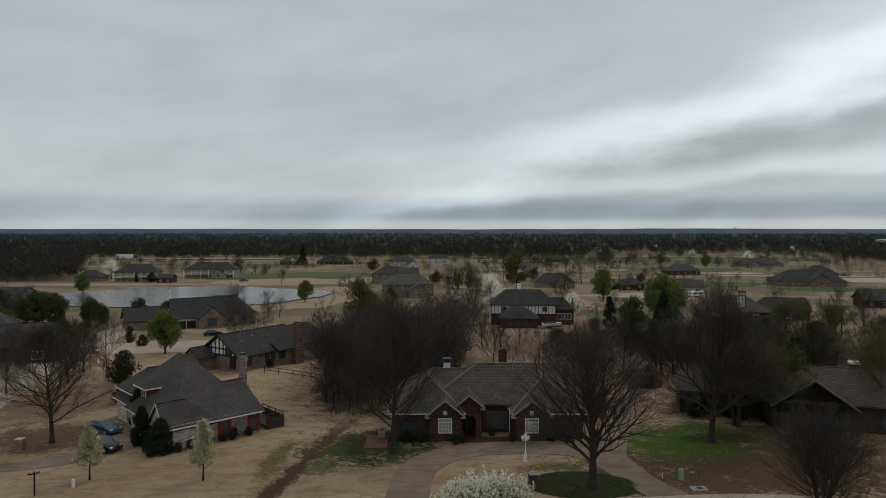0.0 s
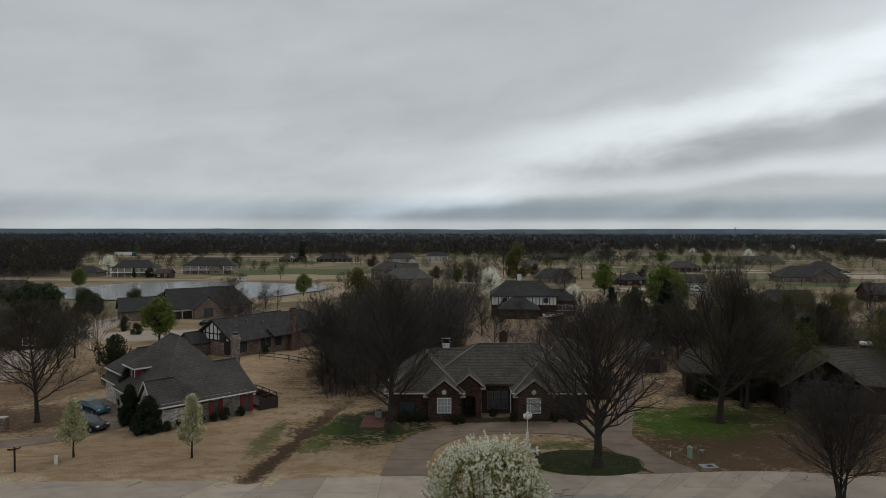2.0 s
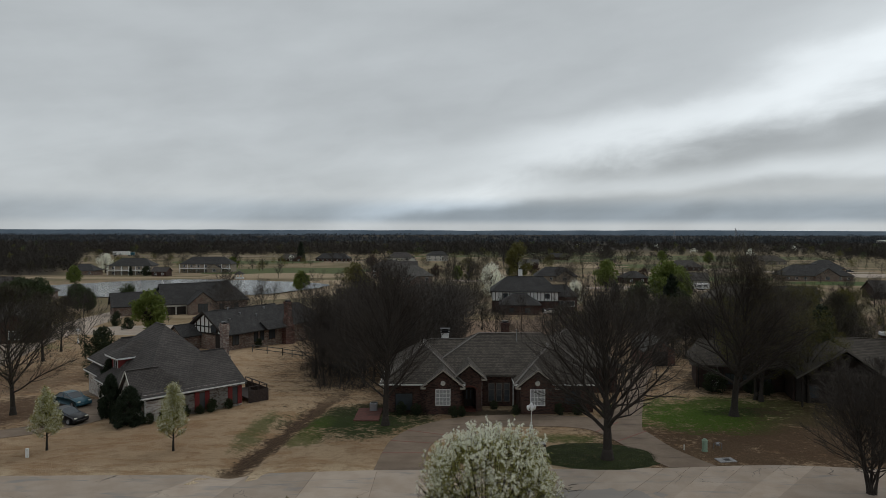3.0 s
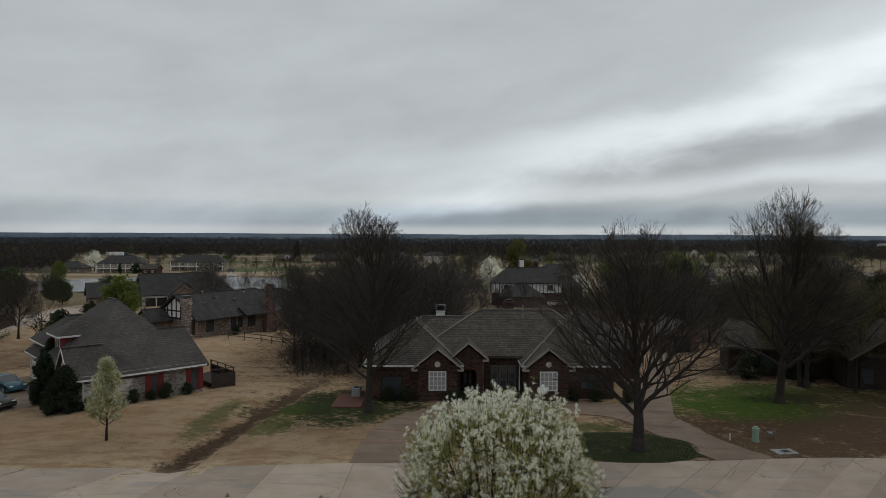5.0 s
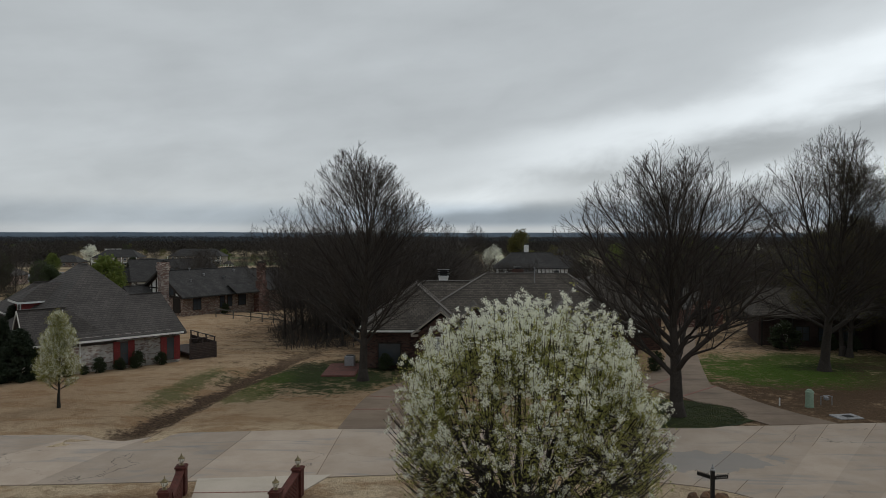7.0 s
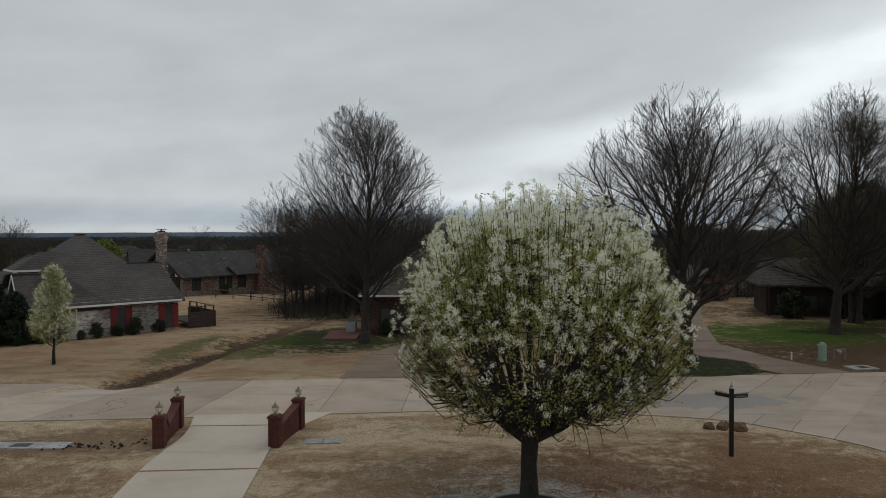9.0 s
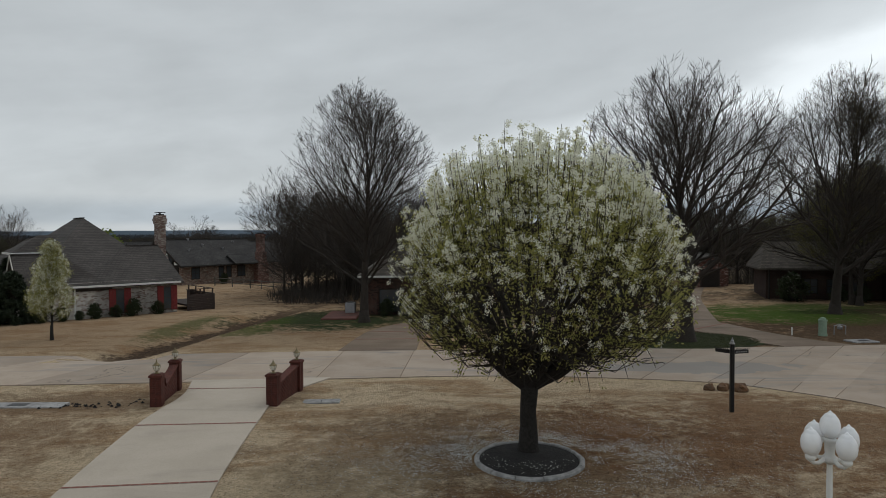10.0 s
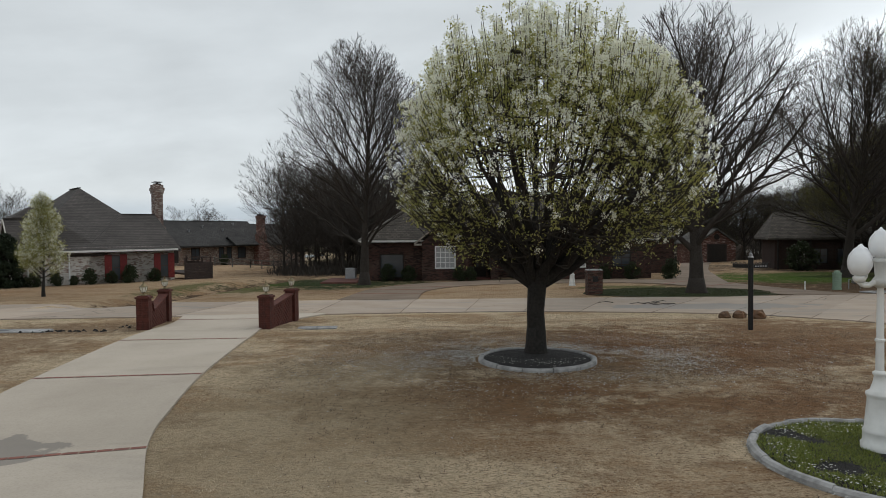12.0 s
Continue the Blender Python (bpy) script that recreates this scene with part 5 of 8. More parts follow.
timbered_house()
camper = empty("camper_trailer", at_ground(117, 298, 12), "white camper trailer parked beside the far house", "trailer")
part("body", Geo().box(-3.6, 3.6, -1.2, 1.2, 0.6, 2.9, 0.25), MAT["white"], camper, "white camper body")
part("window", Geo().box(-2.6, -0.6, -1.23, -1.2, 1.6, 2.3).box(0.6, 2.4, -1.23, -1.2, 1.6, 2.3), MAT["glass"], camper)
for x in (-0.6, 0.6):
    part("wheel", Geo().wedge([(-1.15, 0), (-1.15, 0.7), (1.15, 0.7), (1.15, 0)], x - 0.35, x + 0.35), MAT["rubber"], camper)


def boat(m, label, L):
    b = empty("boat", m, label, "boat", "boats on trailers")
    g = Geo()
    for k in range(9):
        t = k / 8
        w_ = 1.15 * (1 - max(0.0, t - 0.45) ** 2 / 0.31)
        x = -L / 2 + L * t
        g.v += [(x, -w_, 1.5 + 0.25 * t), (x, -w_ * 0.7, 0.75 + 0.3 * t * t), (x, 0, 0.6 + 0.55 * t * t), (x, w_ * 0.7, 0.75 + 0.3 * t * t), (x, w_, 1.5 + 0.25 * t), (x, 0, 1.42 + 0.25 * t)]
    for k in range(8):
        for j in range(6):
            a, c = k * 6 + j, k * 6 + (j + 1) % 6
            g.f.append((a, c, c + 6, a + 6))
    g.f += [tuple(range(5, -1, -1)), tuple(48 + j for j in range(6))]
    part("hull", g, MAT["white"], b, "white boat hull")
    part("cover", Geo().box(-L * 0.4, L * 0.2, -0.85, 0.85, 1.45, 1.85, 0.2), MAT["blackcar"], b, "dark boat cover")
    part("trailer", Geo().beam((-L * 0.4, -0.6, 0.5), (L * 0.6, 0, 0.45), 0.12).beam((-L * 0.4, 0.6, 0.5), (L * 0.6, 0, 0.45), 0.12).box(-1.0, -0.3, -1.1, 1.1, 0.05, 0.6), MAT["black"], b, "dark trailer frame and wheels")
    part("motor", Geo().box(-L / 2 - 0.5, -L / 2 - 0.05, -0.25, 0.25, 0.9, 2.1, 0.1), MAT["black"], b)


boat(at_ground(35, 200, 6), "white and dark boat on a trailer beside the drive", 7.0)
boat(at_ground(31, 184, 12), "low white boat on a trailer on the bare yard", 6.0)
gz_ = empty("gazebo", at_ground(-113, 366, 20), "small white gazebo on the slope above the pond", "gazebo")
part("roof", Geo().lathe([(2.9, 2.7), (2.9, 2.85), (1.4, 3.9), (0.1, 4.6)], 8), MAT["shingle"], gz_)
for k in range(8):
    c_, s_ = math.cos(k * math.pi / 4), math.sin(k * math.pi / 4)
    part("post", Geo().box(2.45 * c_ - 0.1, 2.45 * c_ + 0.1, 2.45 * s_ - 0.1, 2.45 * s_ + 0.1, 0, 2.7), MAT["white"], gz_)
part("railing", Geo().lathe([(2.45, 0.2), (2.5, 0.25), (2.5, 1.0), (2.45, 1.05)], 8), MAT["white"], gz_, "white railing")
g = Geo().box(-40, 40, 0, 30, 0, 7).add([(-40, 0, 7), (40, 0, 7), (40, 30, 7), (-40, 30, 7), (-40, 15, 9), (40, 15, 9)], [(0, 1, 5, 4), (2, 3, 4, 5), (1, 2, 5), (3, 0, 4)])
solo("warehouse", g, MAT["cream"], pose(1180, 1680, ground_z(1180, 1680) + 4), "long pale distant warehouse above the woods", "warehouse")


# ---- trees ----
def ribbon_twig(g, pts, r, rng):
    """A fine twig as a narrow tapering strip with a fold."""
    a = Vector((rng.gauss(0, 1), rng.gauss(0, 1), rng.gauss(0, 0.5))).normalized()
    n = len(pts) - 1
    base = len(g.v)
    for i, p in enumerate(pts):
        w_ = a * r * (1.0 - 0.75 * i / n)
        p = Vector(p)
        g.v.append(tuple(p - w_))
        g.v.append(tuple(p + w_))
    for i in range(n):
        k = base + 2 * i
        g.f.append((k, k + 1, k + 3, k + 2))


def skeleton_tree(seed, height, spread, r0, fork, kids, leader=True, up=0.35, angle=48, low=0.25, droop=0.0, sides=(9, 6, 4, 3, 3), twig=0.012, wander=0.05, envelope=None, wide_at=0.36, stout=0.012):
    """Limbs and twigs of a tree grown branch by branch, each as long as the crown leaves room for. Returns two Geos and the twigs' points."""
    rng = random.Random(seed)
    limbs, twigs, tips = Geo(), Geo(), []
    top = len(kids)
    trunk = leader if isinstance(leader, float) else 0.97 if leader else 0.55

    def inside(p):
        if envelope:
            return envelope(p)
        t = (p.z - fork * 0.7) / (height - fork * 0.7)
        if t < -0.05 or t > 1.0:
            return False
        half = (0.45 + 0.55 * math.sin(min(1.0, t / wide_at) * math.pi / 2)) if t < wide_at else math.cos((t - wide_at) / (1 - wide_at) * math.pi / 2) ** 0.72
        lobes = 0.22 * noise.noise((p.x * 0.28 + seed, p.y * 0.28, p.z * 0.22))
        return math.hypot(p.x, p.y) < spread / 2 * half * (1.0 + lobes)

    def room(p, d, most):
        far, step = 0.0, most / 14
        while far < most and inside(p + d * (far + step)):
            far += step
        return far

    def grow(p, d, length, r, lev):
        n = (10, 7, 5, 3, 2)[min(lev, 4)]
        pts, rad = [p.copy()], [r]
        sway = wander * (0.25 if lev == 0 else 1.0)
        for i in range(n):
            lift = (0.0 if lev == 0 else up * (1 - 0.6 * max(0.0, d.z))) - (droop if lev >= top - 1 else 0.0)
            d = (d + Vector((rng.gauss(0, sway), rng.gauss(0, sway), rng.gauss(0, sway) * 0.7 + lift / n))).normalized()
            pts.append(pts[-1] + d * length / n)
            rad.append(max(twig * 0.7, r * (1 - 0.80 * (i + 1) / n) if lev else r * (1 - 0.95 * ((i + 1) / n) ** 0.85)))
        if lev >= 3:
            ribbon_twig(twigs, pts, max(twig, rad[0]) * 1.1, rng)
        else:
            limbs.tube(pts, rad, sides[lev])
        if lev >= top:
            tips.append([tuple(q) for q in pts])
            return
        k = kids[lev]
        turn = rng.random() * 6.28
        start = (fork + 0.3) / length if lev == 0 else low
        for i in range(k):
            t = min(0.985, start + (1 - start) * (i + rng.random() * 0.8) / k)
            f = t * n
            a = int(f)
            at = pts[a].lerp(pts[min(a + 1, n)], f - a)
            ax = (pts[min(a + 1, n)] - pts[max(a - 1, 0)]).normalized()
            turn += 2.4 + rng.gauss(0, 0.4)
            side = ax.orthogonal().normalized()
            side.rotate(Matrix.Rotation(turn, 3, ax))
            climb = (t - start) / (1 - start)
            if lev == 0:
                an = radians(angle * (1.2 - 0.8 * climb) + rng.gauss(0, 8))
            else:
                an = radians(rng.uniform(24, 44))
            cd = ax * math.cos(an) + side * math.sin(an)
            if lev and cd.z < -0.1:
                cd.z *= 0.3
                cd.normalize()
            if lev == 0:
                reach = room(at, (cd + Vector((0, 0, up * 0.5))).normalized(), height) * rng.uniform(0.80, 1.04)
            else:
                reach = length * (0.22 + 0.46 * (1 - t)) * rng.uniform(0.7, 1.3)
                clear = room(at, cd, reach * 1.2)
                reach = min(reach, max(clear * 1.12, reach * 0.35))
            if reach < 0.12:
                continue
            here = rad[a]
            grow(at, cd, reach, max(twig * 0.8, min(here * 0.62, stout * reach + 0.012) if lev == 0 else here * 0.50), lev + 1)

    grow(Vector((0, 0, -0.3)), Vector((0, 0, 1)), height * trunk + 0.3, r0, 0)
    # root flare
    limbs.lathe([(r0 * 1.7, -0.35), (r0 * 1.35, 0.05), (r0 * 1.08, 0.45), (r0 * 0.9, 0.9)], 9)
    return limbs, twigs, tips


def cards(points, per, size, spread, seed, stretch=1.0):
    """Many small leaf-like cards about the given points, bent at the middle."""
    rng = random.Random(seed)
    g = Geo()
    for x, y, z in points:
        for _ in range(per):
            c = Vector((x + rng.gauss(0, spread), y + rng.gauss(0, spread), z + rng.gauss(0, spread)))
            a = Vector((rng.gauss(0, 1), rng.gauss(0, 1), rng.gauss(0, 1))).normalized()
            b = a.orthogonal().normalized()
            b.rotate(Matrix.Rotation(rng.random() * 6.28, 3, a))
            s = size * rng.uniform(0.6, 1.3)
            a, b = a * s * stretch, b * s * 0.62
            n_ = a.cross(b).normalized() * s * 0.25
            g.add([c - a, c + b + n_, c + a, c - b + n_], [(0, 1, 2, 3)])
    return g


def sample(tips, rng, step, skip=0.0):
    """Points along twigs."""
    out = []
    for line in tips:
        for a, b in zip(line, line[1:]):
            L = math.dist(a, b)
            for i in range(max(1, int(L / step))):
                if rng.random() >= skip:
                    t = rng.random()
                    out.append(tuple(a[k] + (b[k] - a[k]) * t for k in range(3)))
    return out


def tree(name, m, limbs, twigs, label, group="", bark="bark", extra=(), category="tree"):
    t = empty(name, m, label, category, group)
    part("trunk", limbs, MAT[bark], t, smooth=True)
    if twigs is not None and twigs.v:
        part("crown", twigs, MAT["pear_twig" if bark == "pearbark" else "twig"], t)
    for nm, g, mat in extra:
        part(nm, g, MAT[mat], t)
    return t


def at(x, y, yaw=0.0, s=1.0):
    return pose(x, y, ground_z(x, y), 0, 0, yaw) @ Matrix.Scale(s, 4)


# the blossoming pear on the near lawn
def big_pear():
    rng = random.Random(11)
    limbs, twigs = Geo(), Geo()
    limbs.tube([(0, 0, -0.3), (0.02, 0, 0.5), (0, 0.02, 1.1), (0.03, 0, 1.6), (0.05, 0.02, 2.15)], [0.30, 0.235, 0.215, 0.23, 0.26], 14)
    limbs.lathe([(0.37, -0.2), (0.30, 0.04), (0.25, 0.3), (0.22, 0.7)], 14)
    mid = Vector((0.32, 0.0, 4.1))

    def shell(w_, v):
        """The crown's reach in one direction: w_ round it, v from -1 at the foot to 1 at the top."""
        up = 3.95 if v > 0 else 2.0
        r = 3.8 * (1 - abs(v) ** (2.3 if v > 0 else 1.15)) ** (0.5 if v > 0 else 0.75)
        rough = 1 + 0.16 * noise.noise((math.cos(w_) * 2.2, math.sin(w_) * 2.2, v * 3))
        return Vector((r * math.cos(w_), r * math.sin(w_), up * v)) * rough

    # main limbs fan out from the fork towards points spread evenly over the dome
    stems = []
    count = 44
    for i in range(count):
        w_, v = i * 2.399 + rng.gauss(0, 0.1), -0.5 + 1.42 * (i + 0.5) / count
        end = mid + shell(w_, v) * rng.uniform(0.78, 0.86)
        root = Vector((0.05 + 0.14 * math.cos(w_), 0.02 + 0.14 * math.sin(w_), 1.65 + 0.55 * rng.random()))
        out = Vector((end.x - root.x, end.y - root.y, 0))
        knee = root + out * 0.42 + Vector((0, 0, (end.z - root.z) * (0.30 if v < 0.1 else 0.44) + (0.15 if v < -0.1 else 0)))
        pts = []
        for k in range(10):
            t = k / 9
            q = root * (1 - t) ** 2 + knee * (2 * t * (1 - t)) + end * t * t
            pts.append(q + Vector((rng.gauss(0, 0.035), rng.gauss(0, 0.035), rng.gauss(0, 0.02))) * (1 if 0 < k else 0))
        r = rng.uniform(0.085, 0.135) * (1.15 if v < 0.55 else 0.95)
        limbs.tube(pts, [max(0.012, r * (1 - 0.84 * k / 9)) for k in range(10)], 7)
        stems += [(q, k / 9) for k, q in enumerate(pts) if k >= 2]
    where = np.array([tuple(q) for q, _ in stems])
    # shoots: near the shell they sweep upright and end in spikes of bloom
    shoots = []
    total = 1750
    for i in range(total):
        w_, v = i * 2.39996 + rng.gauss(0, 0.15), -0.60 + 1.60 * ((i + 0.5) / total) ** 0.86
        deep = 1.0 if rng.random() < 0.62 else rng.uniform(0.62, 0.97) ** 0.7
        if i % 5 == 0:
            deep *= rng.uniform(1.0, 1.05)
        tip = mid + shell(w_, min(v, 0.999)) * deep + Vector((rng.gauss(0, 0.08), rng.gauss(0, 0.08), rng.gauss(0, 0.16)))
        base = tip - Vector((math.cos(w_) * (0.55 if v < 0.5 else 0.2), math.sin(w_) * (0.55 if v < 0.5 else 0.2), 0.55 + 0.5 * max(0.0, v)))
        near = np.linalg.norm(where - np.array(tuple(base)), axis=1) + np.where(where[:, 2] > base.z + 0.2, 1.5, 0.0)
        root = stems[int(np.argmin(near))][0]
        if v > 0.25 and rng.random() < 0.4:
            tip = tip + Vector((0, 0, rng.uniform(0.10, 0.32)))
        bend = (root + base) / 2 + Vector((rng.gauss(0, 0.06), rng.gauss(0, 0.06), -0.06))
        if v < -0.45:
            tip = tip + Vector((0, 0, -rng.uniform(0.05, 0.45)))
        pts = [root, bend, base, (base + tip) / 2 + Vector((rng.gauss(0, 0.03), rng.gauss(0, 0.03), 0)), tip]
        twigs.tube(pts, [0.021, 0.016, 0.012, 0.009, 0.006], 3)
        shoots.append((pts, v, deep))
    # thin sprays that hang under the crown
    for i in range(34):
        w_, far = i * 2.399, rng.uniform(0.6, 2.9)
        p = Vector((0.3 + far * math.cos(w_), far * math.sin(w_), 2.35 + 0.28 * far + rng.gauss(0, 0.15)))
        pts = [p + Vector((math.cos(w_), math.sin(w_), 0)) * 0.10 * k + Vector((0, 0, -0.034 * k * k)) for k in range(5)]
        twigs.tube(pts, [0.014, 0.012, 0.010, 0.008, 0.006], 3)
        shoots.append((pts, -0.6, 0.9))
    bloom, green = [], []
    for pts, v, deep in shoots:
        line = pts[1:]
        for k in range(3):
            L = (line[k + 1] - line[k]).length
            for j in range(max(1, int(L / (0.075 if k == 2 else 0.10)))):
                q = line[k].lerp(line[k + 1], rng.random())
                q = q + Vector((rng.gauss(0, 1), rng.gauss(0, 1), rng.gauss(0, 1))) * (0.05, 0.07, 0.055)[k]
                out = (q - mid).length / 3.9
                high = (q.z - 2.0) / 6.0
                if (out < 0.70 and rng.random() < 0.8) or (high < 0.45 and rng.random() < 0.58):
                    continue
                if noise.noise((q.x * 1.3 + 9, q.y * 1.3, q.z * 0.9)) > 0.20 + 0.2 * high and rng.random() < 0.8:
                    continue
                white = (0.06, 0.20, 0.80)[k] * (0.13 + 0.92 * max(0.0, min(1.0, high)) ** 1.15)
                if deep < 0.95:
                    white *= 0.35
                drift = noise.noise((q.x * 0.8 + 3, q.y * 0.8, q.z * 0.8))
                (bloom if rng.random() < white + 0.20 * drift * high else green).append(tuple(q))
    rng.shuffle(bloom)
    rng.shuffle(green)
    petals = cards(bloom[:3500], 32, 0.0225, 0.038, 5)
    leaves = cards(green[:10500], 6, 0.031, 0.065, 6, 1.3)
    return tree("pear_tree", at(2.45, 40.4), limbs, twigs, "round-crowned pear tree in white blossom on the near lawn", "pear trees", "pearbark", (("blossom", petals, "petal"), ("leaves", leaves, "pearleaf")))


big_pear()


def young_pear(m, seed, height, wide):
    rng = random.Random(seed)

    def env(p):
        t = (p.z - 1.05) / (height - 1.05)
        return 0 <= t <= 1 and math.hypot(p.x, p.y) < wide / 2 * (min(1, t / 0.22) ** 0.6) * (1 - max(0, (t - 0.22) / 0.78)) ** 0.62 + 0.06

    limbs, twigs, tips = skeleton_tree(seed, height, wide, 0.085, 0.95, (46, 10, 5), True, 0.5, 52, 0.12, 0, (7, 4, 3, 3, 3), 0.007, 0.1, env)
    pts = sample(tips, rng, 0.06)
    rng.shuffle(pts)
    return tree("pear_tree", m, limbs, twigs, "slender young pear tree in white blossom on brown lawn", "pear trees", "pearbark",
                (("blossom", cards(pts[:3000:2], 14, 0.026, 0.04, seed), "petal"), ("leaves", cards(pts[1:4600:2], 8, 0.032, 0.09, seed + 1), "pearleaf")))


young_pear(at(-23.3, 62.2), 21, 6.3, 3.1)
young_pear(at(-34.4, 62.3), 22, 5.8, 2.9)


# the tall bare trees round the brick house
limbs, twigs, tips = skeleton_tree(31, 18.2, 12.4, 0.36, 2.4, (40, 13, 8, 4), 0.72, 0.34, 46, 0.14, 0, twig=0.012, wander=0.06, wide_at=0.38, stout=0.011)
tree("bare_tree", at(-5.5, 70.3), limbs, twigs, "tall bare tree with an oval crown of fine ascending twigs", "bare trees")
limbs, twigs, tips = skeleton_tree(33, 16.8, 15.2, 0.46, 2.2, (28, 14, 9, 4), 0.64, 0.30, 47, 0.14, 0, twig=0.012, wander=0.10, wide_at=0.44, stout=0.018)
tree("bare_tree", at(14.1, 60.2, 220), limbs, twigs, "spreading bare oak with low forked limbs on the island", "bare trees")
limbs, twigs, tips = skeleton_tree(35, 19.8, 15.0, 0.42, 3.0, (30, 14, 9, 4), 0.66, 0.30, 45, 0.14, 0, twig=0.012, wander=0.10, wide_at=0.44, stout=0.017)
rng = random.Random(3)
tree("budding_tree", at(31.0, 74.0, 80), limbs, twigs, "tall tree with tan opening buds on a green lawn", "budding trees",
     extra=(("bud_spray", cards([q[-1] for q in tips], 2, 0.030, 0.08, 3), "bud"),))
budding = skeleton_tree(36, 14.0, 11.0, 0.26, 2.0, (22, 9, 6, 3), False, 0.40, 52, 0.18, 0, twig=0.011, wander=0.09, wide_at=0.42, stout=0.014)
budding_leaf = cards([q[-1] for q in budding[2]], 4, 0.065, 0.16, 4)
first_olive = tree("budding_tree", at(36.6, 80.7), budding[0], budding[1], "dark tree with thin olive new leaves", "budding trees", extra=(("leaves", budding_leaf, "olive"),))
for x, y, yaw, s in ((56, 80, 260, 1.05), (42.0, 79.5, 75, 0.85), (37.5, 84.5, 310, 0.7), (24, 118, 60, 0.6), (62, 88, 20, 0.85), (46, 112, 20, 0.8), (40, 118, 120, 0.75), (52, 122, 250, 0.7), (36, 128, 300, 0.65), (70, 100, 170, 0.8), (58, 104, 70, 0.75), (66, 112, 10, 0.75), (80, 112, 190, 0.75), (-24, 196, 30, 0.9), (-21, 188, 90, 0.8), (14, 360, 0, 1.0), (78, 470, 60, 1.0), (75, 640, 0, 1.7), (88, 165, 0, 0.8), (96, 172, 40, 0.75), (104, 168, 90, 0.7)):
    copy_thing(first_olive, at(x, y, yaw, s))
dense = skeleton_tree(37, 14.5, 12.5, 0.28, 2.2, (34, 12, 7, 4), 0.8, 0.36, 58, 0.14, 0, twig=0.011, wander=0.10, wide_at=0.42)
first_dense = tree("budding_tree", at(-45.0, 73.8, 60), dense[0], dense[1], "dense dark tree with olive new leaves by the side street", "budding trees", extra=(("leaves", cards([q[-1] for q in dense[2]][::2], 3, 0.055, 0.16, 14), "brown_leaf"),))
for x, y, yaw, s in ((-63, 108, 10, 0.8), (-66, 118, 200, 0.7), (36.8, 80.0, 140, 0.92), (43.5, 92, 300, 0.9)):
    tagged(copy_thing(first_dense, at(x, y, yaw, s)), "dense dark tree with thin olive new leaves")
# many-stemmed bare tree near the street corner
g, gt = Geo(), Geo()
for k in range(7):
    l_, t_, tp = skeleton_tree(50 + k, 10.4, 6.0, 0.11, 1.3, (20, 10, 8, 3), True, 0.5, 44, 0.15, 0, (7, 4, 3, 3, 3), 0.010, 0.08, None, 0.5, 0.012)
    mm = pose(0.22 * math.cos(k * 0.9), 0.22 * math.sin(k * 0.9), 0, 17 * math.sin(k * 0.9 + 3.1), 17 * math.cos(k * 0.9), k * 50) if k else pose(0, 0, 0)
    for src, dst in ((l_, g), (t_, gt)):
        dst.add([mm @ Vector(v) for v in src.v], src.f)
tree("bare_tree", at(31.2, 52.4), g, gt, "many-stemmed bare tree with upswept twigs near the corner", "bare trees")

# bare woods behind the brick house and beside it
woods = []
for k, (hh, sp) in enumerate(((14.0, 9.0), (12.0, 8.0), (15.0, 9.5), (9.5, 7.5))):
    l_, t_, tp = skeleton_tree(60 + k, hh, sp, 0.15, 1.6, (18, 10, 7, 3), False, 0.36, 50, 0.16, 0, (6, 4, 3, 3, 3), 0.013, 0.10, None, 0.5, 0.011)
    woods.append(tree("bare_tree", at((-9.0, -6.0, 0.5, 9.5)[k], (92.0, 96.0, 104.0, 122.0)[k], k * 70), l_, t_, "bare grey-brown tree in the wood behind the house", "bare woods"))
thin = []
for k, (hh, sp, x, y) in enumerate(((14.0, 8.5, -64, 196), (12.5, 8.0, 96, 146))):
    l_, t_, tp = skeleton_tree(70 + k, hh, sp, 0.2, 1.8, (18, 8, 6), False, 0.36, 52, 0.12, 0, (5, 3, 3, 3, 3), 0.024, 0.08, None, 0.5, 0.012)
    thin.append(tree("bare_tree", at(x, y), l_, t_, "bare grey-brown tree beyond the gardens", "bare woods"))
rng = random.Random(8)
spots = []
while len(spots) < 30:
    x, y = rng.uniform(-20, 14), rng.uniform(88, 112)
    lo, hi = np.interp(y, (88, 100, 130, 158), (-15, -20, -18, -10)), np.interp(y, (88, 98, 130, 158), (-6, -1.5, 3, 6))
    if lo < x < hi and all(math.dist((x, y), q) > 2.3 for q in spots):
        spots.append((x, y))
for x, y in spots:
    copy_thing(rng.choice(woods), at(x, y, rng.uniform(0, 360), rng.uniform(0.75, 1.08)))
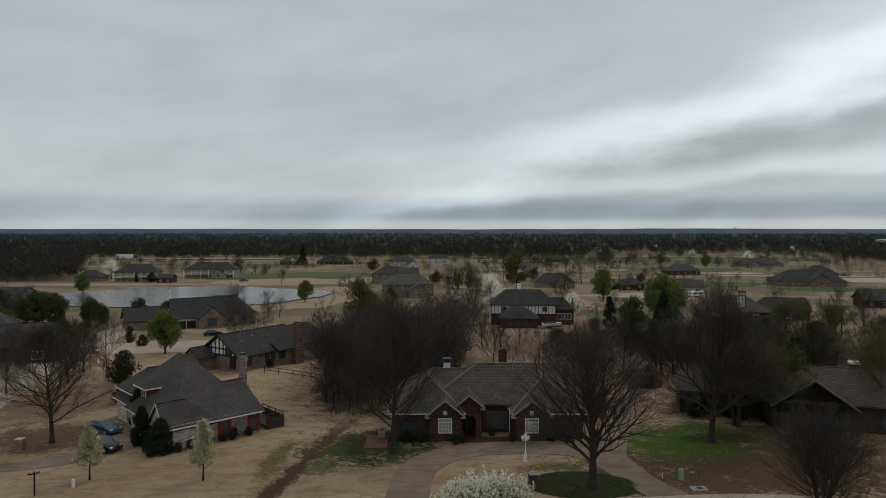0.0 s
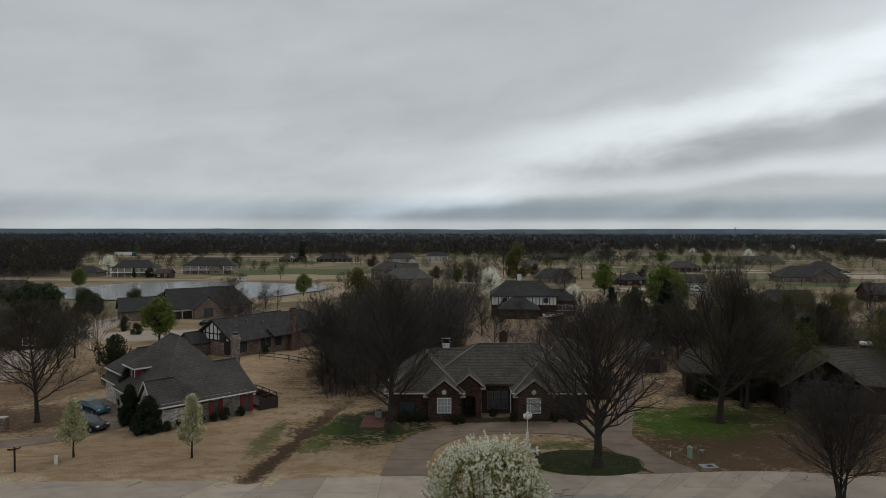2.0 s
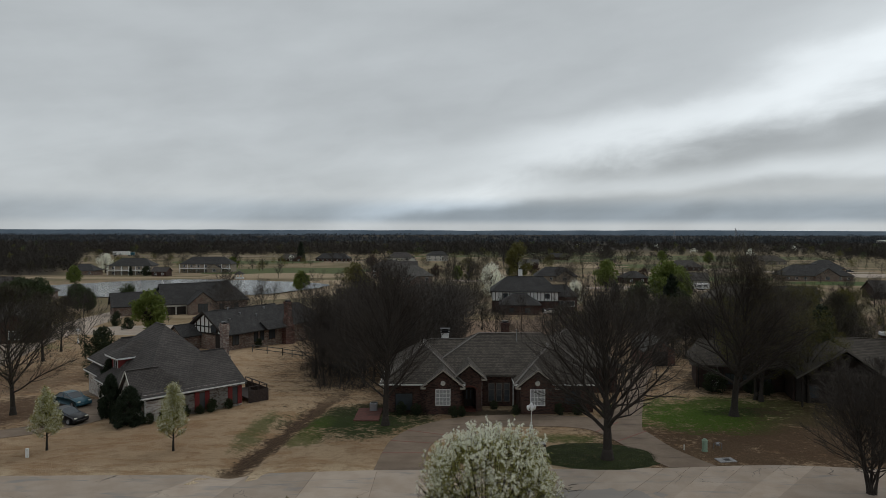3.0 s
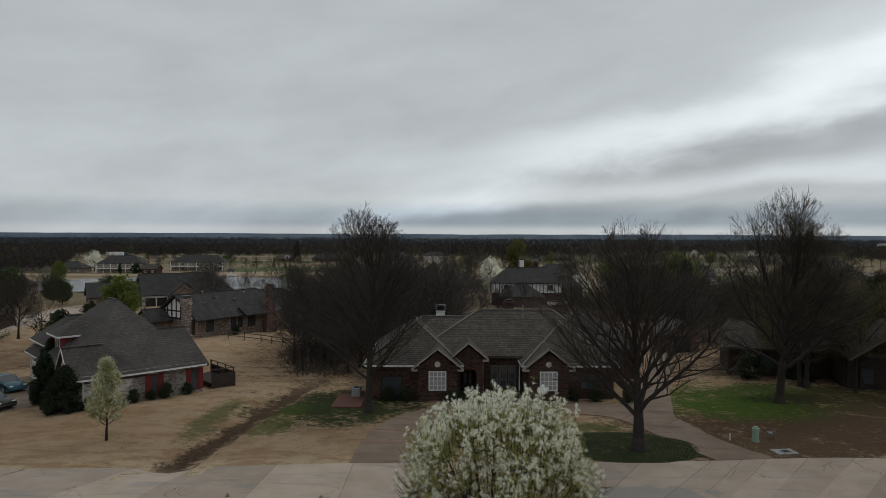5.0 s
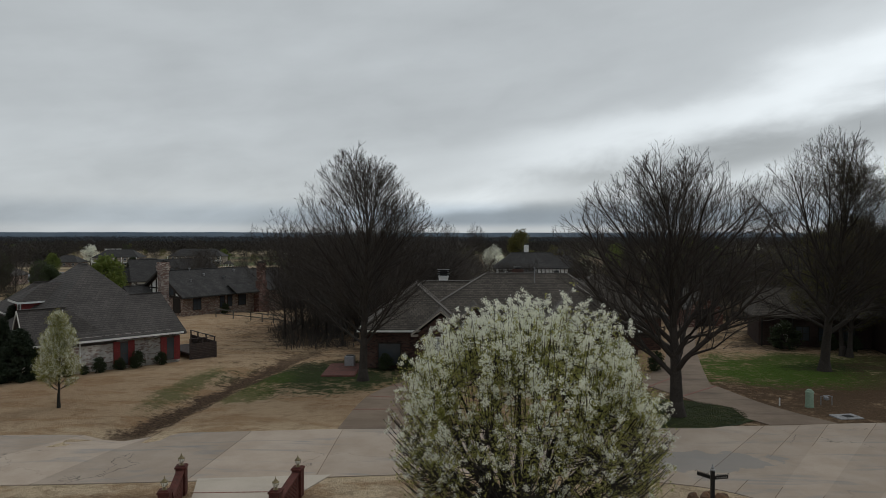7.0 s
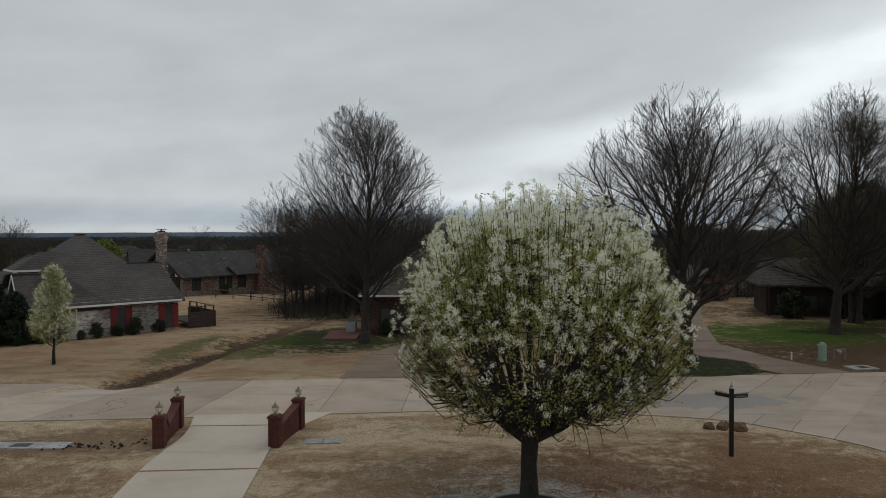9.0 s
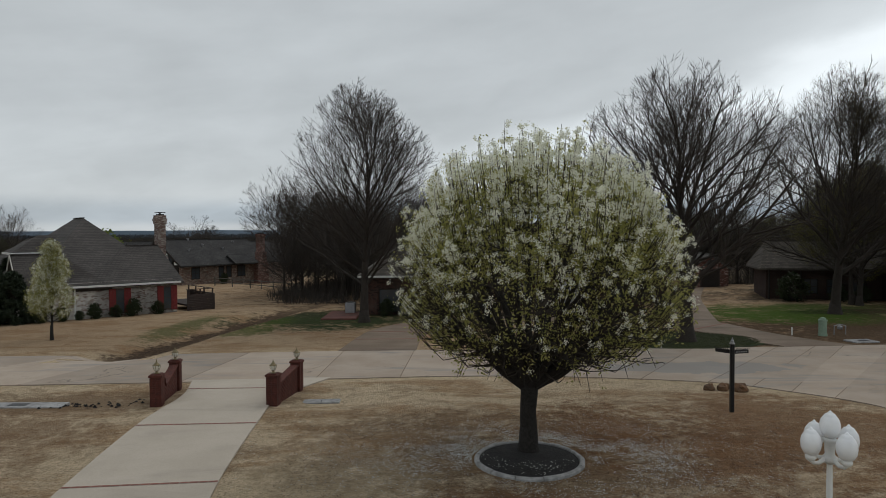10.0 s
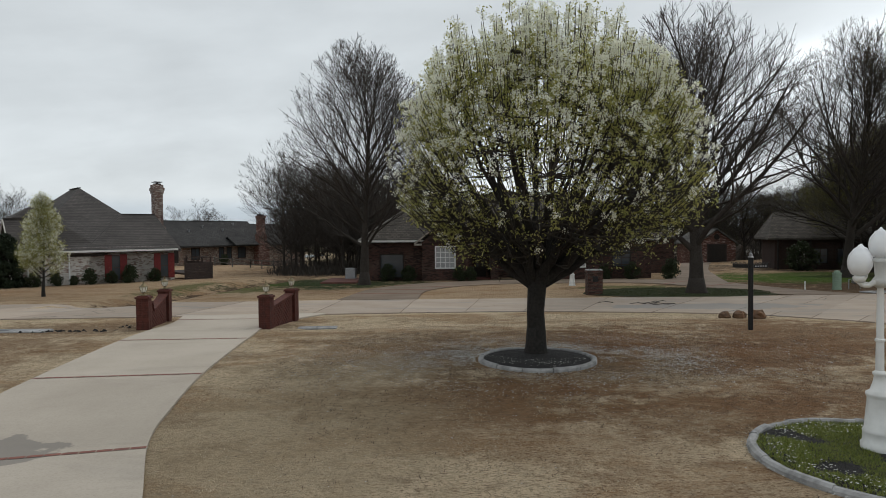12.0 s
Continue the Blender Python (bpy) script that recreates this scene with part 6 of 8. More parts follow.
for x, y, s in ((52, 108, 0.7), (58, 114, 0.75), (64, 106, 0.7), (70, 116, 0.75), (76, 104, 0.7), (84, 120, 0.7), (92, 108, 0.75), (62, 130, 0.6), (48, 136, 0.5), (74, 138, 0.55), (100, 132, 0.6), (88, 146, 0.5), (110, 150, 0.5),
                (44, 150, 0.5), (60, 158, 0.45), (68, 92, 0.7), (78, 84, 0.75), (90, 90, 0.8), (-66, 206, 1.0), (-58, 214, 0.8), (-70, 198, 0.9), (-74, 106, 0.7),
                (5, 160, 0.8), (9, 150, 0.85), (13, 146, 0.75), (3, 172, 0.9), (18, 152, 0.7), (-3, 185, 0.9), (26, 148, 0.55), (33, 152, 0.5), (40, 146, 0.55), (10, 168, 0.8),
                (-55, 217, 0.7), (-95, 380, 0.9), (62, 330, 1.5), (84, 392, 1.9), (100, 420, 1.8), (108, 426, 1.5), (11, 385, 0.9), (5, 345, 1.2), (30, 435, 1.1), (38, 405, 1.1), (60, 480, 0.8), (-108, 640, 1.8), (-98, 645, 1.7), (-88, 655, 1.5), (62, 665, 1.9), (130, 415, 0.8), (-40, 470, 1.2), (148, 395, 0.7),
                (-150, 470, 1.3), (-190, 455, 1.2), (150, 610, 1.2), (146, 240, 0.9), (120, 232, 0.9), (140, 215, 0.9), (160, 210, 1.0), (134, 190, 0.9), (104, 176, 0.9), (150, 168, 0.9), (122, 160, 0.8)):
    copy_thing(rng.choice(woods if y < 125 else thin), at(x, y, rng.uniform(0, 360), s))
# dark growth behind the brown house and beside the outbuilding
for _ in range(18):
    x, y = rng.uniform(40, 100), rng.uniform(99, 130)
    if x < 0.42 * y - 6:
        continue
    tagged(copy_thing(rng.choice((first_dense, first_olive, woods[0], woods[2])), at(x, y, rng.uniform(0, 360), rng.uniform(0.55, 0.75))), "crowded grey-brown tree behind the low house")
# tall bare trees over the long dark roof and on the skyline
for x, y, s in ((-58.5, 112, 0.9), (-50, 160, 0.75), (-54, 166, 0.8), (-47, 172, 0.7), (-66, 162, 0.3), (-118, 214, 0.6), (9, 190, 1.25), (36, 196, 1.1), (-76, 112, 0.7)):
    copy_thing(woods[0], at(x, y, rng.uniform(0, 360), s))


tagged(copy_thing(woods[2], at(-41, 131, 20) @ Matrix.Diagonal((1.3, 1.3, 0.82, 1))), "broad bare tree behind the long dark roof")
for x, y in ((2.2, 195), (9.2, 196)):
    tagged(copy_thing(woods[1], at(x, y, 20) @ Matrix.Diagonal((0.7, 0.7, 1.7, 1))), "tall slender bare tree above the wood")
tagged(copy_thing(woods[0], at(-68, 100, 20) @ Matrix.Diagonal((1.1, 1.1, 0.9, 1))), "bare tree beside the side street")


# leafy trees: trunk, limbs and a crown of small leaf cards in lobes
def leafy(name, m, seed, height, wide, leaf, label, group, n=1500, size=0.2, base=0.25, tall=0.5, cone=False):
    rng = random.Random(seed)
    g = Geo().tube([(0, 0, -0.3), (0.05, 0, height * 0.25), (0, 0.08, height * 0.5), (0.1, 0, height * 0.8)], [wide * 0.03, wide * 0.024, wide * 0.018, 0.02], 7)
    pts = []
    lobes = []
    count = 90 if cone else 34
    for k in range(count):
        w_, t = rng.random() * 6.28, (k + rng.random()) / count
        r = wide / 2 * ((1 - t) ** 0.6) * min(1.0, 0.7 + t * 2.5) * rng.uniform(0.45, 0.95) if cone else wide / 2 * math.sqrt(max(0.05, 1 - (2 * t - 0.9) ** 2)) * rng.uniform(0.35, 0.82)
        p = Vector((r * math.cos(w_), r * math.sin(w_), height * (base + (1 - base) * t * 0.93)))
        lobes.append((p, wide * (rng.uniform(0.07, 0.13) if cone else rng.uniform(0.11, 0.19))))
        g.tube([(0, 0, height * (base * 0.7 + 0.5 * t)), tuple(p * 0.6 + Vector((0, 0, height * 0.2 * (base + t * 0.5)))), tuple(p)], [wide * 0.012, wide * 0.008, 0.012], 4)
    for _ in range(n):
        p, r = rng.choice(lobes)
        d = Vector((rng.gauss(0, 1), rng.gauss(0, 1), rng.gauss(0, 1))).normalized() * r * rng.uniform(0.55, 1.1)
        q = p + d * (1.0 if not cone else 1.0)
        pts.append((q.x, q.y, q.z))
    t = empty(name, m, label, "shrub" if "shrub" in name or "hedge" in name else "tree", group)
    part("trunk", g, MAT["bark"], t)
    part("crown", cards(pts, 2, size, size * 0.5, seed + 1), MAT[leaf], t)
    return t


green_a = leafy("green_tree", at(-60.0, 139), 71, 9.0, 7.8, "leaf", "rounded tree in fresh bright green leaf", "green trees", 2200, 0.26)
for x, y, s in ((-59, 276, 1.0), (70, 282, 1.5), (70, 208, 1.6), (76, 214, 1.4), (-180, 322, 1.05), (-200, 438, 1.1), (-150, 470, 1.1), (215, 640, 1.3), (240, 590, 1.3), (135, 390, 0.6), (8, 352, 0.9)):
    copy_thing(green_a, at(x, y, rng.uniform(0, 360), s))
white_a = leafy("pear_tree", at(19.5, 262), 73, 13.0, 13.0, "petal", "far pear tree in white blossom", "pear trees", 2000, 0.2, 0.15)
for x, y, s in ((45, 224, 0.62), (-224, 436, 1.0), (330, 700, 1.0), (-152, 655, 0.5)):
    copy_thing(white_a, at(x, y, rng.uniform(0, 360), s))
spruce = leafy("conifer_shrub", at(-31.0, 70.3), 75, 3.8, 3.8, "evergreen", "dense dark conical juniper beside the corner house", "conifers", 8000, 0.085, 0.02, 0.5, True)
for x, y, s, tall in ((-34.4, 73.2, 1.0, 1.15), (-38.5, 81.0, 1.0, 1.2)):
    copy_thing(spruce, at(x, y, 70, s) @ Matrix.Diagonal((0.8, 0.8, tall, 1)))
cedar = leafy("cedar", at(50.5, 148), 77, 13.0, 6.0, "evergreen", "tall dark green cedar", "conifers", 2000, 0.26, 0.06, 0.5, True)
for x, y, s in ((46.5, 180, 0.75), (54, 160, 0.8), (46, 84, 0.85), (80, 76, 0.9), (-142, 655, 1.6), (-190, 400, 0.5)):
    copy_thing(cedar, at(x, y, rng.uniform(0, 360), s))
olive_a = leafy("budding_tree", at(-24.5, 190), 87, 14.0, 11.0, "olive", "large tree in bronze-olive new leaf behind the wood", "budding trees", 3600, 0.2)
for x, y, s in ((38.7, 338, 1.45), (14, 352, 0.55), (88, 168, 0.55), (98, 164, 0.6), (76, 150, 0.5), (108, 178, 0.5), (-20, 250, 0.6), (-85, 112, 0.55), (-120, 172, 0.7)):
    tagged(copy_thing(olive_a, at(x, y, rng.uniform(0, 360), s)), "tree in bronze-olive new leaf among the gardens")
pine = leafy("pine", at(-112, 186), 83, 9.5, 8.5, "pine_needle", "broad dark green pine beside the pond houses", "conifers", 2600, 0.24, 0.2)
for x, y, s in ((-120, 190, 1.0), (-128, 186, 1.1), (-106, 194, 0.8), (-116, 178, 0.9), (-136, 194, 1.1), (-124, 200, 0.9), (-100, 188, 0.7), (-96, 204, 0.75), (-90, 210, 0.6), (50, 170, 1.0), (-142, 184, 1.0), (53, 150, 0.9)):
    copy_thing(pine, at(x, y, rng.uniform(0, 360), s))
ball = leafy("shrub", at(-26.6, 73.2), 79, 1.15, 1.3, "shrub", "clipped dark rounded shrub against the house wall", "shrubs", 700, 0.06, 0.02)
for x, y, s in ((-24.6, 75.2, 1.15), (-25.5, 74.3, 0.8), (-23.2, 76.6, 0.9), (-28.2, 71.6, 0.9), (-29.2, 70.6, 0.9), (-27.4, 72.4, 0.6), (1.4, 73.2, 1.0), (2.2, 73.6, 0.9), (-4.2, 74.4, 1.1), (-2.6, 74.2, 1.0), (12.6, 74.3, 1.0), (14.6, 74.2, 1.1), (8.0, 74.2, 0.9), (17.5, 74.0, 1.3), (5.8, 76.5, 0.8), (33.4, 84.6, 2.3), (37.5, 84.0, 1.3), (39.0, 83.2, 1.3), (-49, 126, 1.4), (-31.8, 118.2, 1.3), (-84, 173, 1.6), (-78, 178, 1.5), (100, 330, 1.5), (104, 331, 1.5)):
    copy_thing(ball, at(x, y, rng.uniform(0, 360), s))
red_bush = leafy("shrub", at(-54.0, 108.5), 81, 5.0, 6.0, "shrub", "large dark evergreen shrub by the side street", "shrubs", 2200, 0.16, 0.02)
for x, y, s in ((-46.5, 93.5, 0.6), (-182, 404, 1.2), (-70, 150, 0.5), (-66, 152, 0.45), (-76, 156, 0.5), (90, 340, 0.5), (94, 341, 0.5), (44, 425, 1.1), (52, 428, 1.0)):
    copy_thing(red_bush, at(x, y, rng.uniform(0, 360), s))


maroon = leafy("shrub", at(-4, 400), 85, 7.0, 9.5, "redleaf", "rounded dark red budding tree among the far houses", "shrubs", 1500, 0.22, 0.05)
for x, y, s in ((62, 440, 1.0), (-60, 560, 1.3), (125, 408, 0.8)):
    tagged(copy_thing(maroon, at(x, y, 40, s)), "rounded red-brown budding tree")


# far woods: countless thin bare crowns in one sheet of growth
def far_woods(name, mat, count, ylo, yhi, seed, label, keep, size=(7, 12), sprays=40, fine=1.0):
    rng = random.Random(seed)
    spots = []
    while len(spots) < count:
        y = ylo * (yhi / ylo) ** rng.random()
        x = rng.uniform(-0.82, 0.82) * y
        if keep(x, y):
            spots.append((x, y, ground_z(x, y), rng.uniform(*size), rng.uniform(0.36, 0.62)))
    r_ = np.random.default_rng(seed)
    base = np.repeat(np.array(spots), sprays, axis=0)
    n = len(base)
    d = r_.normal(size=(n, 3))
    d /= np.linalg.norm(d, axis=1)[:, None]
    d *= r_.random((n, 1)) ** 0.4
    tall, wide = base[:, 3], base[:, 3] * base[:, 4]
    c = np.stack([base[:, 0] + d[:, 0] * wide, base[:, 1] + d[:, 1] * wide, base[:, 2] + tall * (0.52 + 0.46 * d[:, 2])], 1)
    a = d * 0.8 + r_.normal(0, 0.45, (n, 3)) + (0, 0, 0.5)
    a /= np.linalg.norm(a, axis=1)[:, None]
    b = np.cross(a, r_.normal(size=(n, 3)))
    b /= np.linalg.norm(b, axis=1)[:, None] + 1e-6
    a *= (tall * r_.uniform(0.06, 0.13, n) * fine)[:, None]
    b *= (tall * r_.uniform(0.025, 0.055, n) * fine)[:, None]
    me = bpy.data.meshes.new(name)
    me.from_pydata(np.stack([c - a, c + b, c + a, c - b], 1).reshape(-1, 3), [], np.arange(4 * n).reshape(-1, 4))
    me.materials.append(MAT[mat])
    return tagged(new(name, me), label, "woods", "", "stuff")


def wild(x, y):
    """Where the far woods stand."""
    if y > 1050:
        return noise.noise((x / 260, y / 200, 1.0)) > -0.5
    edge = 40 * noise.noise((x / 60, y / 60, 3.0))
    if x + edge * 0.5 < -0.555 * y - 8:
        return y + edge > 405
    if y > 835 and x < 0.20 * y:
        return True
    return y > 700 and x > 0.62 * y or (y > 880 and noise.noise((x / 120, y / 90, 5.0)) > 0.05)


far_woods("far_woods", "wood", 900, 395, 950, 91, "grey-brown bare woods behind the fields", wild, (8, 13), 240, 0.55)
far_woods("far_woods", "wood", 2600, 835, 1700, 92, "grey-brown bare woods stretching away", wild, (9, 15), 90, 0.85)
far_woods("far_woods", "wood_far", 5000, 1500, 4400, 97, "bare woods stretching to the horizon, haze put into their colour", wild, (11, 18), 16, 2.0)
far_woods("far_woods", "wood", 150, 560, 1100, 102, "scattered bare trees along the pastures", lambda x, y: x > 0.06 * y and not ((x - 296) / 40) ** 2 + ((y - 590) / 40) ** 2 < 1 and noise.noise((x / 50, y / 40, 8.0)) > 0.1, (7, 13), 220, 0.5)
far_woods("far_spring_trees", "olive", 40, 520, 1100, 103, "scattered budding trees along the pastures", lambda x, y: x > -0.1 * y and noise.noise((x / 50, y / 40, 2.0)) > 0.1, (6, 11), 160, 0.6)
far_woods("far_green_woods", "pine_needle", 160, 600, 3000, 93, "scattered dark evergreens in the far woods", wild, (8, 13), 90)
far_woods("far_spring_trees", "olive", 170, 420, 1500, 94, "scattered budding trees in the far woods", wild, (8, 12), 70)
far_woods("far_blossom", "petal", 9, 850, 1400, 95, "a few trees in white blossom in the far woods", lambda x, y: x > 100, (8, 11), 60)


def scrub(x, y):
    """Thickets between the houses, off the pond, fields, streets and house plots."""
    if ((x - POND[0]) / (POND[2] * 1.25)) ** 2 + ((y - POND[1]) / (POND[3] * 1.25)) ** 2 < 1:
        return False
    for cx, cy, rx, ry in ((-140, 640, 66, 55), (-92, 500, 50, 46), (-75, 420, 48, 40), (205, 470, 62, 45), (78, 225, 18, 40), (90, 318, 36, 10), (-190, 405, 60, 32), (-165, 450, 40, 30), (236, 400, 40, 22), (352, 690, 44, 24), (30, 200, 30, 22),
                           (30, 262, 16, 14), (60, 350, 30, 16), (112, 352, 20, 14), (213, 555, 28, 18), (-80, 186, 40, 30), (132, 255, 20, 12), (196, 268, 18, 12), (30, 175, 30, 22), (-30, 500, 30, 30), (-17, 385, 24, 18), (68, 520, 24, 14), (45, 245, 30, 30)):
        if ((x - cx) / rx) ** 2 + ((y - cy) / ry) ** 2 < 0.62:
            return False
    if -105 < x < -45 and y < 215:
        return False
    if -0.62 * y < x < -0.19 * y and y < 450:
        return False
    return noise.noise((x / 40, y / 45, 9.0)) > (0.12 if y < 340 else -0.12)


def crowns(name, mat, count, ylo, yhi, seed, label, tall, inside=scrub, sprays=95, fat=1.0):
    """Small bare trees too many to count: a stem and a fuzzy round head of fine sprays."""
    rng = random.Random(seed)
    g = Geo()
    while count > 0:
        y = ylo * (yhi / ylo) ** rng.random()
        x = rng.uniform(-0.75, 0.75) * y
        if not inside(x, y):
            continue
        count -= 1
        hh = rng.uniform(*tall)
        ww = hh * rng.uniform(0.30, 0.48)
        z0 = ground_z(x, y)
        ribbon_twig(g, [(x, y, z0 - 0.2), (x + rng.gauss(0, 0.2), y, z0 + hh * 0.4), (x, y, z0 + hh * 0.85)], hh * 0.018, rng)
        for _ in range(sprays):
            d = Vector((rng.gauss(0, 1), rng.gauss(0, 1), rng.gauss(0, 1))).normalized() * rng.random() ** 0.45
            c = Vector((x + d.x * ww, y + d.y * ww, z0 + hh * (0.56 + 0.42 * d.z)))
            a = (Vector((d.x, d.y, 0.7)) + Vector((rng.gauss(0, 0.4), rng.gauss(0, 0.4), rng.gauss(0, 0.4)))).normalized() * hh * rng.uniform(0.05, 0.11)
            b = a.orthogonal().normalized() * hh * rng.uniform(0.008, 0.028) * fat
            g.add([c - a, c + b, c + a * 1.2, c - b], [(0, 1, 2, 3)])
    return tagged(new(name, g.mesh(name, MAT[mat])), label, "woods", "", "stuff")


crowns("thicket", "wood", 420, 165, 800, 95, "grey-brown bare trees and thickets between the houses", (5, 11), scrub, 150, 0.4)
crowns("olive_thicket", "olive", 70, 165, 800, 96, "budding olive trees between the houses", (5, 9), scrub, 190, 0.6)
crowns("dark_thicket", "shrub", 60, 165, 700, 98, "dark evergreen shrubs between the houses", (2.5, 6))


def brush(name, mat, count, inside, box, seed, label, tall):
    """Low tangled undergrowth."""
    rng = random.Random(seed)
    g = Geo()
    while count > 0:
        x, y = rng.uniform(box[0], box[1]), rng.uniform(box[2], box[3])
        if not inside(x, y):
            continue
        count -= 1
        z0 = ground_z(x, y)
        hh = tall * rng.uniform(0.4, 1.2)
        for _ in range(7):
            a = Vector((rng.gauss(0, 0.5), rng.gauss(0, 0.5), 1)).normalized() * hh * rng.uniform(0.4, 1.0)
            p_ = Vector((x + rng.gauss(0, 0.5), y + rng.gauss(0, 0.5), z0 - 0.1))
            ribbon_twig(g, [p_, p_ + a * 0.6 + Vector((rng.gauss(0, 0.1), rng.gauss(0, 0.1), 0)), p_ + a * 1.1], 0.035, rng)
    return tagged(new(name, g.mesh(name, MAT[mat])), label, "undergrowth", "", "stuff")


def in_wood(x, y):
    return float(np.interp(y, (86, 100, 130, 158), (-15, -20, -18, -10))) < x < float(np.interp(y, (86, 98, 130, 158), (-4, -0.5, 4, 7))) and noise.noise((x / 6, y / 6, 2.0)) > -0.35


crowns("wood_trees", "twig", 60, 104, 160, 99, "crowded bare trees deep in the wood", (9, 13), in_wood, 420, 0.16)
crowns("wood_trees", "twig", 55, 96, 175, 100, "crowded bare trees behind the low house", (5, 8.5), lambda x, y: x > 0.42 * y - 4 and not (60 < x < 95 and 190 < y), 420, 0.16)
def behind_drive(x, y):
    return 12 < x < 62 and 105 < y < 140 and not (26 < x < 38 and y < 109) and noise.noise((x / 7, y / 9, 6.0)) > -0.25


crowns("wood_trees", "scrub_twig", 55, 104, 140, 101, "crowded bare reddish scrub behind the outbuilding", (5, 9), behind_drive, 300, 0.14)
for k in range(15):
    x, y = rng.uniform(30, 58), rng.uniform(108, 138)
    if behind_drive(x, y):
        tagged(copy_thing(rng.choice((woods[1], woods[3], first_dense, woods[2])), at(x, y, rng.uniform(0, 360), rng.uniform(0.6, 0.85))), "crowded grey-brown tree behind the outbuilding")
for x, y, s in ((44, 98, 0.8), (50, 101, 0.8), (56, 97, 0.8), (26.5, 112, 0.75), (20, 110, 0.65), (38, 106, 0.7)):
    tagged(copy_thing(first_dense, at(x, y, x * 37, s)), "dense dark tree with thin olive new leaves behind the houses")
brush("undergrowth", "twig", 1900, in_wood, (-20, 14, 86, 158), 41, "tangled bare undergrowth in the wood", 2.2)
brush("undergrowth", "twig", 2200, lambda x, y: noise.noise((x / 8, y / 8, 2.0)) > -0.2 and not (22 < x < 37 and y < 114), (22, 120, 96, 175), 42, "tangled bare undergrowth behind the houses", 2.6)


# ---- the pond and far fields ----
g = Geo()
ring = []
for j in range(64):
    w_ = 2 * math.pi * j / 64
    q = 1 + 0.12 * noise.noise((math.cos(w_) * 1.5, math.sin(w_) * 1.5, 2.0)) + 0.05 * noise.noise((math.cos(w_) * 5, math.sin(w_) * 5, 7.0))
    ring.append((POND[0] + POND[2] * 1.06 * q * math.cos(w_), POND[1] + POND[3] * 1.06 * q * math.sin(w_)))
g.v = [(POND[0], POND[1], POND_LEVEL)] + [(x, y, POND_LEVEL) for x, y in ring]
g.f = [(0, 1 + j, 1 + (j + 1) % 64) for j in range(64)]
tagged(new("pond", g.mesh("pond", MAT["water"], True)), "still pale grey pond reflecting the overcast sky", "water", "", "structure")
for x, y, rx, ry, mat, turn, text in (
        (-185, 640, 75, 42, "meadow", 4, "green field beyond the pond"), (-108, 470, 66, 46, "meadow", 12, "green slope beyond the pond"), (-100, 405, 46, 34, "straw", 8, "straw coloured slope above the pond"),
        (-62, 300, 26, 60, "straw", -8, "pale straw hillside beside the pond"), (-40, 430, 30, 30, "straw", 0, "straw coloured slope among the houses"), (110, 960, 150, 60, "meadow", 0, "green pasture before the far woods"),
        (60, 830, 120, 40, "meadow", 0, "dull green pasture"), (300, 800, 190, 80, "meadow", 0, "green pasture behind the stone house"), (300, 690, 60, 36, "meadow", 0, "green paddock behind the stone house"), (180, 560, 90, 40, "meadow", 0, "dull green paddock between the houses"), (145, 385, 50, 28, "green", 0, "bright green lawn by the large dark house"), (215, 338, 40, 14, "green", -6, "bright green lawn before the large dark house"),
        (66, 222, 15, 34, "meadow", -12, "green lawn behind the trees"), (42, 200, 22, 20, "pink_straw", 0, "bare pinkish yard round the half-timbered house"), (60, 262, 26, 20, "straw", 0, "straw coloured lawns beyond the trees"), (175, 232, 22, 16, "pink_straw", 0, "bare pinkish yard behind the trees"),
        (40, 470, 40, 40, "straw", 0, "straw coloured open ground"), (100, 560, 60, 40, "straw", 0, "straw coloured open ground"), (120, 690, 60, 30, "meadow", 0, "fenced green paddock"), (22, 150, 24, 20, "pink_straw", 0, "bare brown earth behind the brick house"), (-190, 378, 60, 12, "straw", 2, "straw coloured bank of the pond"), (-60, 186, 24, 14, "straw", -20, "straw coloured lawn before the garage house")):
    blob("far_field", x, y, rx, ry, MAT[mat], 0.06 + 0.0035 * (abs(int(x)) % 17), turn, 0.2, x * 0.13 + 11, text, "field")
for x, y, rx, ry, turn, text in (
        (215, 500, 34, 14, 8, "pale concrete turning circle"), (250, 468, 60, 7, -6, "pale far street between the houses"), (282, 420, 40, 24, 8, "pale concrete forecourt of the large house"), (90, 300, 30, 7, -16, "pale lane past the far houses"),
        (-120, 690, 70, 7, 4, "pale far road"), (-95, 640, 24, 8, 0, "pale far drive"), (150, 455, 50, 5, 4, "pale lane behind the houses"), (20, 350, 20, 7, -30, "pale lane among the houses"), (98, 312, 14, 9, 0, "pale concrete drive of the small house")):
    blob("far_lane", x, y, rx, ry, MAT["road"], 0.16 + 0.004 * (abs(int(x)) % 5), turn, 0.12, x * 0.17 + 18, text, "road")
# backdrop ridge; the blue of distance haze is painted into its colour
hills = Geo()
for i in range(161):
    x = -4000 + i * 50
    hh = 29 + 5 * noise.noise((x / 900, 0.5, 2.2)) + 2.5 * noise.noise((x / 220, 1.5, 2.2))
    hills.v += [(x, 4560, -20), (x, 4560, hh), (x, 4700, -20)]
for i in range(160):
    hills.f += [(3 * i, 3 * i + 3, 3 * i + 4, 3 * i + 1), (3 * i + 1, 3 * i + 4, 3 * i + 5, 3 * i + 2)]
tagged(new("backdrop", hills.mesh("backdrop", plain("haze_blue_hills", (0.19, 0.235, 0.285), (0.13, 0.17, 0.215), 0.006, 1.0, bumpy=0.0), True)), "low hills along the horizon, blue-grey haze put into their colour", "hills", "", "structure")


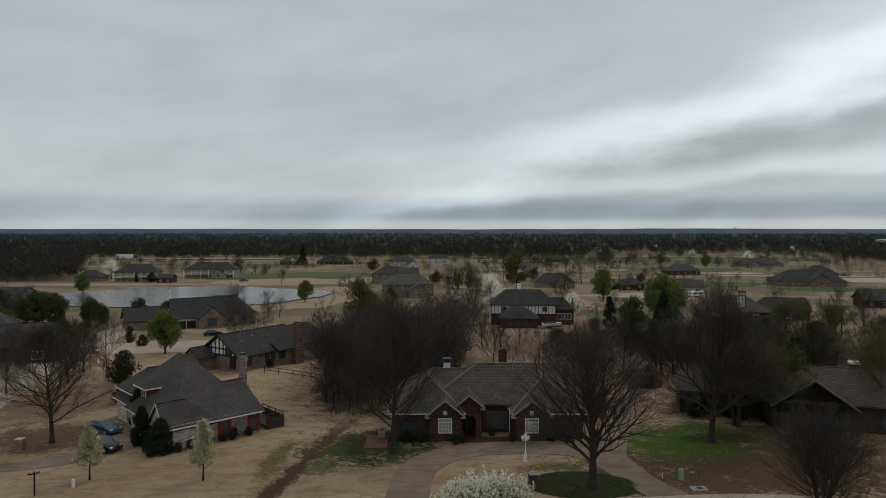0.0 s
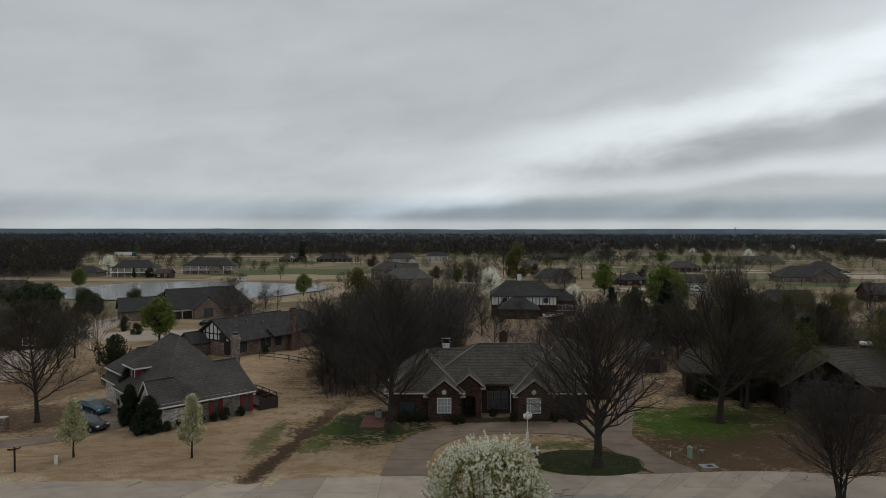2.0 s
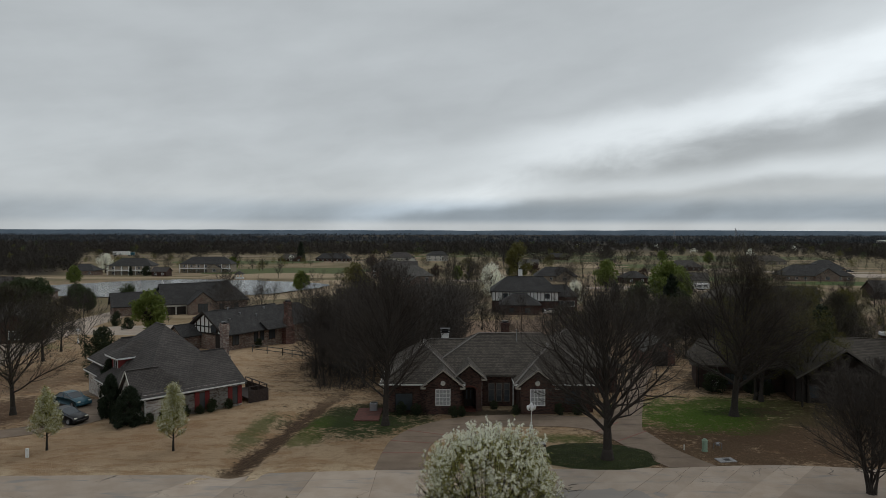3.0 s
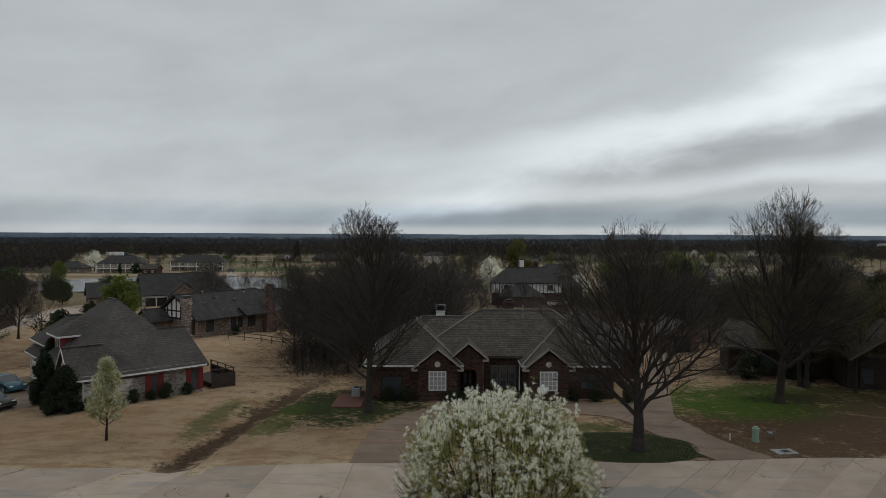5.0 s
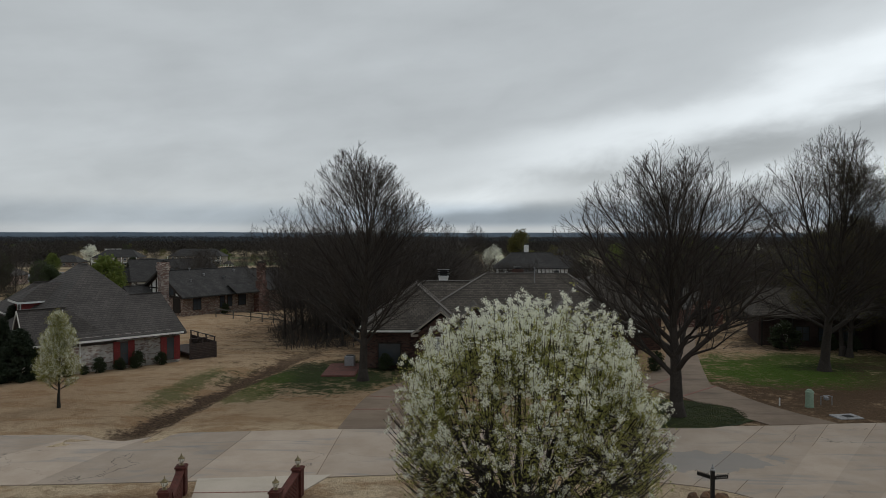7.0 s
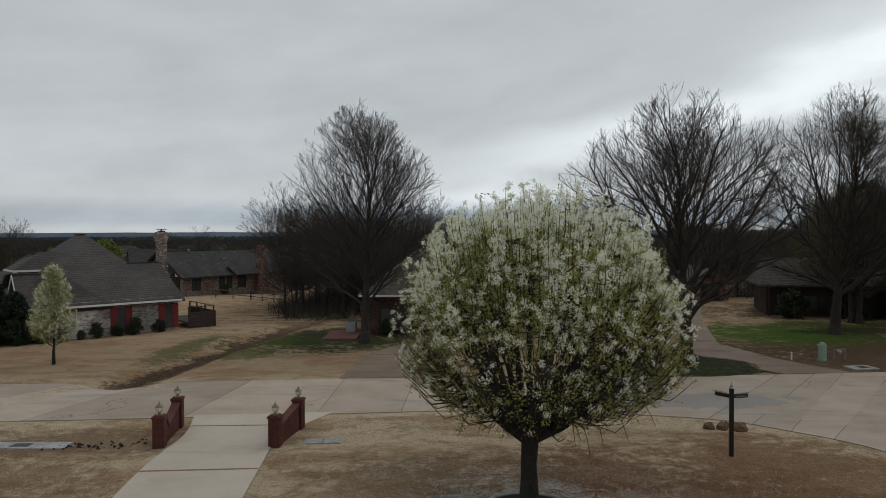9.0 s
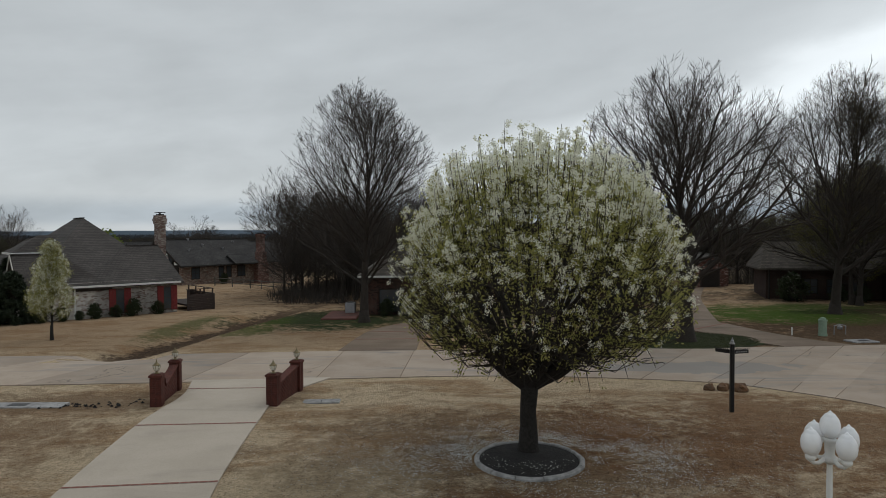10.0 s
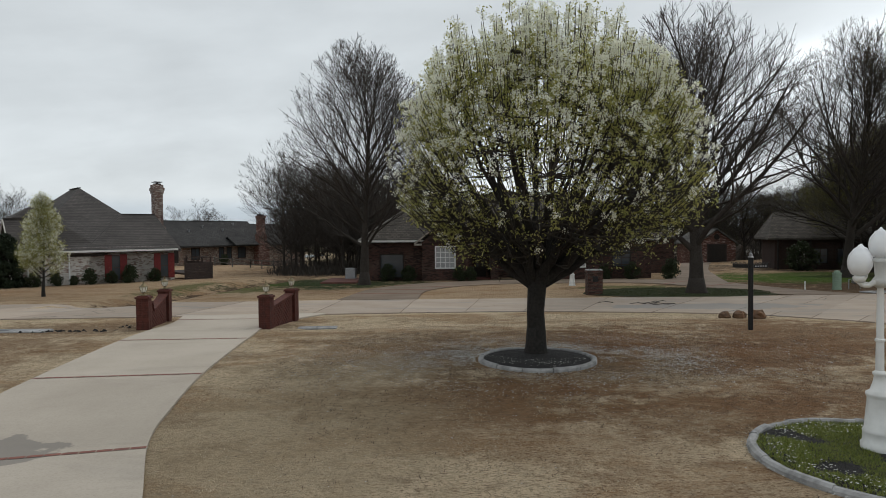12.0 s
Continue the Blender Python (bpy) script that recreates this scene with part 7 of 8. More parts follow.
def pylon(x, y, tall):
    p = empty("transmission_tower", pose(x, y, ground_z(x, y)), "distant steel lattice transmission tower", "tower", "towers")
    g = Geo()
    for sx, sy in ((-1, -1), (1, -1), (1, 1), (-1, 1)):
        g.beam((sx * 4, sy * 4, 0), (sx * 0.7, sy * 0.7, tall), 0.5)
    for k in range(7):
        z0, z1 = tall * k / 7, tall * (k + 1) / 7
        r0, r1 = 4 - 3.3 * k / 7, 4 - 3.3 * (k + 1) / 7
        g.beam((-r0, -r0, z0), (r1, -r1, z1), 0.3).beam((r0, -r0, z0), (-r1, -r1, z1), 0.3)
    part("lattice", g, MAT["galv"], p)
    part("cross_arm", Geo().beam((-7, 0, tall * 0.82), (7, 0, tall * 0.82), 0.5).beam((-5, 0, tall * 0.94), (5, 0, tall * 0.94), 0.5), MAT["galv"], p)


pylon(1020, 2260, 46)
pylon(660, 1850, 34)


# ---- brick gate walls with lanterns at the near driveway ----
BRICK = Geo().box(-0.09, 0.09, -0.05, 0.05, -0.0325, 0.0325, 0.006).mesh("brick", MAT["piece_brick"])


def lay(parent, x, y, z, turned):
    b = new("brick", BRICK)
    b.parent = parent
    b.matrix_basis = pose(x, y, z, 0, 0, 90 if turned else 0)


def gate_pillar(parent, x, y, tall):
    w_ = 0.38
    p = part("pillar", Geo().box(x - w_ / 2 + 0.012, x + w_ / 2 - 0.012, y - w_ / 2 + 0.012, y + w_ / 2 - 0.012, -0.4, tall - 0.1)
             .box(x - w_ / 2 - 0.03, x + w_ / 2 + 0.03, y - w_ / 2 - 0.03, y + w_ / 2 + 0.03, tall - 0.1, tall - 0.03, 0.01)
             .box(x - w_ / 2 + 0.02, x + w_ / 2 - 0.02, y - w_ / 2 + 0.02, y + w_ / 2 - 0.02, tall - 0.03, tall, 0.01), MAT["piece_brick"], parent, "square red brick pillar")
    n = int((tall - 0.1) / 0.075)
    for k in range(n):
        z = 0.04 + k * 0.075
        s = 1 if k % 2 else -1
        for a in (-0.095, 0.095):
            lay(p, x + a, y - s * (w_ / 2 - 0.05), z, False)
            lay(p, x + s * (w_ / 2 - 0.05), y + a, z, True)
            lay(p, x + a, y + s * (w_ / 2 - 0.05), z, False)
            lay(p, x - s * (w_ / 2 - 0.05), y + a, z, True)


def gate_wall(x, y, length, yaw, notch):
    gw = empty("brick_gate_wall", pose(x, y, ground_z(x, y) + 0.0, 0, 0, yaw), "low red brick gate wall with two pillars beside the driveway", "wall", "gate walls")
    gate_pillar(gw, 0, 0, 1.10)
    gate_pillar(gw, 0, length, 1.10)
    top = lambda t: (0.80 if t < 0.2 else 0.52 + 0.36 * ((t - 0.2) / 0.8) ** 1.4) if notch else 0.62 + 0.26 * t
    steps = 14
    g = Geo()
    y0, y1 = 0.21, length - 0.21
    for i in range(steps):
        t0, t1 = i / steps, (i + 1) / steps
        za, zb = top(t0 + 0.001), top(t1 - 0.001)
        g.wedge([(y0 + (y1 - y0) * t0, -0.4), (y0 + (y1 - y0) * t1, -0.4), (y0 + (y1 - y0) * t1, zb), (y0 + (y1 - y0) * t0, za)], -0.10, 0.10)
        g.wedge([(y0 + (y1 - y0) * t0, za), (y0 + (y1 - y0) * t1, zb), (y0 + (y1 - y0) * t1, zb + 0.07), (y0 + (y1 - y0) * t0, za + 0.07)], -0.15, 0.15)
    wl = part("wall_panel", g, MAT["piece_brick"], gw, "brick wall with a swept coping")
    k = 0
    while 0.04 + k * 0.075 < 1.0:
        z = 0.04 + k * 0.075
        u = y0 + (0.1 if k % 2 else 0.21)
        while u + 0.1 < y1:
            if z + 0.03 < top((u - y0) / (y1 - y0)):
                for s in (-1, 1):
                    lay(wl, s * 0.066, u, z, True)
            u += 0.212
        k += 1
    return gw


def lantern():
    ln = empty("gate_lantern", pose(-9.5, 45.2, 1.10), "small brass-framed glass lantern on a brick pillar", "lantern", "gate lanterns")
    part("base", Geo().lathe([(0.10, 0), (0.10, 0.025), (0.05, 0.04), (0.035, 0.08), (0.06, 0.10), (0.075, 0.115)], 12), MAT["brass"], ln, "dull brass foot")
    part("glass", Geo().lathe([(0.075, 0.115), (0.115, 0.20), (0.125, 0.28), (0.10, 0.31)], 8), MAT["lamp_glass"], ln, "seeded glass body")
    g = Geo()
    for j in range(8):
        w_ = 2 * math.pi * j / 8
        c, s = math.cos(w_), math.sin(w_)
        g.tube([(0.078 * c, 0.078 * s, 0.11), (0.118 * c, 0.118 * s, 0.20), (0.129 * c, 0.129 * s, 0.285)], [0.007] * 3, 4)
    part("frame", g, MAT["brass"], ln)
    part("cap", Geo().lathe([(0.145, 0.285), (0.14, 0.305), (0.09, 0.345), (0.05, 0.39), (0.02, 0.41), (0.028, 0.44), (0.012, 0.47), (0.004, 0.52)], 12), MAT["brass"], ln, "dull brass cap with pointed finial")
    return ln


GATES = ((-9.5, 45.25, 2.5, 9.0, True), (-5.55, 45.25, 2.3, -7.0, False))
first = lantern()
for gx, gy, gl, yaw, notch in GATES:
    gate_wall(gx, gy, gl, yaw, notch)
    for d in (0.0, gl):
        x, y = gx - d * math.sin(radians(yaw)), gy + d * math.cos(radians(yaw))
        mm = pose(x, y, ground_z(gx, gy) + 1.10, 0, 0, yaw) @ Matrix.Scale(0.95, 4)
        if (gx, d) == (-9.5, 0.0):
            first.matrix_basis = mm
        else:
            copy_thing(first, mm)


# ---- white lamp posts with five opal globes ----
def lamp_post(m):
    lp = empty("lamp_post", m, "white cast lamp post with five opal globes in a ringed bed", "lamp post", "lamp posts")
    part("base", Geo().lathe([(0.235, -0.1), (0.235, 0.06), (0.21, 0.09), (0.205, 0.22), (0.215, 0.24), (0.19, 0.27), (0.155, 0.70), (0.16, 0.72), (0.175, 0.75), (0.175, 0.78), (0.12, 0.82), (0.08, 0.95), (0.07, 1.02), (0.09, 1.04), (0.09, 1.07), (0.055, 1.10)], 16, flute=0.02), MAT["white"], lp, "flared white base", True)
    part("shaft", Geo().lathe([(0.055, 1.10), (0.052, 1.5), (0.066, 1.51), (0.066, 1.54), (0.05, 1.55), (0.042, 2.26)], 14, flute=0.05), MAT["white"], lp, "fluted white shaft")
    part("crown", Geo().lathe([(0.052, 2.26), (0.10, 2.30), (0.12, 2.34), (0.10, 2.38), (0.07, 2.42), (0.085, 2.60), (0.10, 2.62), (0.105, 2.66), (0.07, 2.68)], 14), MAT["white"], lp, "white bracket hub", True)
    globe = [(0.07, 0.0), (0.105, 0.02), (0.145, 0.10), (0.155, 0.19), (0.14, 0.27), (0.105, 0.33), (0.085, 0.35), (0.08, 0.37), (0.045, 0.385), (0.03, 0.40), (0.008, 0.43)]
    part("globe", Geo().lathe([(r, z + 2.68) for r, z in globe], 16, flute=0.03), MAT["globe"], lp, "opal acorn globe", True)
    for k in range(4):
        w_ = radians(10 + 90 * k)
        c, s = math.cos(w_), math.sin(w_)
        am = part("arm", Geo().tube([(0.09 * c, 0.09 * s, 2.34), (0.20 * c, 0.20 * s, 2.29), (0.29 * c, 0.29 * s, 2.30), (0.34 * c, 0.34 * s, 2.36)], [0.04, 0.032, 0.03, 0.045], 8)
                  .lathe([(0.05, 2.34), (0.08, 2.38), (0.085, 2.42), (0.06, 2.44)], 12, 0.34 * c, 0.34 * s), MAT["white"], lp, "curved white bracket", True)
        part("globe", Geo().lathe([(r, z + 2.44) for r, z in globe], 16, 0.34 * c, 0.34 * s, 0.03), MAT["globe"], lp, "opal acorn globe", True)
    return lp


LAMP = (6.10, 33.2)
near_lamp = lamp_post(at(*LAMP) @ pose(0, 0, 0.08) @ Matrix.Scale(0.965, 4))
tagged(copy_thing(near_lamp, at(8.7, 67.6)), "white lamp post with opal globes inside the circular drive")
tagged(copy_thing(near_lamp, at(-68.7, 128)), "white lamp post with opal globes by the side street")


# ---- ringed beds ----
def ring_bed(name, cx, cy, r, n, label, gap):
    bed = empty(name, pose(cx, cy, ground_z(cx, cy)), label, "flower bed")
    rng = random.Random(n)
    g = Geo()
    pts = [(0, 0, 0.07)] + [(q * math.cos(j / 24 * 6.2832), q * math.sin(j / 24 * 6.2832), z) for q, z in ((r * 0.5, 0.075), (r - 0.055, 0.045)) for j in range(24)]
    faces = [(0, 1 + j, 1 + (j + 1) % 24) for j in range(24)] + [(1 + j, 25 + j, 25 + (j + 1) % 24, 1 + (j + 1) % 24) for j in range(24)]
    part("mulch", g.add(pts, faces), MAT["mulch"], bed, "dark mulch")
    for k in range(n):
        a0, a1 = 2 * math.pi * (k + gap) / n, 2 * math.pi * (k + 1 - gap) / n
        g = Geo()
        lift = rng.uniform(-0.012, 0.012)
        off = rng.uniform(-0.015, 0.015)
        m_ = 4
        prof = ((r - 0.055, -0.05), (r - 0.055, 0.06), (r - 0.03, 0.088), (r + 0.035, 0.088), (r + 0.07, 0.055), (r + 0.08, -0.05))
        for i in range(m_ + 1):
            a = a0 + (a1 - a0) * i / m_
            for q, z in prof:
                wob = 0.012 * noise.noise((a * 9, q, n))
                g.v.append(((q + off + wob) * math.cos(a), (q + off + wob) * math.sin(a), z + (lift if z > 0 else 0) + wob))
        c = len(prof)
        for i in range(m_):
            for j in range(c - 1):
                q = i * c + j
                g.f.append((q, q + c, q + c + 1, q + 1))
        g.f += [tuple(range(c)), tuple(m_ * c + j for j in range(c - 1, -1, -1))]
        part("edging_block", g, MAT["kerbstone"], bed)
    return bed


ring_bed("tree_ring", 2.38, 39.75, 1.32, 13, "round bed of dark mulch edged with pale concrete blocks", 0.012)
ring_bed("lamp_ring", 6.07, 32.9, 1.66, 20, "round grassy bed edged with grey concrete round the lamp", 0.002)


def tufts(name, mat, n, place, seed, size, label, category="grass", blades=3, lean=0.7):
    """Short blades strewn on the ground."""
    rng = random.Random(seed)
    g = Geo()
    while n > 0:
        p = place(rng)
        if p is None:
            continue
        n -= 1
        x, y, z = p
        for _ in range(blades):
            w_ = rng.random() * 6.28
            s = size * rng.uniform(0.6, 1.4)
            c, q = math.cos(w_), math.sin(w_)
            k = lean * rng.uniform(0.4, 1.4)
            ox, oy = rng.gauss(0, size * 0.6), rng.gauss(0, size * 0.6)
            g.add([(x + ox - q * s * 0.13, y + oy + c * s * 0.13, z), (x + ox + q * s * 0.13, y + oy - c * s * 0.13, z), (x + ox + c * s * k, y + oy + q * s * k, z + s * (1.1 - 0.5 * min(1, k)))], [(0, 1, 2)])
    return tagged(new(name, g.mesh(name, MAT[mat])), label, category, "", "stuff")


def in_lamp_ring(rng):
    w_, q = rng.random() * 6.28, 1.56 * math.sqrt(rng.random())
    x, y = 6.07 + q * math.cos(w_), 32.9 + q * math.sin(w_)
    if noise.noise((x * 1.4, y * 1.4, 3.0)) < -0.3 or (q > 1.3 and rng.random() < 0.75):
        return None
    return x, y, ground_z(x, y) + 0.045


def near_lawn(rng):
    y = rng.uniform(28, 49)
    x = rng.uniform(-19, 16)
    i = min(range(0, 49, 4), key=lambda k: abs(dl[k][1] - y))
    if dl[i][0] - 0.15 < x < dr[i][0] + 0.15 or math.dist((x, y), (2.38, 39.75)) < 1.45 or math.dist((x, y), (6.07, 32.9)) < 1.75:
        return None
    if y > float(np.interp(x, (-16.5, -5, 1, 5.5, 10.6, 12.9, 14.7), (48.5, 49.3, 49.8, 49.5, 48.4, 46.6, 44.2))) or x > 14.5:
        return None
    if noise.noise((x * 0.8, y * 0.8, 1.0)) + 0.5 * noise.noise((x * 3, y * 3, 1.0)) < -0.1 + 0.25 * rng.random():
        return None
    return x, y, ground_z(x, y)


MAT["green_blade"] = leaf_material("green_grass_blades", (0.13, 0.17, 0.03), (0.22, 0.23, 0.06), 0.2)
MAT["straw_blade"] = leaf_material("straw_grass_blades", (0.66, 0.56, 0.40), (0.30, 0.20, 0.115), 0.2)
MAT["brown_blade"] = leaf_material("brown_leaf_litter", (0.10, 0.06, 0.035), (0.055, 0.036, 0.025), 0.1)
tufts("lamp_ring_grass", "green_blade", 17000, in_lamp_ring, 5, 0.055, "short green grass and weeds in the lamp bed")
MAT["dark_blade"] = leaf_material("dark_rye_blades", (0.030, 0.042, 0.012), (0.050, 0.058, 0.018), 0.2)


def in_island(rng):
    w_, q = rng.random() * 6.28, math.sqrt(rng.random()) * 0.97
    x, y = 13.4 + 5.2 * q * math.cos(w_), 61.0 + 3.5 * q * math.sin(w_)
    return x, y, ground_z(x, y) + 0.05


tufts("island_grass", "dark_blade", 9000, in_island, 8, 0.06, "short dark green rye grass on the driveway island")
tufts("lawn_tufts", "straw_blade", 50000, near_lawn, 6, 0.03, "matted straw tufts on the near lawn", blades=2, lean=1.3)


def litter_place(rng):
    x, y = rng.gauss(3.5, 6.0), rng.gauss(40.5, 3.6)
    if not (-3.8 < x < 13 and 29 < y < 48.4) or math.dist((x, y), (2.38, 39.75)) < 1.45 or math.dist((x, y), (6.07, 32.9)) < 1.75:
        return None
    if noise.noise((x * 0.45, y * 0.9, 8.0)) < -0.05:
        return None
    return x, y, ground_z(x, y) + 0.012


def petal_place(rng):
    w_, q = rng.random() * 6.28, abs(rng.gauss(0, 1)) * 1.9 + 0.9
    x, y = 2.6 + q * 1.5 * math.cos(w_), 40.3 + q * 0.85 * math.sin(w_)
    if 1.2 < math.dist((x, y), (2.38, 39.75)) < 1.46 or y > 49 or (math.dist((x, y), (2.38, 39.75)) < 1.3 and rng.random() < 0.9):
        return None
    if noise.noise((x * 0.6, y * 0.9, 4.0)) + 0.7 * noise.noise((x * 2.3, y * 2.9, 4.0)) < rng.uniform(-0.5, 0.6):
        return None
    return x, y, ground_z(x, y) + (0.085 if math.dist((x, y), (2.38, 39.75)) < 1.3 else 0.015)


tufts("leaf_litter", "brown_blade", 16000, litter_place, 7, 0.034, "dead brown leaves and thatch on the lawn", "litter", 2, 1.6)
def flakes(name, n, place, seed, size, label):
    """Small petals lying flat."""
    rng = random.Random(seed)
    g = Geo()
    while n > 0:
        p = place(rng)
        if p is None:
            continue
        n -= 1
        a, s = rng.random() * 6.28, size * rng.uniform(0.6, 1.4)
        c, q = s * math.cos(a), s * math.sin(a)
        x, y, z = p
        k = rng.uniform(-0.4, 0.4) * s
        g.add([(x + c, y + q, z + k), (x - q, y + c, z + s * 0.3), (x - c, y - q, z - k * 0.5), (x + q, y - c, z + s * 0.3)], [(0, 1, 2, 3)])
    return tagged(new(name, g.mesh(name, MAT["petals_fallen"])), label, "petals", "", "stuff")


def lamp_petals(rng):
    w_, q = rng.random() * 6.28, 1.8 * math.sqrt(0.3 + 0.7 * rng.random())
    return 6.07 + q * math.cos(w_), 32.9 + q * math.sin(w_), 0.085 if q < 1.5 else 0.02


def stray_petals(rng):
    x, y = rng.uniform(-3, 12), rng.uniform(31, 46)
    return None if math.dist((x, y), (6.07, 32.9)) < 1.75 else (x, y, ground_z(x, y) + 0.02)


flakes("fallen_petals", 14000, petal_place, 9, 0.0145, "white petals fallen round the pear tree")
flakes("lamp_ring_petals", 1600, lamp_petals, 10, 0.011, "white petals in the lamp bed")
flakes("stray_petals", 1200, stray_petals, 11, 0.008, "scattered white petals on the near lawn")


# ---- street furniture ----
def street_sign(m, label):
    s = empty("street_sign", m, label, "street sign", "street signs")
    part("post", Geo().box(-0.06, 0.06, -0.06, 0.06, -0.3, 2.2, 0.012), MAT["black"], s, "square dark post")
    part("finial", Geo().lathe([(0.085, 2.2), (0.085, 2.23), (0.05, 2.25), (0.055, 2.3), (0.02, 2.34), (0.006, 2.42)], 10), MAT["galv"], s, "pointed metal finial")
    for yaw, nm in ((12, 1.0), (128, 0.95)):
        b = part("name_board", Geo().box(0.09, 0.09 + 0.5 * nm, -0.012, 0.012, 1.88, 1.99), MAT["black"], s, "dark street name board")
        b.matrix_basis = pose(0, 0, 0, 0, 0, yaw)
        g = Geo()
        for k in range(5):
            g.box(0.14 + k * 0.085, 0.14 + k * 0.085 + 0.055, -0.0165, -0.013, 1.915, 1.955)
        part("lettering", g, MAT["galv"], b)
        g = Geo()
        for k in range(4):
            u = 0.14 + k * 0.13
            g.tube([(u, 0, 1.99), (u + 0.03, 0, 2.04), (u + 0.07, 0, 2.045), (u + 0.1, 0, 2.01)], [0.009] * 4, 4)
        part("scroll", g.beam((0.06, 0, 2.0), (0.09 + 0.5 * nm, 0, 2.0), 0.012), MAT["black"], b, "wrought scrollwork")
    return s


street_sign(at(9.5, 44.1), "dark wooden post with two street name boards on the lawn")
street_sign(at(-37.3, 58.4, 60), "dark post with street name boards at the far corner")


def boulder(seed, r):
    g = Geo()
    n, m_ = 10, 6
    for i in range(m_ + 1):
        ph = math.pi * i / m_
        for j in range(n):
            th = 2 * math.pi * j / n
            d = Vector((math.sin(ph) * math.cos(th), math.sin(ph) * math.sin(th), math.cos(ph)))
            q = r * (1 + 0.35 * noise.noise(d * 1.5 + Vector((seed * 3.1, 0, 0))) + 0.15 * noise.noise(d * 4 + Vector((seed, 2, 0))))
            g.v.append((d.x * q * 1.35, d.y * q, d.z * q * 0.62))
    for i in range(m_):
        for j in range(n):
            g.f.append((i * n + j, (i + 1) * n + j, (i + 1) * n + (j + 1) % n, i * n + (j + 1) % n))
    return g


for k, (x, y, r, yaw) in enumerate(((10.1, 47.3, 0.2, 10), (10.55, 47.2, 0.22, 40), (11.1, 47.0, 0.26, -15), (10.8, 47.5, 0.18, 70))):
    solo("rock", boulder(k, r), MAT["rock"], pose(x, y, ground_z(x, y) + r * 0.3, 0, 0, yaw) @ Matrix.Diagonal((0.85, 0.9, 1.5, 1)), "rust-brown landscaping rock at the lawn's edge", "rock", "rocks by the sign")

mb = empty("brick_mailbox", at(8.45, 60.2), "red brick mailbox pillar beside the circular drive", "mailbox")
part("pillar", Geo().box(-0.4, 0.4, -0.36, 0.36, -0.3, 1.25).box(-0.44, 0.44, -0.4, 0.4, 1.25, 1.36, 0.02), MAT["brick"], mb)
part("cap", Geo().box(-0.4, 0.4, -0.36, 0.36, 1.36, 1.42, 0.02), MAT["kerbstone"], mb, "pale stone cap")
part("mailbox_door", Geo().box(-0.14, 0.14, -0.385, -0.362, 0.75, 1.05), MAT["black"], mb)
mb = empty("brick_mailbox", at(-46.6, 70.6), "whitewashed brick mailbox pillar at the drive's mouth", "mailbox")
part("pillar", Geo().box(-0.4, 0.4, -0.36, 0.36, -0.3, 1.3).box(-0.45, 0.45, -0.41, 0.41, 1.3, 1.42, 0.02), MAT["mixed_brick"], mb)
part("cap", Geo().box(-0.4, 0.4, -0.36, 0.36, 1.42, 1.5, 0.02), MAT["cream"], mb, "pale cap")

up = empty("utility_pedestal", at(23.2, 62.4), "pale green ribbed utility pedestal on the verge", "utility box")
body = [(0.26, -0.1), (0.26, 0.12)]
for k in range(6):
    z = 0.12 + k * 0.13
    body += [(0.235, z), (0.225, z + 0.10), (0.24, z + 0.115), (0.24, z + 0.13)]
part("body", Geo().lathe(body, 16), MAT["verdigris"], up)
part("cap", Geo().lathe([(0.26, 0.90), (0.26, 0.98), (0.17, 1.0), (0.17, 1.08), (0.08, 1.12)], 16), MAT["verdigris"], up)
ms = empty("gas_meter", at(24.2, 62.9), "small galvanised pipe frame beside the pedestal", "pipe frame")
part("pipe", Geo().tube([(0, 0, 0), (0, 0, 0.55), (0.35, 0, 0.62), (0.7, 0, 0.55), (0.7, 0, 0)], [0.035] * 5, 6), MAT["galv"], ms)
part("regulator", Geo().lathe([(0.05, 0.3), (0.16, 0.36), (0.16, 0.5), (0.06, 0.56)], 10, 0.35, 0), MAT["galv"], ms)
solo("marker_stake", Geo().lathe([(0.045, -0.1), (0.045, 0.45), (0.03, 0.5)], 8), MAT["white"], at(21.5, 62.7), "short white marker stake on the verge", "stake")
solo("marker_post", Geo().box(-0.13, 0.13, -0.1, 0.1, -0.2, 0.78, 0.03), MAT["white"], at(-34.9, 60.4), "white utility marker post on the lawn", "post")


def inlet(x, y, wx, wy, yaw, hole, label):
    c = empty("culvert_cover", at(x, y, yaw), label, "culvert")
    part("slab", Geo().box(-wx, wx, -wy, wy, -0.15, 0.075, 0.02), MAT["kerbstone"], c)
    # flat black plate on the slab stands in for the hole's shade
    part("opening", Geo().box(-hole + 0.1, hole + 0.1, -wy * 0.55, wy * 0.5, 0.06, 0.079), MAT["black"], c, "black plate standing in for the inlet's dark hole")


inlet(-14.6, 45.7, 1.7, 0.34, 0, 0.32, "pale concrete culvert cover in the swale")
inlet(-4.2, 46.2, 0.75, 0.26, 4, 0.02, "pale concrete culvert end beside the gate wall")
inlet(24.0, 60.0, 0.75, 0.5, 8, 0.28, "pale concrete inlet cover on the verge")
g = Geo()
rng = random.Random(12)
for k in range(70):
    x, y = rng.uniform(-13.6, -10.1), 45.75 + rng.gauss(0, 0.28)
    r = rng.uniform(0.03, 0.08)
    g.add([(x + r * a, y + r * b, ground_z(x, y) + 0.02 + r * c) for a, b, c in ((1, 0, 0), (0, 1, 0.1), (-1, 0, 0), (0, -1, 0.1), (0, 0, 0.9))], [(0, 1, 4), (1, 2, 4), (2, 3, 4), (3, 0, 4)])
tagged(new("gravel", g.mesh("gravel", MAT["mulch"])), "dark stones in the swale by the gate wall", "gravel", "", "stuff")
bt = Geo()
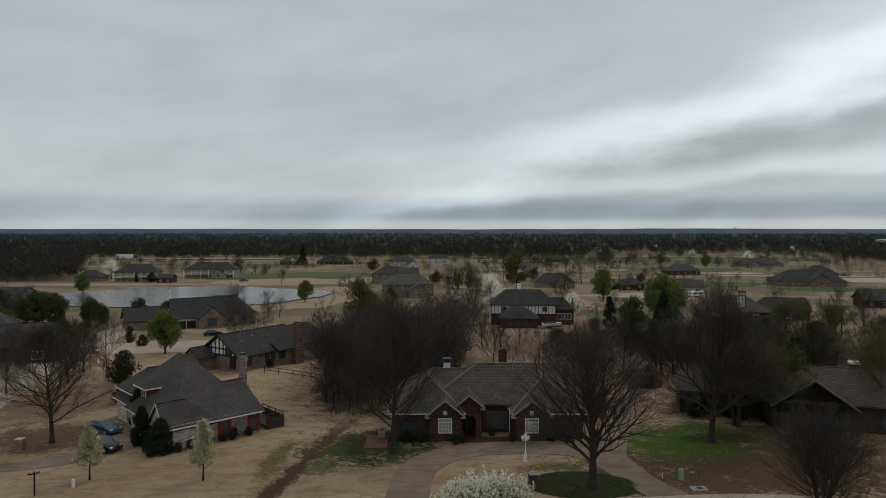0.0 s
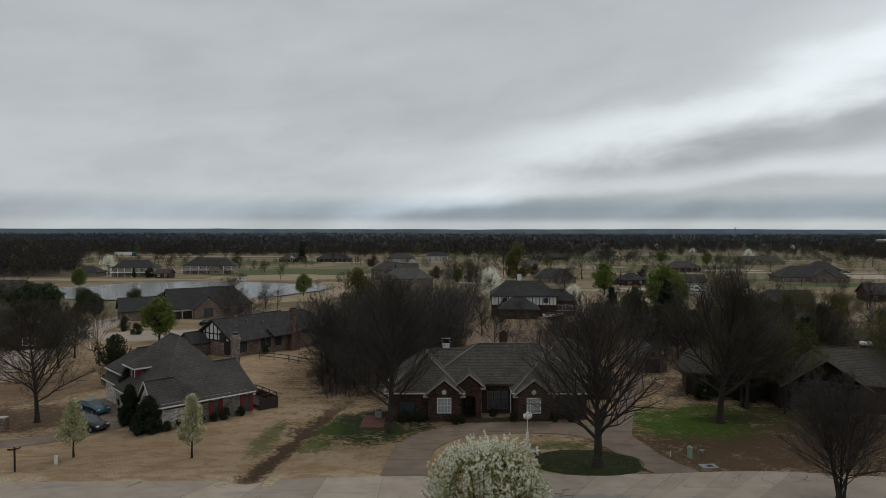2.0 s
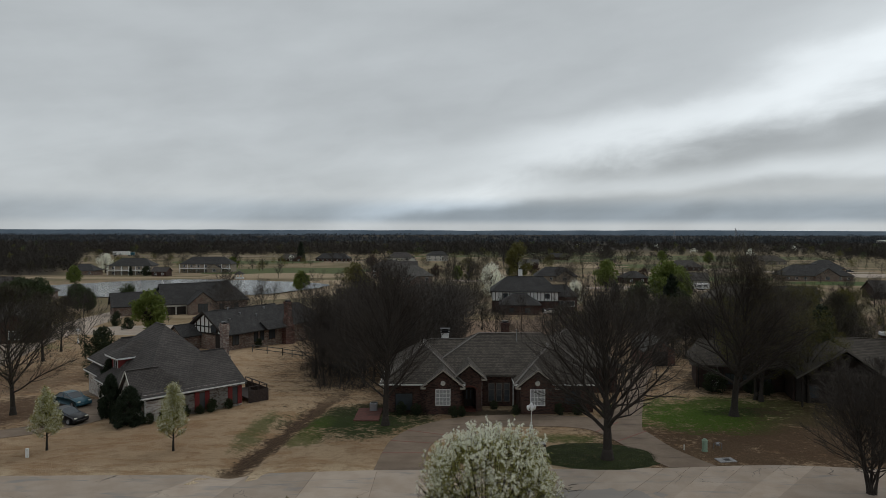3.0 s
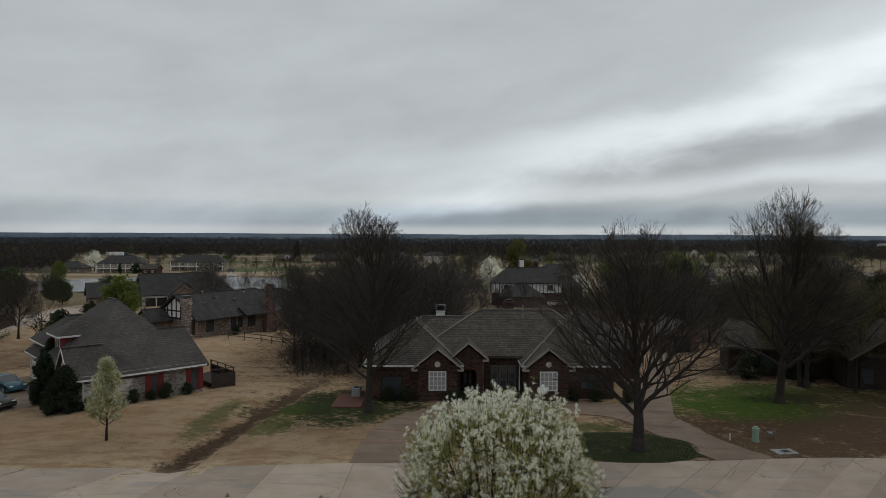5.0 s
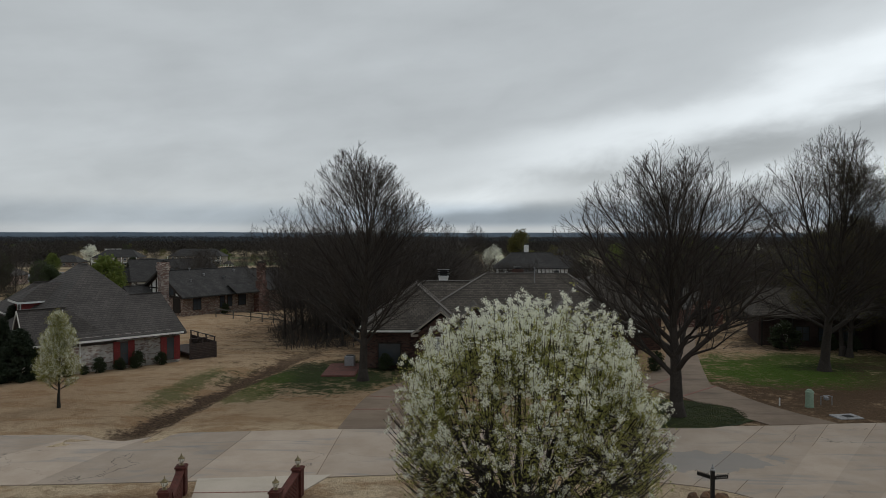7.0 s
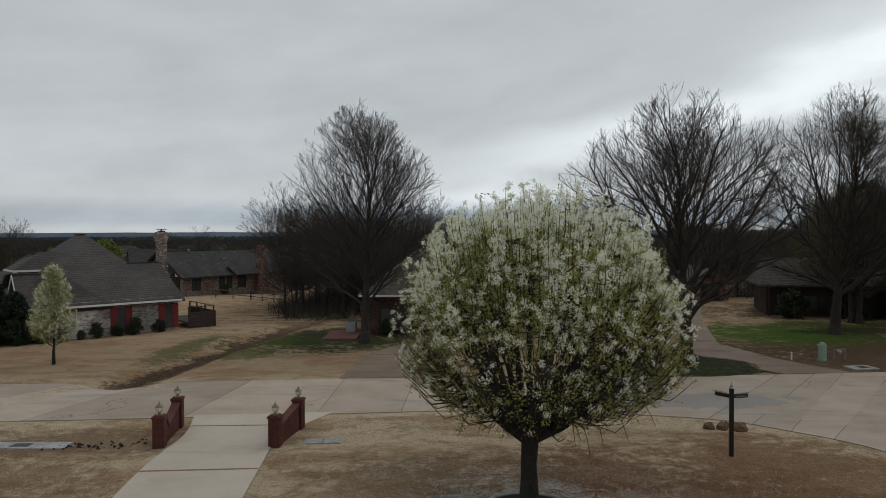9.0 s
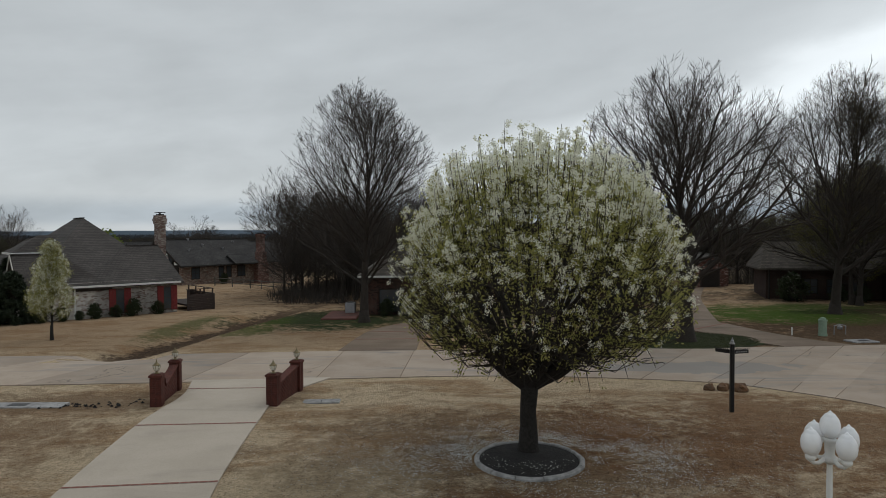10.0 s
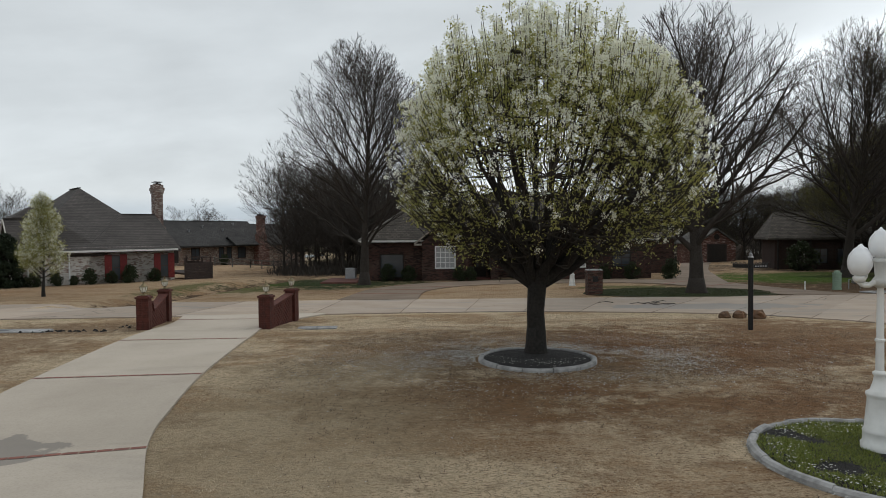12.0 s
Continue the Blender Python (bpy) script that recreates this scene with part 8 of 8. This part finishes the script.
rng = random.Random(14)
for k in range(12):
    a = rng.random() * 3.14
    x, y = rng.gauss(0, 0.7), rng.gauss(0, 0.35)
    L = rng.uniform(0.4, 1.1)
    bt.tube([(x, y, 0.05), (x + L * 0.5 * math.cos(a), y + L * 0.5 * math.sin(a) * 0.5, 0.09), (x + L * math.cos(a + 0.3), y + L * math.sin(a + 0.3) * 0.5, 0.05)], [0.02, 0.015, 0.008], 4)
solo("fallen_branches", bt, MAT["twig"], at(9.6, 53.2), "fallen bare twigs lying on the street", "branch")


# ---- fences ----
def rail_fence(points, rails, tall, mat, label, every=2.4):
    f = empty("rail_fence", pose(0, 0, 0), label, "fence", "fences")
    for (ax, ay), (bx, by) in zip(points, points[1:]):
        L = math.dist((ax, ay), (bx, by))
        n = max(1, round(L / every))
        for i in range(n + 1):
            x, y = ax + (bx - ax) * i / n, ay + (by - ay) * i / n
            z = ground_z(x, y)
            part("post", Geo().box(x - 0.06, x + 0.06, y - 0.06, y + 0.06, z - 0.3, z + tall + 0.08, 0.01), mat, f)
        for k in range(rails):
            for i in range(n):
                p = [(ax + (bx - ax) * j / n, ay + (by - ay) * j / n) for j in (i, i + 1)]
                h = tall * (k + 1) / rails - 0.06
                part("rail", Geo().beam(*[(q[0], q[1], ground_z(*q) + h) for q in p], 0.05, 0.11), mat, f)


rail_fence([(-31.5, 113.5), (-26.0, 111.5), (-20.5, 108.5), (-17.5, 104.5)], 2, 1.15, MAT["greywood"], "weathered grey post and rail fence behind the lawn")
rail_fence([(19, 92), (24.5, 92.5)], 3, 1.2, MAT["timber"], "dark board fence across the side drive")
rail_fence([(34, 88), (42, 87)], 3, 1.2, MAT["timber"], "dark board fence beside the brown house")
rail_fence([(78, 180), (72, 200), (66, 222)], 2, 1.2, MAT["greywood"], "weathered fence along the green lawn", 4.0)


# ---- cars ----
def car(m, paint, label, L=4.7, W=1.78, H=1.42):
    c = empty("car", m, label, "car", "parked cars")
    hl = L / 2
    side = [(-hl, 0.35), (-hl + 0.05, 0.75), (-hl + 0.25, 0.92), (-1.15, 0.97), (1.05, 0.94), (hl - 0.5, 0.82), (hl - 0.08, 0.68), (hl, 0.42), (hl - 0.1, 0.22), (-hl + 0.15, 0.22)]
    g = Geo()
    n = len(side)
    ring = []
    for y, s in ((-W / 2, 0.96), (-W / 2 + 0.1, 1.0), (W / 2 - 0.1, 1.0), (W / 2, 0.96)):
        ring.append([(x * s, y, 0.22 + (z - 0.22) * (0.93 if s < 1 else 1.0)) for x, z in side])
    for r in ring:
        g.v += r
    for i in range(3):
        for j in range(n):
            a, b = i * n + j, i * n + (j + 1) % n
            g.f.append((a, b, b + n, a + n))
    g.f += [tuple(range(n)), tuple(3 * n + j for j in range(n - 1, -1, -1))]
    part("body", g, paint, c, "painted car body", True)
    cab = [(-1.75, 0.93), (-1.05, H - 0.04), (-0.5, H), (0.15, H - 0.02), (1.15, 0.92)]
    g = Geo()
    lo, hi = W / 2 - 0.06, W / 2 - 0.26
    yy = [(lo, lo) if z < 1.0 else (hi, hi) for x, z in cab]
    g.v = [(x, -w_[0], z) for (x, z), w_ in zip(cab, yy)] + [(x, w_[0], z) for (x, z), w_ in zip(cab, yy)]
    g.f = [(0, 1, 6, 5), (3, 4, 9, 8), (0, 4, 3, 2, 1), (5, 6, 7, 8, 9)]
    part("windows", g, MAT["glass"], c, "dark car glass")
    g = Geo()
    hi2 = hi - 0.01
    g.add([(-1.05, -hi2, H - 0.035), (-0.5, -hi2, H + 0.012), (0.15, -hi2, H - 0.008), (0.15, hi2, H - 0.008), (-0.5, hi2, H + 0.012), (-1.05, hi2, H - 0.035)], [(0, 1, 4, 5), (1, 2, 3, 4)])
    for s in (-1, 1):
        for (xa, za), (xb, zb) in (((-1.75, 0.94), (-1.05, H - 0.03)), ((0.15, H - 0.02), (1.15, 0.93)), ((-0.35, 0.95), (-0.4, H - 0.02))):
            ya, yb = s * (lo + 0.008), s * (hi + 0.008)
            g.beam((xa, ya, za), (xb, yb, zb), 0.07, 0.05)
    part("roof", g, paint, c)
    for x in (-1.42, 1.42):
        for s in (-1, 1):
            wh = part("tyre", Geo().lathe([(0.2, -0.1), (0.31, -0.1), (0.325, -0.06), (0.325, 0.06), (0.31, 0.1), (0.2, 0.1)], 18), MAT["rubber"], c)
            wh.matrix_basis = pose(x, s * (W / 2 - 0.06), 0.325, 90)
            part("rim", Geo().lathe([(0.21, -0.105), (0.2, -0.06), (0.06, -0.09), (0.06, 0.09), (0.2, 0.06), (0.21, 0.105)], 12), MAT["galv"], wh)
    for s in (-1, 1):
        part("headlight", Geo().box(hl - 0.22, hl - 0.06, s * 0.62 - 0.17, s * 0.62 + 0.17, 0.60, 0.72, 0.02), MAT["lamp_glass"], c)
        part("tail_light", Geo().box(-hl + 0.0, -hl + 0.12, s * 0.62 - 0.17, s * 0.62 + 0.17, 0.66, 0.82, 0.02), MAT["redpaint"], c)
    part("bumper", Geo().box(hl - 0.14, hl + 0.02, -W / 2 + 0.15, W / 2 - 0.15, 0.28, 0.48, 0.04), paint, c)
    return c


car(at(-41.2, 78.0, -28) @ pose(0, 0, 0.04), MAT["teal"], "teal saloon car parked on the concrete apron")
car(at(-37.9, 71.2, -22) @ pose(0, 0, 0.04), MAT["blackcar"], "black saloon car parked on the concrete drive", 4.5)
car(at(24.5, 190, 80), MAT["blackcar"], "dark car parked beside the half-timbered house")
car(at(-60, 168, 30), MAT["rubber"], "dark car parked on the far court")
car(at(292, 470, 10), MAT["blackcar"], "dark pickup-sized car on the far forecourt", 5.4, 1.95, 1.8)
car(at(318, 690, 10), MAT["white"], "white car before the stone house", 5.4, 1.95, 1.8)


# ---- highway, lorry and fountain far off ----
lane = blob("far_highway", -300, 800, 150, 9, MAT["road"], 1.2, 2, 0.05, 31, "pale highway along the far woods", "road")
lr_ = empty("lorry", pose(-392, 800, ground_z(-392, 800) + 1.3, 0, 0, 3), "white articulated lorry on the far highway", "lorry")
part("trailer", Geo().box(-12, 8, -1.4, 1.4, 1.2, 5.2, 0.1), MAT["white"], lr_, "white box trailer")
part("cab", Geo().box(9, 14, -1.3, 1.3, 0.8, 4.2, 0.3), MAT["teal"], lr_, "blue cab")
for x in (-10, -8.5, 7, 10, 13):
    part("wheel", Geo().wedge([(-1.35, 0), (-1.35, 1.0), (1.35, 1.0), (1.35, 0)], x - 0.5, x + 0.5), MAT["rubber"], lr_)
ft = Geo().lathe([(1.6, 0.0), (1.1, 0.6), (0.7, 2.0), (0.4, 4.0), (0.1, 5.4)], 12)
solo("fountain", ft, MAT["petals_fallen"], pose(-119, 281, POND_LEVEL), "white fountain jet rising from the pond", "fountain", smooth=True)
